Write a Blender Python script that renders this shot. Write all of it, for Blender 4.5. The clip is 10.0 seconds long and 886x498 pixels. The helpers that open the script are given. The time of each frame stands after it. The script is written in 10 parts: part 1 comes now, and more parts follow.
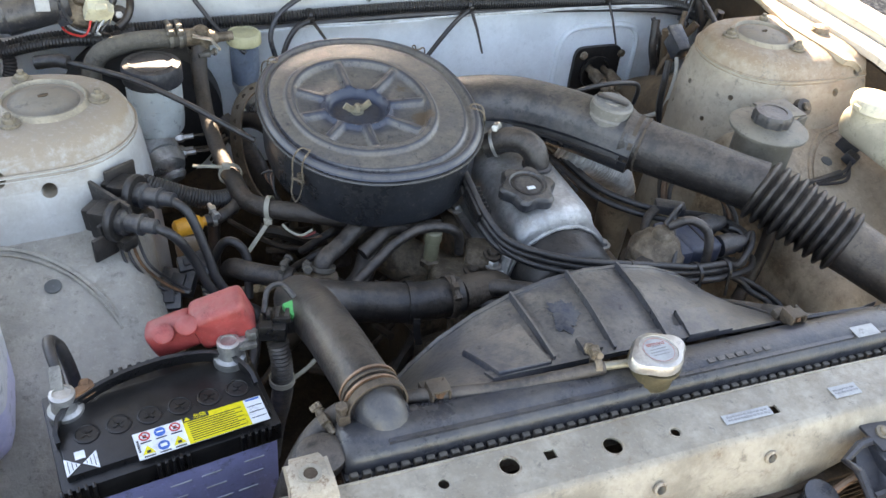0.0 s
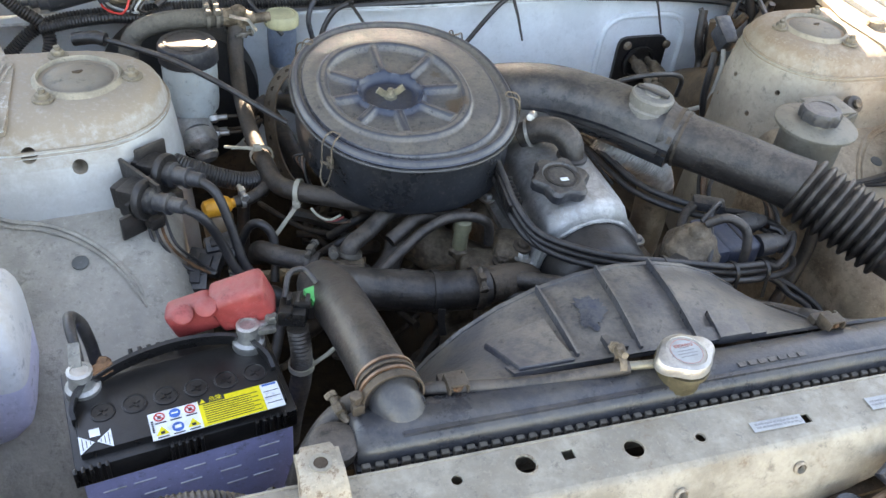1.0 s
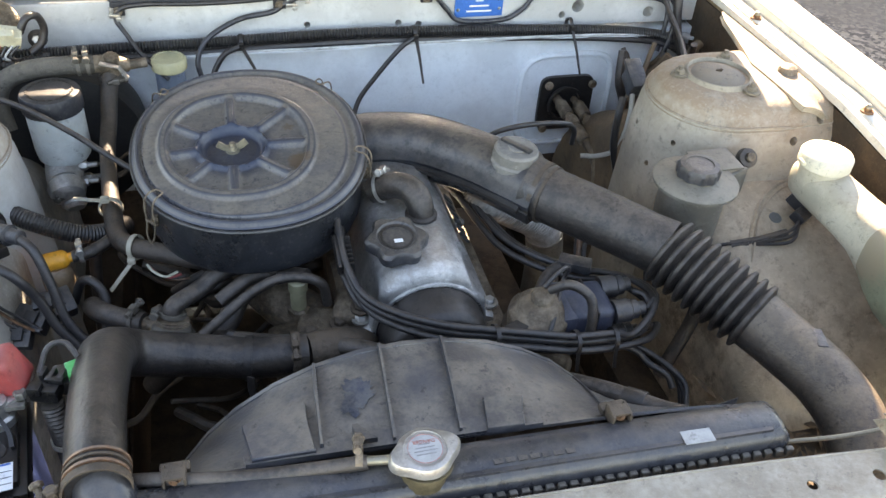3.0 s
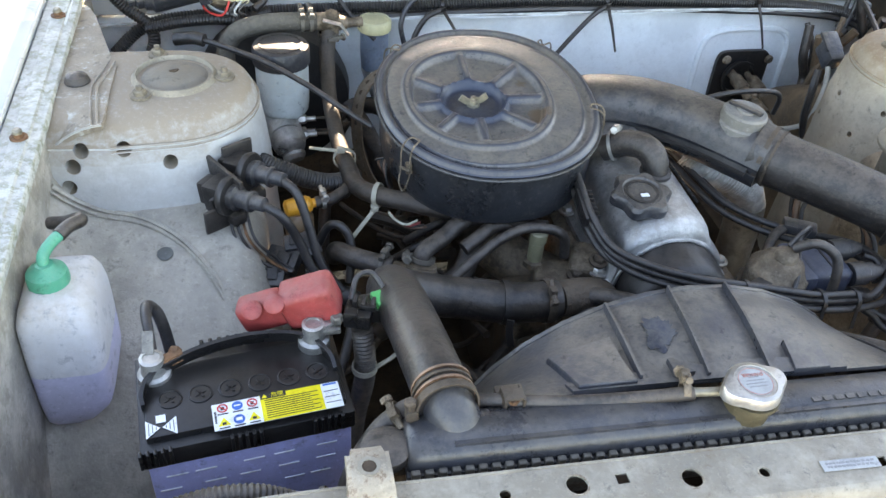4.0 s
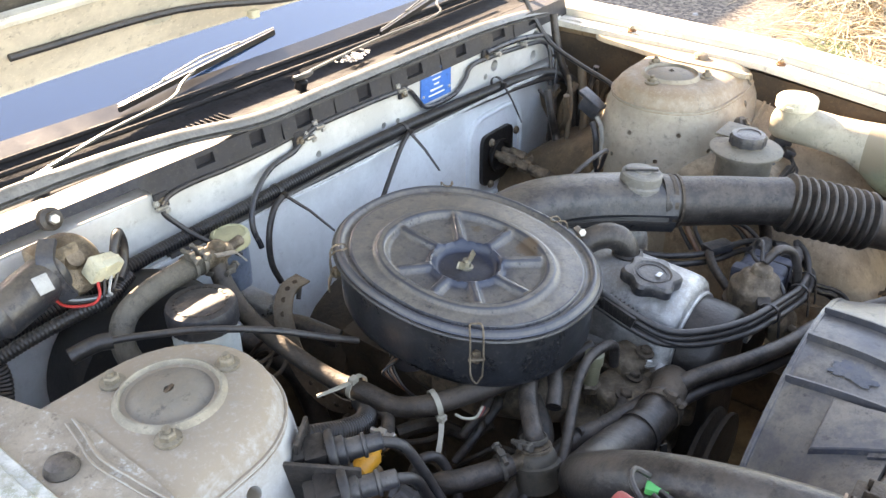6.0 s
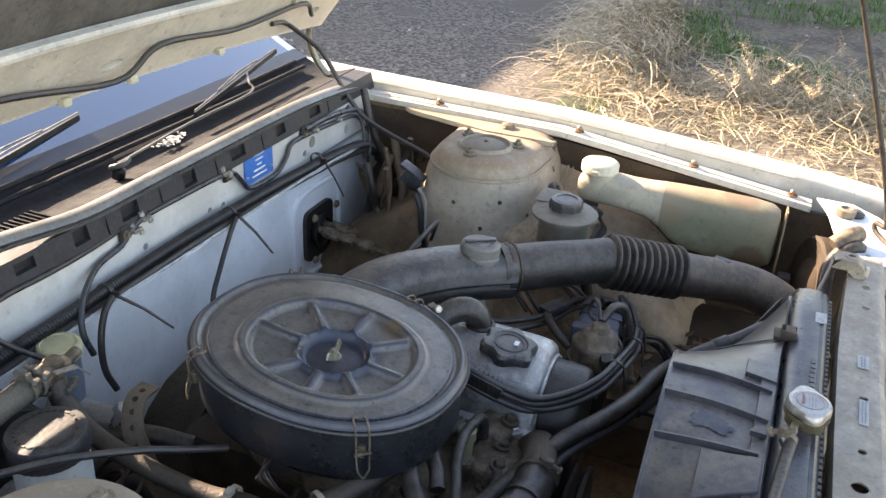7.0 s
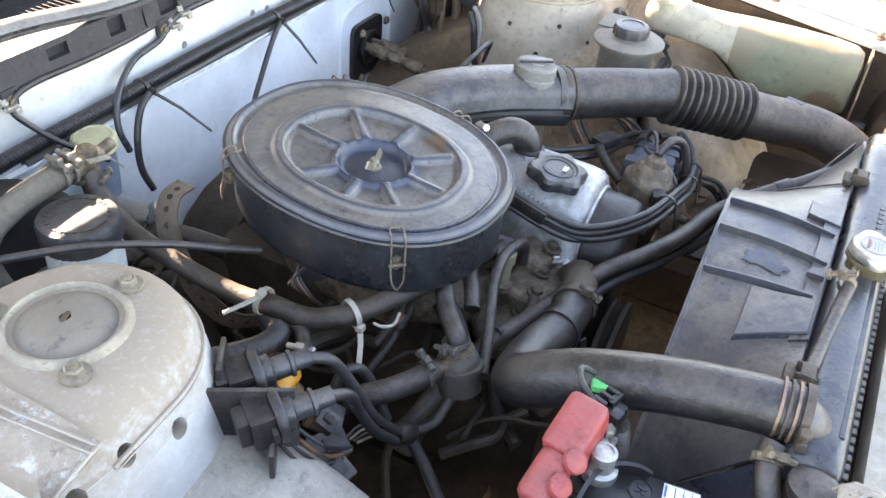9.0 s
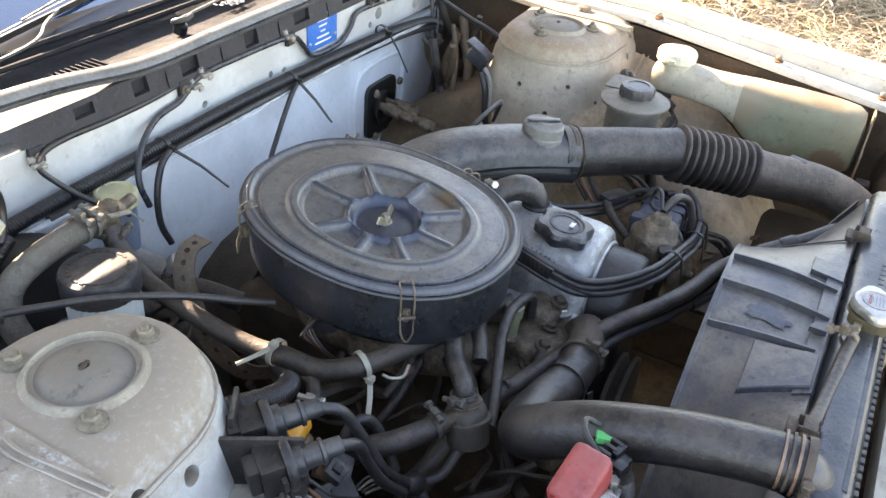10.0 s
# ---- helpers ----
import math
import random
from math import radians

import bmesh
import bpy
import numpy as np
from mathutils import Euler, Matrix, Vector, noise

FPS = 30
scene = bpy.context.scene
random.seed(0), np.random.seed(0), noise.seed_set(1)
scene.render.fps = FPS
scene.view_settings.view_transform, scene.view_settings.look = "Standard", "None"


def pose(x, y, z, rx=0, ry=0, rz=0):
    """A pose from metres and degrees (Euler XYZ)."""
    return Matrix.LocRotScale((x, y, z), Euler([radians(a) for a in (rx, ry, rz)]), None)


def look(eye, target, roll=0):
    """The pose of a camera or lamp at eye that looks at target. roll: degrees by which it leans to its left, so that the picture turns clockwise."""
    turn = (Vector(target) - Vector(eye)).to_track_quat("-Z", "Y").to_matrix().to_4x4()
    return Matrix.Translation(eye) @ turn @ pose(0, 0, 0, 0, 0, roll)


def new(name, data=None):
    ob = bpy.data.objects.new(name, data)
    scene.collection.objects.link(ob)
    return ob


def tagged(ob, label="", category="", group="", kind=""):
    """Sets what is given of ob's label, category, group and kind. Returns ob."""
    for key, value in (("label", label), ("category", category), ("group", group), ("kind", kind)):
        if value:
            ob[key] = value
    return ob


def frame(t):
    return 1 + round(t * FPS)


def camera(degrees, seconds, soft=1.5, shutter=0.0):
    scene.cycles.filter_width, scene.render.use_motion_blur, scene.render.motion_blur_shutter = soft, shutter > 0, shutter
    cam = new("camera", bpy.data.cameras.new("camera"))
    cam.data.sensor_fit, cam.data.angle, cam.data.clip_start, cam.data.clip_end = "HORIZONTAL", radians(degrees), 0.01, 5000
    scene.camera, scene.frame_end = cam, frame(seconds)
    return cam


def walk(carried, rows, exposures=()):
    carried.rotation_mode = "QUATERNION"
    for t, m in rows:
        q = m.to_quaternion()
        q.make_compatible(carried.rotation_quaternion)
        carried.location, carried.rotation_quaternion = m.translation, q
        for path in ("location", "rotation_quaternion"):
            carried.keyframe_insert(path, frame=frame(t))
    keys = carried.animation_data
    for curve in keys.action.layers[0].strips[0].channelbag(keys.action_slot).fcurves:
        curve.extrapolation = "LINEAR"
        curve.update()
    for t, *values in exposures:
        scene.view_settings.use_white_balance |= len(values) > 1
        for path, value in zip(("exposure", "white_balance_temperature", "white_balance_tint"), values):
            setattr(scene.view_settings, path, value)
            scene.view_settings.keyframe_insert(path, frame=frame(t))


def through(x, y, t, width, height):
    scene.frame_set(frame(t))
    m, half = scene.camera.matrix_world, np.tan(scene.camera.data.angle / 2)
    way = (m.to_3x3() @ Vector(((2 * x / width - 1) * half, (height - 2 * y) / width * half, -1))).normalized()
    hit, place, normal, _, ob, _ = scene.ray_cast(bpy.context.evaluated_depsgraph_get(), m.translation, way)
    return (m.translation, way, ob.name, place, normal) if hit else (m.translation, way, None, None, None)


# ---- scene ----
cam = camera(55.5, 10.0)
PATH = [
    (0, (-0.468, 0.019, 1.413), (0.225, 1.435, 0.183), 6.9),
    (0.5, (-0.449, 0.028, 1.408), (0.192, 1.457, 0.164), 6.7),
    (1, (-0.448, 0.027, 1.405), (0.15, 1.459, 0.144), 6.8),
    (1.5, (-0.5, -0.032, 1.424), (0.069, 1.415, 0.166), 6.4),
    (2, (-0.466, -0.068, 1.449), (0.083, 1.389, 0.193), 5.7),
    (2.2, (-0.394, -0.049, 1.445), (0.128, 1.418, 0.19), 5.0),
    (3.3, (-0.156, 0.023, 1.448), (0.291, 1.523, 0.203), 5.2),
    (3.5, (-0.215, 0.022, 1.444), (0.217, 1.531, 0.204), 5.7),
    (4, (-0.422, 0.024, 1.409), (-0.041, 1.522, 0.14), 4.6),
    (4.5, (-0.561, 0.118, 1.389), (-0.192, 1.608, 0.106), 1.6),
    (5, (-0.673, 0.225, 1.399), (0.172, 1.503, 0.113), 4.5),
    (5.5, (-0.823, 0.315, 1.398), (0.284, 1.44, 0.169), 0.0),
    (6, (-0.839, 0.435, 1.409), (0.508, 1.486, 0.369), -0.4),
    (6.2, (-0.846, 0.456, 1.409), (0.627, 1.393, 0.433), -0.5),
    (7.3, (-0.874, 0.544, 1.44), (0.825, 1.087, 0.536), 5.1),
    (7.5, (-0.865, 0.537, 1.435), (0.854, 1.029, 0.539), 5.6),
    (8, (-0.861, 0.542, 1.423), (0.832, 1.034, 0.477), 5.5),
    (8.5, (-0.849, 0.541, 1.378), (0.695, 1.048, 0.212), 7.4),
    (9, (-0.849, 0.538, 1.377), (0.604, 1.166, 0.155), 5.9),
    (9.5, (-0.864, 0.521, 1.408), (0.64, 1.222, 0.292), 4.5),
    (10, (-0.864, 0.525, 1.389), (0.639, 1.226, 0.271), 5.2),
]
walk(cam, [(t, look(eye, target, roll)) for t, eye, target, roll in PATH],
     [(0.0, 2.84, 8550, 18), (0.5, 2.57, 8550, 17), (1.0, 2.95, 8500, 17), (1.5, 2.99, 8800, 20), (2.0, 2.47, 8700, 20), (3.5, 2.92, 8450, 16), (4.0, 2.98, 8300, 16), (4.5, 2.26, 7900, 15), (5.0, 2.64, 8400, 17), (5.5, 3.20, 8800, 20), (6.0, 3.08, 8800, 20), (7.5, 1.99, 7600, 18), (8.0, 2.14, 7250, 17), (8.5, 2.86, 7300, 18), (9.0, 3.44, 8300, 20), (9.5, 3.02, 8500, 20), (10.0, 2.91, 8250, 19)])

# ---- light ----
SUN_EL, SUN_AZ = 29.5, 17.5
world = bpy.data.worlds.new("sky")
scene.world = world
world.use_nodes = True
wn = world.node_tree
sky = wn.nodes.new("ShaderNodeTexSky")
sky.sky_type = "NISHITA"
sky.sun_disc = False
sky.sun_elevation, sky.sun_rotation = radians(SUN_EL), radians(SUN_AZ)
sky.air_density, sky.dust_density = 1.0, 0.6
wn.nodes["Background"].inputs["Strength"].default_value = 0.15
wn.links.new(sky.outputs[0], wn.nodes["Background"].inputs["Color"])
sun = new("sun", bpy.data.lights.new("sun", "SUN"))
sun.data.energy, sun.data.angle, sun.data.color = 5.0, radians(0.53), (1.0, 0.93, 0.82)
sun.matrix_world = look((math.sin(radians(SUN_AZ)) * 10, math.cos(radians(SUN_AZ)) * 10, math.tan(radians(SUN_EL)) * 10), (0, 0, 0))

# ---- building helpers ----
BASES = {}


def thing(name, at, label, category, group="", kind=""):
    """An empty at a thing's base, to carry its parts."""
    ob = new(name)
    ob.location = at
    ob.empty_display_size = 0.02
    BASES[ob.name] = Vector(at)
    return tagged(ob, label, category, group, kind)


def part(name, geo, material, parent=None, label="", smooth=40.0):
    """Links vertices and faces, in world metres, as one mesh, under a thing or a part where there is one."""
    verts, faces = geo
    base = BASES[parent.name] if parent else Vector((0, 0, 0))
    me = bpy.data.meshes.new(name)
    me.from_pydata([tuple(Vector(v) - base) for v in verts], [], faces)
    bm = bmesh.new()
    bm.from_mesh(me)
    bmesh.ops.recalc_face_normals(bm, faces=bm.faces)
    bm.to_mesh(me)
    bm.free()
    me.materials.append(material)
    if smooth:
        me.shade_smooth()
        me.set_sharp_from_angle(angle=radians(smooth))
    ob = new(name, me)
    if parent:
        ob.parent = parent
        BASES[ob.name] = base
    return tagged(ob, label)


def lone(name, geo, material, label, category, group="", kind="", smooth=40.0):
    """A thing that is one mesh, with its origin at its base."""
    verts, faces = geo
    vs = np.array([tuple(v) for v in verts])
    base = Vector(((vs[:, 0].min() + vs[:, 0].max()) / 2, (vs[:, 1].min() + vs[:, 1].max()) / 2, vs[:, 2].min()))
    ob = part(name, ([Vector(v) - base for v in verts], faces), material, None, "", smooth)
    ob.location = base
    BASES[ob.name] = base
    return tagged(ob, label, category, group, kind)


def joined(*geos):
    verts, faces = [], []
    for v, f in geos:
        k = len(verts)
        verts += list(v)
        faces += [tuple(i + k for i in face) for face in f]
    return verts, faces


def moved(geo, m):
    return [m @ Vector(v) for v in geo[0]], geo[1]


def from_bm(bm):
    bm.verts.index_update()
    geo = [v.co.copy() for v in bm.verts], [tuple(v.index for v in f.verts) for f in bm.faces]
    bm.free()
    return geo


def box(centre, size, bevel=0.003, m=None, seg=2):
    bm = bmesh.new()
    bmesh.ops.create_cube(bm, size=1)
    bmesh.ops.scale(bm, vec=size, verts=bm.verts)
    if bevel:
        bmesh.ops.bevel(bm, geom=list(bm.edges), offset=min(bevel, min(size) * 0.45), segments=seg, affect="EDGES", profile=0.6)
    geo = from_bm(bm)
    geo = moved(geo, m) if m else geo
    return [v + Vector(centre) for v in geo[0]], geo[1]


def axes(axis, origin=(0, 0, 0), spin=0.0):
    """A matrix that turns z to the given axis and moves to origin."""
    q = Vector(axis).to_track_quat("Z", "Y")
    return Matrix.Translation(origin) @ q.to_matrix().to_4x4() @ Matrix.Rotation(spin, 4, "Z")


def lathe(profile, m=None, seg=24, wave=None):
    """Turns a profile of (radius, height) round z. wave(angle, radius): a factor on the radius."""
    verts, faces = [], []
    n = len(profile)
    for k in range(seg):
        a = 2 * math.pi * k / seg
        for r, z in profile:
            q = r * (wave(a, r, z) if wave else 1)
            verts.append(Vector((q * math.cos(a), q * math.sin(a), z)))
    for k in range(seg):
        j = (k + 1) % seg
        for i in range(n - 1):
            faces.append((k * n + i, j * n + i, j * n + i + 1, k * n + i + 1))
    hoop = n == 4 and profile[0][0] == profile[3][0] < profile[1][0]
    if hoop:
        faces += [(k * n + 3, (k + 1) % seg * n + 3, (k + 1) % seg * n, k * n) for k in range(seg)]
    if profile[0][0] > 1e-6 and not hoop:
        faces.append(tuple(k * n for k in range(seg))[::-1])
    if profile[-1][0] > 1e-6 and not hoop:
        faces.append(tuple(k * n + n - 1 for k in range(seg)))
    return moved((verts, faces), m) if m else (verts, faces)


def rod(a, b, r, seg=12, r2=None):
    a, b = Vector(a), Vector(b)
    return lathe([(r, 0), (r if r2 is None else r2, (b - a).length)], axes(b - a, a), seg)


def spline(points, sub=6):
    """A smooth line through the points, evenly sub-divided between each two."""
    p = [Vector(q) for q in points]
    p = [p[0] * 2 - p[1]] + p + [p[-1] * 2 - p[-2]]
    out = []
    for i in range(1, len(p) - 2):
        for k in range(sub):
            t = k / sub
            a, b, c, d = p[i - 1], p[i], p[i + 1], p[i + 2]
            out.append(0.5 * (2 * b + (c - a) * t + (2 * a - 5 * b + 4 * c - d) * t * t + (3 * b - a - 3 * c + d) * t ** 3))
    return out + [p[-2]]


def sweep(line, section, close=True):
    """Carries section(k, s) -> list of (u, v) along a line of points, s from 0 to 1."""
    verts, faces = [], []
    n = len(line)
    up = Vector((0, 0, 1))
    side = None
    rings = []
    for k, p in enumerate(line):
        d = (line[min(k + 1, n - 1)] - line[max(k - 1, 0)]).normalized()
        if side is None:
            side = d.cross(up)
            side = side.normalized() if side.length > 0.05 else Vector((1, 0, 0))
        side = (side - d * side.dot(d)).normalized()
        top = side.cross(d)
        ring = [p + side * u + top * v for u, v in section(k, k / (n - 1))]
        rings.append(ring)
    m = len(rings[0])
    for ring in rings:
        verts += ring
    for k in range(n - 1):
        for i in range(m):
            j = (i + 1) % m
            faces.append((k * m + i, k * m + j, (k + 1) * m + j, (k + 1) * m + i))
    if close:
        faces += [tuple(range(m))[::-1], tuple(range((n - 1) * m, n * m))]
    return verts, faces


def tube(points, r, seg=10, sub=6, ribs=0.0, pitch=0.004):
    """A hose through the points; r one radius or one for each point; ribs: depth of corrugation."""
    line = spline(points, sub)
    radii = list(r) if isinstance(r, (list, tuple)) else [r] * len(points)
    if ribs:
        length = sum((line[i + 1] - line[i]).length for i in range(len(line) - 1))
        count = max(8, int(length / pitch) * 2)
        fine, at, acc = [], 0, 0.0
        steps = [length * k / count for k in range(count + 1)]
        for s in steps:
            while at < len(line) - 2 and acc + (line[at + 1] - line[at]).length < s:
                acc += (line[at + 1] - line[at]).length
                at += 1
            seglen = (line[at + 1] - line[at]).length or 1e-6
            fine.append(line[at].lerp(line[at + 1], min(1, max(0, (s - acc) / seglen))))
        line = fine
    n = len(line)

    def section(k, s):
        f = s * (len(radii) - 1)
        i = min(int(f), len(radii) - 2)
        q = radii[i] + (radii[i + 1] - radii[i]) * (f - i)
        if ribs and k % 2:
            q -= ribs
        return [(q * math.cos(2 * math.pi * j / seg), q * math.sin(2 * math.pi * j / seg)) for j in range(seg)]

    return sweep(line, section)


def loft(rings, cap=True):
    verts, faces = [], []
    m = len(rings[0])
    for ring in rings:
        verts += [Vector(p) for p in ring]
    for k in range(len(rings) - 1):
        for i in range(m):
            j = (i + 1) % m
            faces.append((k * m + i, k * m + j, (k + 1) * m + j, (k + 1) * m + i))
    if cap:
        faces += [tuple(range(m))[::-1], tuple(range((len(rings) - 1) * m, len(rings) * m))]
    return verts, faces


def grid(f, nu, nv, thick=0.0):
    """A sheet of f(u, v), u and v from 0 to 1, with thickness along its normals."""
    pts = [[Vector(f(i / nu, j / nv)) for j in range(nv + 1)] for i in range(nu + 1)]
    verts = [p for row in pts for p in row]
    w = nv + 1
    faces = [(i * w + j, (i + 1) * w + j, (i + 1) * w + j + 1, i * w + j + 1) for i in range(nu) for j in range(nv)]
    if thick:
        bm = bmesh.new()
        vs = [bm.verts.new(v) for v in verts]
        for face in faces:
            bm.faces.new([vs[i] for i in face])
        bmesh.ops.recalc_face_normals(bm, faces=bm.faces)
        bmesh.ops.solidify(bm, geom=list(bm.faces), thickness=thick)
        return from_bm(bm)
    return verts, faces


def plate(outline, holes, thick, m=None):
    """A flat plate in x and y, from 0 down to -thick, with holes through it."""
    bm = bmesh.new()
    for loop in [outline, *holes]:
        vs = [bm.verts.new((p[0], p[1], 0)) for p in loop]
        for i in range(len(vs)):
            bm.edges.new((vs[i], vs[(i + 1) % len(vs)]))
    bmesh.ops.triangle_fill(bm, edges=list(bm.edges), use_beauty=True, normal=(0, 0, 1))
    got = bmesh.ops.extrude_face_region(bm, geom=list(bm.faces))
    bmesh.ops.translate(bm, vec=(0, 0, -thick), verts=[g for g in got["geom"] if isinstance(g, bmesh.types.BMVert)])
    geo = from_bm(bm)
    return moved(geo, m) if m else geo


def ring_of(x, y, r, n=14):
    return [(x + r * math.cos(2 * math.pi * k / n), y + r * math.sin(2 * math.pi * k / n)) for k in range(n)]


def rect_of(x, y, w, h):
    return [(x - w / 2, y - h / 2), (x + w / 2, y - h / 2), (x + w / 2, y + h / 2), (x - w / 2, y + h / 2)]


def cut(ob, cutters):
    """Takes the cutters' volume out of a mesh for good."""
    tool = part("cutter", joined(*cutters), ob.data.materials[0], None, "", 0)
    tool.location = (0, 0, 0)
    mod = ob.modifiers.new("cut", "BOOLEAN")
    mod.object, mod.solver = tool, "EXACT"
    bpy.context.view_layer.update()
    done = bpy.data.meshes.new_from_object(ob.evaluated_get(bpy.context.evaluated_depsgraph_get()))
    ob.modifiers.clear()
    ob.data = done
    bpy.data.objects.remove(tool)
    done.shade_smooth()
    done.set_sharp_from_angle(angle=radians(40))


def hexagon(r, h, m):
    return lathe([(r * 0.9, 0), (r, h * 0.12), (r, h * 0.8), (r * 0.8, h), (0, h)], m, 6)


def bolt(name, at, axis, r, material, parent, label=""):
    """A hexagon head on a washer."""
    m = axes(axis, at)
    return part(name, joined(lathe([(r * 1.55, -0.001), (r * 1.55, r * 0.25), (r * 1.1, r * 0.3)], m, 16), hexagon(r, r * 1.1, m)), material, parent, label, 30)


def clamp(name, at, axis, r, material, parent, width=0.008, tail=(0, 0, 1)):
    """A hose clamp: a band with a screw block."""
    m = axes(axis, at)
    band = lathe([(r, -width / 2), (r + 0.0016, -width / 2), (r + 0.0016, width / 2), (r, width / 2)], m, 28)
    t = Vector(tail).normalized()
    d = Vector(axis).normalized()
    side = d.cross(t).normalized()
    c = Vector(at) + t * (r + 0.005)
    screw = joined(box(c, (0.010, 0.010, 0.008), 0.0015, axes(d).to_3x3().to_4x4()), rod(c - side * 0.013, c + side * 0.013, 0.0032, 8), hexagon(0.0055, 0.005, axes(side, c + side * 0.011)))
    return part(name, joined(band, screw), material, parent, "", 30)


def text_geo(body, size, m, depth=0.0003):
    """Lettering as a thin solid, in the x and y of m."""
    cu = bpy.data.curves.new("letters", "FONT")
    cu.body, cu.size, cu.extrude, cu.align_x, cu.align_y = body, size, depth, "CENTER", "CENTER"
    cu.resolution_u = 2
    ob = new("letters", cu)
    bpy.context.view_layer.update()
    me = bpy.data.meshes.new_from_object(ob.evaluated_get(bpy.context.evaluated_depsgraph_get()))
    geo = [m @ v.co for v in me.vertices], [tuple(p.vertices) for p in me.polygons]
    bpy.data.objects.remove(ob)
    return geo

def step(v, lo, hi):
    v = min(1.0, max(0.0, (v - lo) / (hi - lo)))
    return v * v * (3 - 2 * v)


# ---- materials ----
def surface(name, base, rough=0.6, metal=0.0, var=0.25, scale=14.0, dust=0.0, dust_rgb=(0.30, 0.26, 0.21), bump=0.15, fine=220.0,
            spots=0.0, spot_rgb=(0.12, 0.07, 0.04), spot_scale=30.0, coat=0.0, through=0.0, per_piece=0.0, spec=0.5, speck=0.8, dust_rough=0.75, least=0.4):
    """Colour with blotches and grain, dust that lies on what faces up, spots of wear or rust, and fine relief."""
    mat = bpy.data.materials.new(name)
    mat.use_nodes = True
    nt = mat.node_tree
    bsdf = nt.nodes["Principled BSDF"]
    N = nt.nodes.new

    def link(a, b):
        nt.links.new(a, b)

    def mix(fac, a, b, mode="MIX"):
        node = N("ShaderNodeMix")
        node.data_type, node.blend_type = "RGBA", mode
        for sock, val in ((node.inputs[0], fac), (node.inputs[6], a), (node.inputs[7], b)):
            if isinstance(val, bpy.types.NodeSocket):
                link(val, sock)
            else:
                sock.default_value = val if isinstance(val, float) else (*val, 1)
        return node.outputs[2]

    def noise_tex(sc, detail=4.0, rough_=0.6):
        node = N("ShaderNodeTexNoise")
        node.inputs["Scale"].default_value, node.inputs["Detail"].default_value, node.inputs["Roughness"].default_value = sc, detail, rough_
        link(coord.outputs["Object"], node.inputs["Vector"])
        return node.outputs["Fac"]

    def ramp(sock, lo, hi):
        node = N("ShaderNodeMapRange")
        node.interpolation_type = "SMOOTHSTEP"
        node.inputs["From Min"].default_value, node.inputs["From Max"].default_value = lo, hi
        link(sock, node.inputs["Value"])
        return node.outputs["Result"]

    def times(a, b):
        node = N("ShaderNodeMath")
        node.operation = "MULTIPLY"
        for sock, val in ((node.inputs[0], a), (node.inputs[1], b)):
            if isinstance(val, bpy.types.NodeSocket):
                link(val, sock)
            else:
                sock.default_value = val
        return node.outputs[0]

    coord = N("ShaderNodeTexCoord")
    big, grain = noise_tex(scale, 8.0, 0.66), noise_tex(fine, 3.0)
    low = tuple(c * (1 - var) for c in base)
    high = tuple(min(0.95, c * (1 + var * 0.7)) for c in base)
    col = mix(ramp(big, 0.40, 0.60), low, high)
    col = mix(times(ramp(grain, 0.4, 0.75), 0.35), col, tuple(c * (1 - var * 0.8) for c in base))
    if per_piece:
        info = N("ShaderNodeObjectInfo")
        col = mix(times(info.outputs["Random"], per_piece), col, tuple(c * 0.45 for c in base))
    ro = ramp(big, 0.3, 0.7)
    rough_sock = N("ShaderNodeMapRange")
    rough_sock.inputs["To Min"].default_value, rough_sock.inputs["To Max"].default_value = max(0.03, rough * 0.8), min(1.0, rough * 1.2)
    link(ro, rough_sock.inputs["Value"])
    rough_out = rough_sock.outputs["Result"]
    if spots:
        sp = ramp(noise_tex(spot_scale, 10.0, 0.78), 0.68 - spots * 0.2, 0.80 - spots * 0.16)
        col = mix(sp, col, spot_rgb)
    if dust:
        geo = N("ShaderNodeNewGeometry")
        sep = N("ShaderNodeSeparateXYZ")
        link(geo.outputs["Normal"], sep.inputs[0])
        up = ramp(sep.outputs["Z"], -0.3, 0.95)
        patch = ramp(noise_tex(scale * 1.5, 12.0, 0.76), 0.40, 0.58)
        grit = ramp(noise_tex(scale * 9.0, 6.0, 0.75), 0.30, 0.60)
        thin = N("ShaderNodeMath")
        thin.operation = "MULTIPLY_ADD"
        thin.inputs[1].default_value, thin.inputs[2].default_value = 0.35, 0.65
        link(grit, thin.inputs[0])
        even = N("ShaderNodeMath")
        even.operation = "MULTIPLY_ADD"
        even.inputs[1].default_value, even.inputs[2].default_value = 1.0 - least, least
        link(patch, even.inputs[0])
        both = times(times(up, times(even.outputs[0], thin.outputs[0])), dust)
        col = mix(both, col, dust_rgb)
        node = N("ShaderNodeMix")
        link(both, node.inputs[0])
        link(rough_out, node.inputs[2])
        node.inputs[3].default_value = dust_rough
        rough_out = node.outputs[0]
    if speck:
        pale = tuple(0.55 * c + 0.45 * d for c, d in zip(high, dust_rgb)) if dust else tuple(min(0.9, c * 1.25 + 0.01) for c in base)
        col = mix(times(ramp(noise_tex(170.0, 7.0, 0.8), 0.53, 0.66), speck), col, pale)
        col = mix(times(ramp(noise_tex(60.0, 10.0, 0.82), 0.53, 0.66), speck), col, tuple(c * 0.42 for c in base))
    link(col, bsdf.inputs["Base Color"])
    link(rough_out, bsdf.inputs["Roughness"])
    bsdf.inputs["Metallic"].default_value = metal
    bsdf.inputs["Specular IOR Level"].default_value = spec
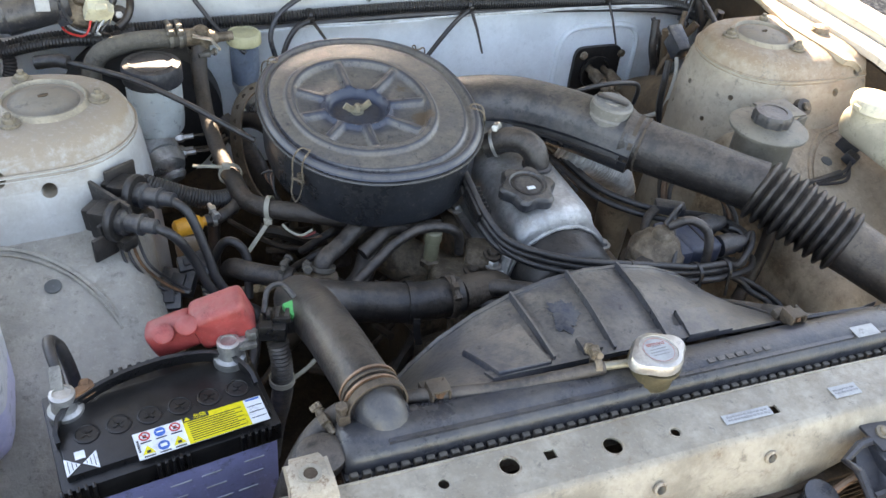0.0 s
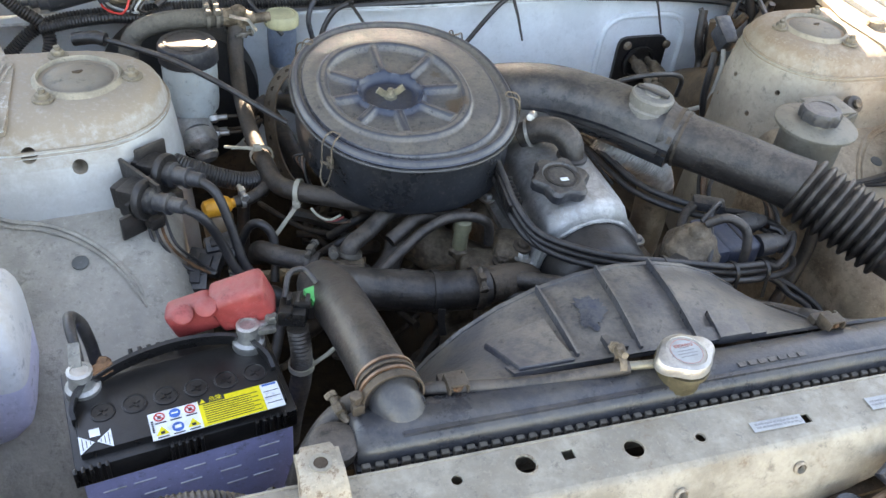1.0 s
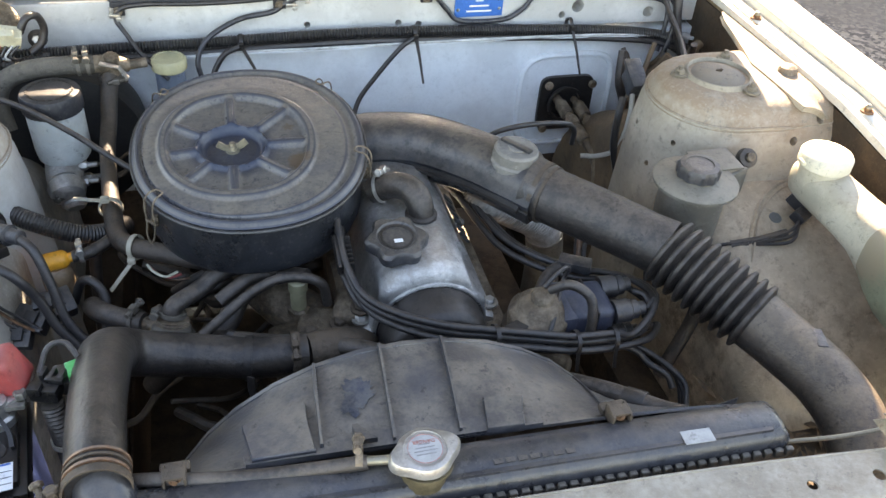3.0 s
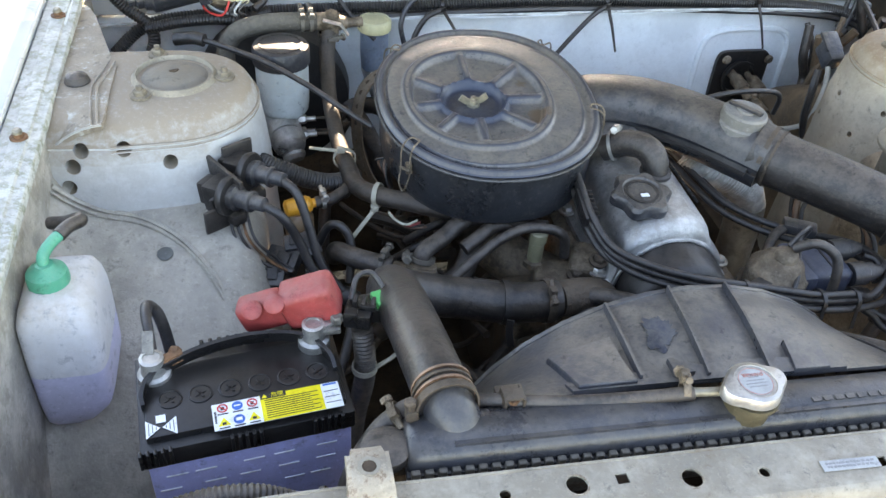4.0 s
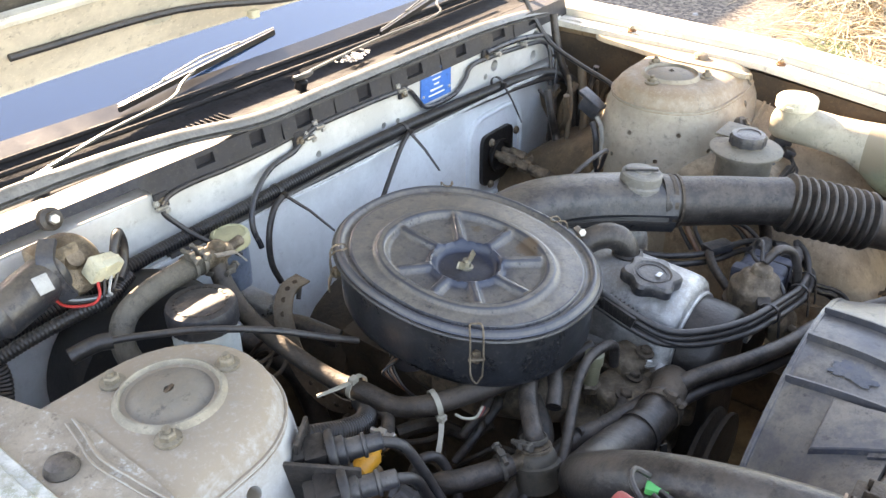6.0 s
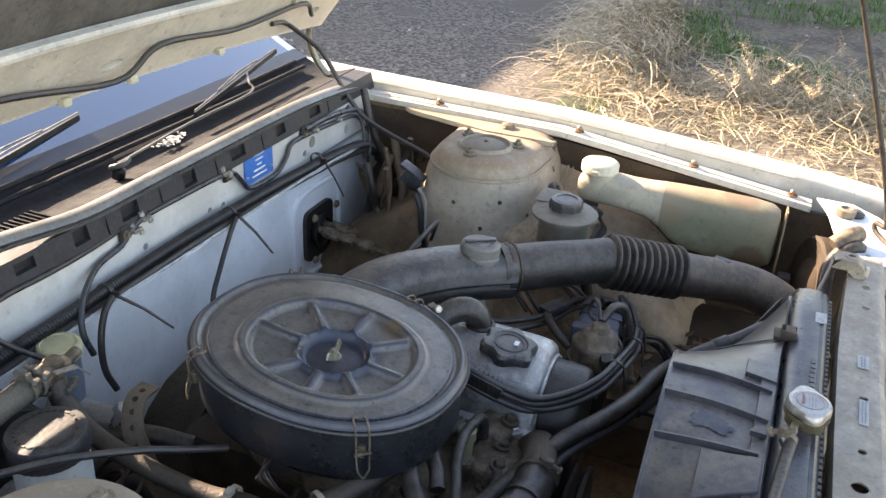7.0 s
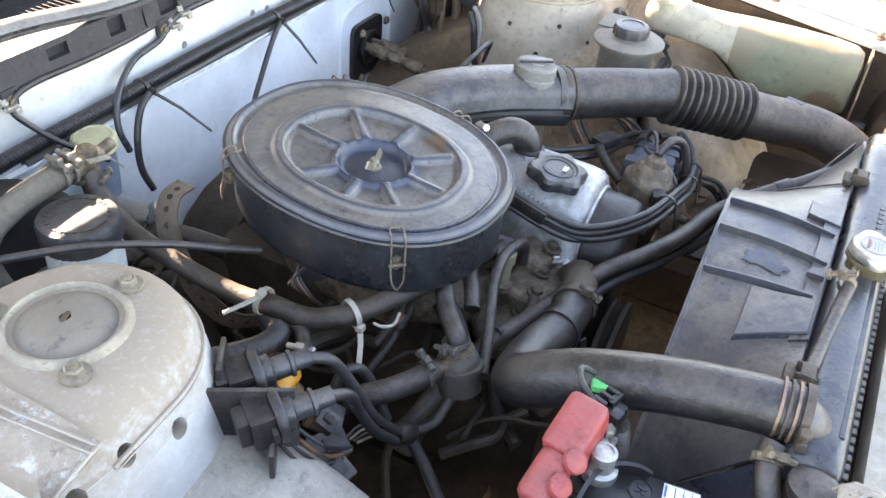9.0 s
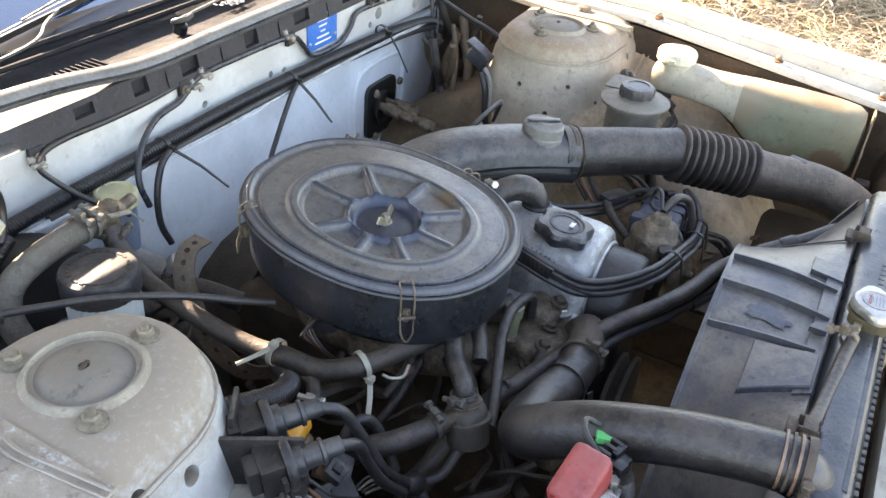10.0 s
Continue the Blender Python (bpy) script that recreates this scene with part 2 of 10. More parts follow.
    if coat:
        bsdf.inputs["Coat Weight"].default_value, bsdf.inputs["Coat Roughness"].default_value = coat, 0.12
    if through:
        bsdf.inputs["Subsurface Weight"].default_value = through
        bsdf.inputs["Subsurface Radius"].default_value = (0.02, 0.02, 0.02)
    if bump:
        b = N("ShaderNodeBump")
        b.inputs["Strength"].default_value, b.inputs["Distance"].default_value = min(1.0, bump * 1.5), 0.0016
        mid = N("ShaderNodeMath")
        mid.operation = "MULTIPLY_ADD"
        mid.inputs[1].default_value = 2.2
        link(noise_tex(fine * 0.22, 6.0, 0.7), mid.inputs[0])
        link(grain, mid.inputs[2])
        link(mid.outputs[0], b.inputs["Height"])
        link(b.outputs[0], bsdf.inputs["Normal"])
    return mat


PAINT = surface("white_paint", (0.70, 0.745, 0.765), 0.35, var=0.12, scale=6, dust=0.35, dust_rgb=(0.42, 0.37, 0.29), bump=0.05, spots=0.3, spot_rgb=(0.40, 0.39, 0.36), spot_scale=22, coat=0.3, speck=0.22)
TOWER_L = surface("tower_paint_dusted", (0.58, 0.59, 0.575), 0.5, var=0.10, scale=9, dust=1.3, dust_rgb=(0.295, 0.234, 0.172), bump=0.15, spots=0.2, spot_rgb=(0.42, 0.37, 0.30), spot_scale=15, speck=0.3, least=0.9)
TOWER_R = surface("tower_paint_brown", (0.45, 0.40, 0.32), 0.55, var=0.24, scale=9, dust=1.3, dust_rgb=(0.285, 0.205, 0.135), bump=0.2, spots=0.4, spot_rgb=(0.26, 0.19, 0.13), spot_scale=13, least=0.6)
PAINT_CLEAN = surface("white_body_paint", (0.60, 0.63, 0.655), 0.28, var=0.04, scale=4, bump=0.02, coat=0.5, speck=0.05)
PAINT_DUSTY = surface("dusty_white_paint", (0.50, 0.49, 0.45), 0.55, var=0.2, scale=9, dust=0.85, dust_rgb=(0.36, 0.31, 0.24), bump=0.12, spots=0.25, spot_rgb=(0.22, 0.18, 0.14), spot_scale=18)
PAINT_BROWN = surface("dirty_white_paint", (0.40, 0.36, 0.30), 0.6, var=0.3, scale=7, dust=0.8, dust_rgb=(0.27, 0.21, 0.15), bump=0.2, spots=0.35, spot_rgb=(0.18, 0.12, 0.08), spot_scale=14)
PAINT_RAIL = surface("weathered_rail_paint", (0.56, 0.56, 0.51), 0.6, var=0.2, scale=25, dust=0.4, bump=0.3, spots=1.15, spot_rgb=(0.22, 0.23, 0.14), spot_scale=85)
LICHEN = surface("lichen_paint", (0.31, 0.252, 0.19), 0.75, var=0.2, scale=20, bump=0.4, spots=0.85, spot_rgb=(0.60, 0.585, 0.53), spot_scale=46, dust=0.3, dust_rgb=(0.30, 0.24, 0.17), least=0.3)
LIP_DUST = surface("dusty_lip", (0.30, 0.255, 0.19), 0.7, var=0.25, scale=30, bump=0.2)
NUT_DUST = surface("dusty_nut", (0.19, 0.16, 0.12), 0.75, 0.2, var=0.3, scale=60, bump=0.3, dust=0.6, dust_rgb=(0.33, 0.27, 0.19))
PAINT_CREAM = surface("cream_underside_paint", (0.62, 0.58, 0.49), 0.45, var=0.15, scale=8, bump=0.05, spots=0.3, spot_rgb=(0.30, 0.22, 0.14), spot_scale=14)
SUPPORT = surface("worn_support_paint", (0.36, 0.315, 0.25), 0.36, var=0.32, scale=17, dust=0.75, dust_rgb=(0.25, 0.205, 0.15), bump=0.22, spots=0.66, spot_rgb=(0.15, 0.085, 0.045), spot_scale=26)
RUSTY_SUPPORT = surface("rust_stained_steel", (0.36, 0.30, 0.225), 0.6, 0.1, var=0.35, scale=30, bump=0.3, spots=1.0, spot_rgb=(0.16, 0.09, 0.05), spot_scale=60)
RUBBER = surface("dusty_black_rubber", (0.022, 0.019, 0.018), 0.42, var=0.4, scale=26, dust=0.68, least=0.3, dust_rgb=(0.150, 0.116, 0.088), dust_rough=0.6, bump=0.3)
RUBBER_CLEAN = surface("black_rubber", (0.015, 0.014, 0.014), 0.36, var=0.3, scale=25, dust=0.36, dust_rgb=(0.115, 0.09, 0.07), bump=0.2)
BROWN_RUBBER = surface("brown_dusted_rubber", (0.026, 0.020, 0.016), 0.5, var=0.35, scale=26, dust=0.62, dust_rgb=(0.125, 0.092, 0.064), bump=0.3)
WIRE = surface("black_wire_sheath", (0.019, 0.019, 0.021), 0.32, var=0.3, scale=30, dust=0.5, dust_rgb=(0.13, 0.104, 0.082), bump=0.1)
PLASTIC = surface("dusty_black_plastic", (0.024, 0.026, 0.032), 0.34, var=0.35, scale=18, dust=0.68, least=0.32, dust_rgb=(0.170, 0.140, 0.110), dust_rough=0.42, bump=0.2)
SHROUD = surface("shroud_plastic", (0.036, 0.040, 0.053), 0.30, var=0.35, scale=10, dust=0.95, least=0.35, dust_rgb=(0.205, 0.175, 0.14), dust_rough=0.4, bump=0.15, spots=0.42, spot_rgb=(0.03, 0.033, 0.045), spot_scale=9)
CLEANER = surface("air_cleaner_paint", (0.020, 0.029, 0.052), 0.24, var=0.3, scale=22, dust=0.95, least=0.66, dust_rgb=(0.190, 0.166, 0.134), dust_rough=0.36, bump=0.12, spots=0.2, spot_rgb=(0.10, 0.075, 0.055), spot_scale=28)
CLEANER_SIDE = surface("air_cleaner_side_paint", (0.018, 0.02, 0.024), 0.3, var=0.3, scale=20, dust=0.4, dust_rgb=(0.15, 0.13, 0.11), bump=0.1, spots=0.14, spot_rgb=(0.14, 0.13, 0.12), spot_scale=40)
ALLOY = surface("cast_alloy", (0.58, 0.58, 0.57), 0.30, 0.85, var=0.3, scale=26, dust=0.5, dust_rgb=(0.28, 0.235, 0.18), bump=0.4, fine=420, spots=0.2, spot_rgb=(0.15, 0.12, 0.09))
DIRTY_ALLOY = surface("dirty_cast_alloy", (0.22, 0.172, 0.122), 0.45, 0.4, var=0.6, scale=40, dust=0.6, dust_rgb=(0.165, 0.115, 0.073), bump=0.6, fine=300, spots=0.4, spot_rgb=(0.08, 0.052, 0.034))
BLOCK = surface("grimy_iron", (0.068, 0.050, 0.036), 0.65, 0.1, var=0.5, scale=30, dust=0.5, dust_rgb=(0.15, 0.107, 0.07), bump=0.5, fine=180, spots=0.45, spot_rgb=(0.18, 0.105, 0.06))
STEEL = surface("zinc_steel", (0.52, 0.50, 0.465), 0.36, 0.8, var=0.25, scale=60, dust=0.25, bump=0.1, spots=0.25, spot_rgb=(0.25, 0.14, 0.07), spot_scale=80)
BRASS = surface("yellow_zinc", (0.32, 0.29, 0.22), 0.4, 0.7, var=0.3, scale=60, dust=0.35, bump=0.1)
LEAD = surface("dull_lead", (0.24, 0.225, 0.20), 0.45, 0.5, var=0.35, scale=50, dust=0.4, dust_rgb=(0.2, 0.165, 0.12), bump=0.25)
CRIMP = surface("dull_crimped_metal", (0.15, 0.135, 0.115), 0.5, 0.4, var=0.3, scale=50, dust=0.4, dust_rgb=(0.2, 0.165, 0.12), bump=0.2, per_piece=0.4)
RUST = surface("rusty_steel", (0.20, 0.10, 0.05), 0.85, 0.2, var=0.45, scale=40, bump=0.5, spots=0.3, spot_rgb=(0.10, 0.05, 0.03))
COPPER = surface("copper_band", (0.26, 0.145, 0.09), 0.5, 0.5, var=0.3, scale=60, dust=0.4, bump=0.1)
FOIL = surface("crinkled_foil", (0.50, 0.48, 0.44), 0.45, 0.7, var=0.25, scale=40, dust=0.5, bump=0.5, fine=150)
POLY = surface("translucent_polyethylene", (0.52, 0.56, 0.55), 0.42, var=0.16, scale=10, dust=0.35, dust_rgb=(0.40, 0.33, 0.23), bump=0.05, through=0.35, spots=0.25, spot_rgb=(0.42, 0.40, 0.28), spot_scale=9)
POLY_LILAC = surface("cloudy_tank_plastic", (0.76, 0.74, 0.73), 0.42, var=0.12, scale=8, dust=0.7, dust_rgb=(0.40, 0.31, 0.21), bump=0.05, through=0.3, spots=0.35, spot_rgb=(0.50, 0.42, 0.33), spot_scale=9)
COOLANT = surface("lilac_coolant_plastic", (0.64, 0.61, 0.74), 0.42, var=0.12, scale=8, bump=0.05, through=0.3)
# the brown dust is deepened to carry the shadow on the tank's top too
POLY_GREEN = surface("aged_green_tank_plastic", (0.31, 0.33, 0.215), 0.5, var=0.25, scale=7, dust=1.0, least=0.6, dust_rgb=(0.24, 0.175, 0.11), bump=0.08, through=0.2, spots=0.35, spot_rgb=(0.2, 0.155, 0.1), spot_scale=12)
TAN_TAB = surface("tan_tab", (0.26, 0.20, 0.125), 0.7, var=0.25, scale=20, dust=0.5, dust_rgb=(0.2, 0.15, 0.1), bump=0.15)
CREAM_CAP = surface("cream_cap_plastic", (0.66, 0.60, 0.45), 0.5, var=0.12, scale=20, dust=0.3, bump=0.05)
YELLOW_CAP = surface("yellow_cap_plastic", (0.58, 0.53, 0.30), 0.5, var=0.15, scale=30, dust=0.3, bump=0.05)
BLUE_FLUID = surface("blue_grey_reservoir_plastic", (0.16, 0.20, 0.26), 0.4, var=0.2, scale=20, dust=0.3, bump=0.05, through=0.2)
GREEN_CAP = surface("green_plastic", (0.05, 0.36, 0.22), 0.45, var=0.12, scale=30, dust=0.15, bump=0.06)
BRIGHT_GREEN = surface("bright_green_plastic", (0.08, 0.55, 0.16), 0.4, var=0.1, scale=30, bump=0.05)
RED = surface("dusty_red_vinyl", (0.36, 0.045, 0.04), 0.5, var=0.2, scale=22, dust=0.5, dust_rgb=(0.32, 0.14, 0.12), bump=0.15)
ORANGE = surface("orange_plastic", (0.75, 0.32, 0.03), 0.4, var=0.12, scale=40, bump=0.05)
LILAC = surface("lilac_battery_case", (0.45, 0.45, 0.72), 0.45, var=0.08, scale=10, bump=0.04, through=0.2)
GLOSS_BLACK = surface("glossy_black_plastic", (0.011, 0.010, 0.010), 0.3, var=0.3, scale=30, speck=0.35, dust=0.2, dust_rgb=(0.06, 0.05, 0.042), bump=0.08, spots=0.1, spot_rgb=(0.12, 0.11, 0.1), spot_scale=90)
LABEL_YELLOW = surface("label_yellow", (0.78, 0.62, 0.02), 0.35, var=0.04, scale=40, bump=0.0)
LABEL_WHITE = surface("label_white", (0.75, 0.75, 0.74), 0.4, var=0.05, scale=40, bump=0.0)
LABEL_GREY = surface("faded_label", (0.36, 0.355, 0.34), 0.5, var=0.16, scale=50, bump=0.05)
LABEL_BLUE = surface("blue_plate", (0.03, 0.15, 0.46), 0.4, var=0.12, scale=60, bump=0.05, spots=0.2, spot_rgb=(0.35, 0.4, 0.45), spot_scale=120)
FADED_INK = surface("faded_ink", (0.26, 0.25, 0.25), 0.6, var=0.2, scale=60, bump=0.0)
INK = surface("label_ink", (0.02, 0.02, 0.02), 0.5, var=0.1, scale=50, bump=0.0)
INK_BLUE = surface("label_blue_ink", (0.03, 0.13, 0.42), 0.5, var=0.1, scale=50, bump=0.0)
FADED_RED = surface("faded_red_print", (0.46, 0.20, 0.17), 0.5, var=0.25, scale=90, bump=0.0)
INK_RED = surface("label_red_ink", (0.55, 0.04, 0.03), 0.5, var=0.1, scale=50, bump=0.0)
GREY_PLASTIC = surface("dark_grey_plastic", (0.030, 0.032, 0.040), 0.28, var=0.25, scale=14, dust=0.4, least=0.2, dust_rgb=(0.145, 0.125, 0.10), dust_rough=0.42, bump=0.15)
HOSE_BLACK = surface("grimy_black_hose", (0.014, 0.013, 0.014), 0.36, var=0.45, scale=14, dust=0.55, least=0.2, dust_rgb=(0.125, 0.098, 0.075), dust_rough=0.5, bump=0.25)
# black duct plastic that turns brown on upward faces
TAIL = surface("brown_topped_duct_plastic", (0.036, 0.030, 0.027), 0.42, var=0.35, scale=14, dust=1.0, least=0.55, dust_rgb=(0.225, 0.165, 0.108), dust_rough=0.55, bump=0.25)
GRILLE = surface("blue_black_grille_plastic", (0.018, 0.020, 0.028), 0.38, var=0.3, scale=16, dust=0.35, dust_rgb=(0.12, 0.105, 0.09), bump=0.15)
LOOM_DARK = surface("greasy_black_hose", (0.024, 0.019, 0.015), 0.5, var=0.4, scale=24, dust=0.6, dust_rgb=(0.125, 0.09, 0.06), bump=0.3)
COWL_BLACK = surface("cowl_black_plastic", (0.016, 0.016, 0.018), 0.8, var=0.35, scale=18, bump=0.4, spec=0.15, dust=0.3, dust_rgb=(0.06, 0.055, 0.05))
STRIP = surface("cowl_strip_plastic", (0.021, 0.021, 0.026), 0.5, var=0.25, scale=18, bump=0.2, spec=0.35, dust=0.25, dust_rgb=(0.12, 0.105, 0.09))
FELT = surface("hood_liner", (0.13, 0.12, 0.105), 0.95, var=0.3, scale=9, bump=0.6, fine=120)
FENDER_DUSTY = surface("dusty_fender_paint", (0.60, 0.575, 0.51), 0.4, var=0.15, scale=6, dust=0.35, dust_rgb=(0.42, 0.34, 0.23), bump=0.06, spots=0.35, spot_rgb=(0.36, 0.28, 0.18), spot_scale=14, coat=0.2)
WET = surface("wet_oil_stain", (0.038, 0.045, 0.066), 0.28, var=0.4, scale=30, dust=0.5, dust_rgb=(0.17, 0.155, 0.13), least=0.1, bump=0.1)
# the blue base colour adds to the sky's reflection in the glass
GLASS = surface("windscreen_glass", (0.010, 0.030, 0.070), 0.04, var=0.1, scale=4, bump=0.0, coat=1.0, speck=0.0, spec=1.0)
TIE_WHITE = surface("aged_white_nylon", (0.40, 0.36, 0.275), 0.45, var=0.12, scale=60, dust=0.2, bump=0.05)
CONNECTOR = surface("cream_connector_plastic", (0.55, 0.52, 0.38), 0.5, var=0.15, scale=50, dust=0.3, bump=0.1)
# grime brown whose tone also stands in for the deep bay's darkness
UNDERBODY = surface("underbody_grime_and_gloom", (0.075, 0.053, 0.037), 0.9, var=0.4, scale=10, bump=0.6, fine=90, spots=0.4, spot_rgb=(0.14, 0.092, 0.058), spec=0.15)
CORE = surface("rusty_core", (0.085, 0.055, 0.034), 0.75, 0.3, var=0.45, scale=30, bump=0.6, fine=300, spots=0.4, spot_rgb=(0.28, 0.15, 0.06))
PAINT_COWL = surface("stained_cream_white_paint", (0.56, 0.555, 0.525), 0.42, var=0.14, scale=8, dust=0.4, dust_rgb=(0.36, 0.31, 0.24), bump=0.06, spots=0.45, spot_rgb=(0.33, 0.30, 0.25), spot_scale=24, coat=0.2, speck=0.3)
LOOM = surface("black_corrugated_sleeve", (0.017, 0.017, 0.019), 0.34, var=0.3, scale=30, dust=0.38, dust_rgb=(0.14, 0.115, 0.09), bump=0.1)
CORNER = surface("corner_grime_and_dark", (0.16, 0.108, 0.064), 0.8, var=0.4, scale=8, bump=0.4, spots=0.5, spot_rgb=(0.06, 0.042, 0.027))
# mud brown, darkened further to hold the shade below the far rail
MUD_AND_SHADE = surface("mud_and_shade_panel", (0.062, 0.042, 0.026), 0.8, var=0.4, scale=14, bump=0.4, spots=0.5, spot_rgb=(0.032, 0.022, 0.014), spot_scale=20)
SEAL = surface("weatherstrip_rubber", (0.05, 0.05, 0.05), 0.30, var=0.3, scale=20, dust=0.85, least=0.6, dust_rgb=(0.30, 0.285, 0.26), dust_rough=0.45, bump=0.1)
MASK = surface("glass_edge_mask", (0.012, 0.012, 0.013), 0.35, var=0.2, scale=8, bump=0.05)
CONCRETE = surface("concrete_block", (0.36, 0.35, 0.33), 0.9, var=0.2, scale=3, bump=0.5, fine=60, spots=0.3, spot_rgb=(0.12, 0.11, 0.1), spot_scale=4)
SHADE_WALL = surface("shade_wall_render", (0.55, 0.52, 0.47), 0.9, var=0.1, scale=2, bump=0.3)

GLASS.node_tree.nodes["Principled BSDF"].inputs["Coat IOR"].default_value = 1.9

def rub(mat, centre, radius, rgb, ragged=0.35, scale=60.0, hollow=0.0):
    """A worn patch with a ragged edge round a point of the object."""
    nt = mat.node_tree
    N, L = nt.nodes.new, nt.links.new
    sock = nt.nodes["Principled BSDF"].inputs["Base Color"]
    old = sock.links[0].from_socket
    co = N("ShaderNodeTexCoord")
    away = N("ShaderNodeVectorMath")
    away.operation = "DISTANCE"
    L(co.outputs["Object"], away.inputs[0])
    away.inputs[1].default_value = centre
    grain = N("ShaderNodeTexNoise")
    grain.inputs["Scale"].default_value, grain.inputs["Detail"].default_value, grain.inputs["Roughness"].default_value = scale, 8.0, 0.75
    L(co.outputs["Object"], grain.inputs["Vector"])
    far = N("ShaderNodeMath")
    far.operation = "MULTIPLY_ADD"
    far.inputs[1].default_value = -2.0 * ragged * radius
    L(grain.outputs["Fac"], far.inputs[0])
    L(away.outputs["Value"], far.inputs[2])
    edge = N("ShaderNodeMapRange")
    edge.interpolation_type = "SMOOTHSTEP"
    edge.inputs["From Min"].default_value, edge.inputs["From Max"].default_value = radius * (1.0 - ragged) - radius * 0.30, radius * (1.0 - ragged) + radius * 0.12
    edge.inputs["To Min"].default_value, edge.inputs["To Max"].default_value = 0.9, hollow
    L(far.outputs[0], edge.inputs["Value"])
    mx = N("ShaderNodeMix")
    mx.data_type = "RGBA"
    L(edge.outputs["Result"], mx.inputs[0])
    L(old, mx.inputs[6])
    mx.inputs[7].default_value = (*rgb, 1)
    L(mx.outputs[2], sock)


def edge_rub(mat, lo, hi, rgb, amount=0.8):
    """Dust wiped off the raised edges of a pressing."""
    nt = mat.node_tree
    N, L = nt.nodes.new, nt.links.new
    sock = nt.nodes["Principled BSDF"].inputs["Base Color"]
    old = sock.links[0].from_socket
    geo = N("ShaderNodeNewGeometry")
    edge = N("ShaderNodeMapRange")
    edge.interpolation_type = "SMOOTHSTEP"
    edge.inputs["From Min"].default_value, edge.inputs["From Max"].default_value, edge.inputs["To Max"].default_value = lo, hi, amount
    L(geo.outputs["Pointiness"], edge.inputs["Value"])
    mx = N("ShaderNodeMix")
    mx.data_type = "RGBA"
    L(edge.outputs["Result"], mx.inputs[0])
    L(old, mx.inputs[6])
    mx.inputs[7].default_value = (*rgb, 1)
    L(mx.outputs[2], sock)


edge_rub(CLEANER, 0.506, 0.530, (0.030, 0.036, 0.052))
# bare blue-black paint round the lid's hub, and rust where it has blistered
rub(CLEANER, (-0.0315, -0.0405, 0.098), 0.056, (0.020, 0.029, 0.052), 0.22, 45.0)
rub(CLEANER, (0.048, -0.076, 0.098), 0.017, (0.125, 0.082, 0.05), 0.7, 190.0)
rub(CLEANER, (0.040, -0.004, 0.098), 0.011, (0.115, 0.08, 0.05), 0.7, 190.0)
# mud dried on the shoulder of the washer tank
rub(POLY_GREEN, (0.010, 0.066, 0.215), 0.064, (0.30, 0.235, 0.155), 0.6, 28.0)
rub(POLY_GREEN, (0.016, -0.07, 0.245), 0.036, (0.19, 0.135, 0.085), 0.6, 40.0)
rub(POLY_GREEN, (-0.02, -0.10, 0.130), 0.036, (0.17, 0.12, 0.075), 0.6, 40.0)

# ---- the car's body ----
def rail_z(y):
    return 0.898 + 0.014 * (y - 0.4)


def far_rail_z(y):
    return rail_z(y) - 0.108 * max(0.0, 0.88 - y)


def far_fender_z(y):
    return rail_z(y) + 0.008 - 0.068 * max(0.0, 0.9 - y)


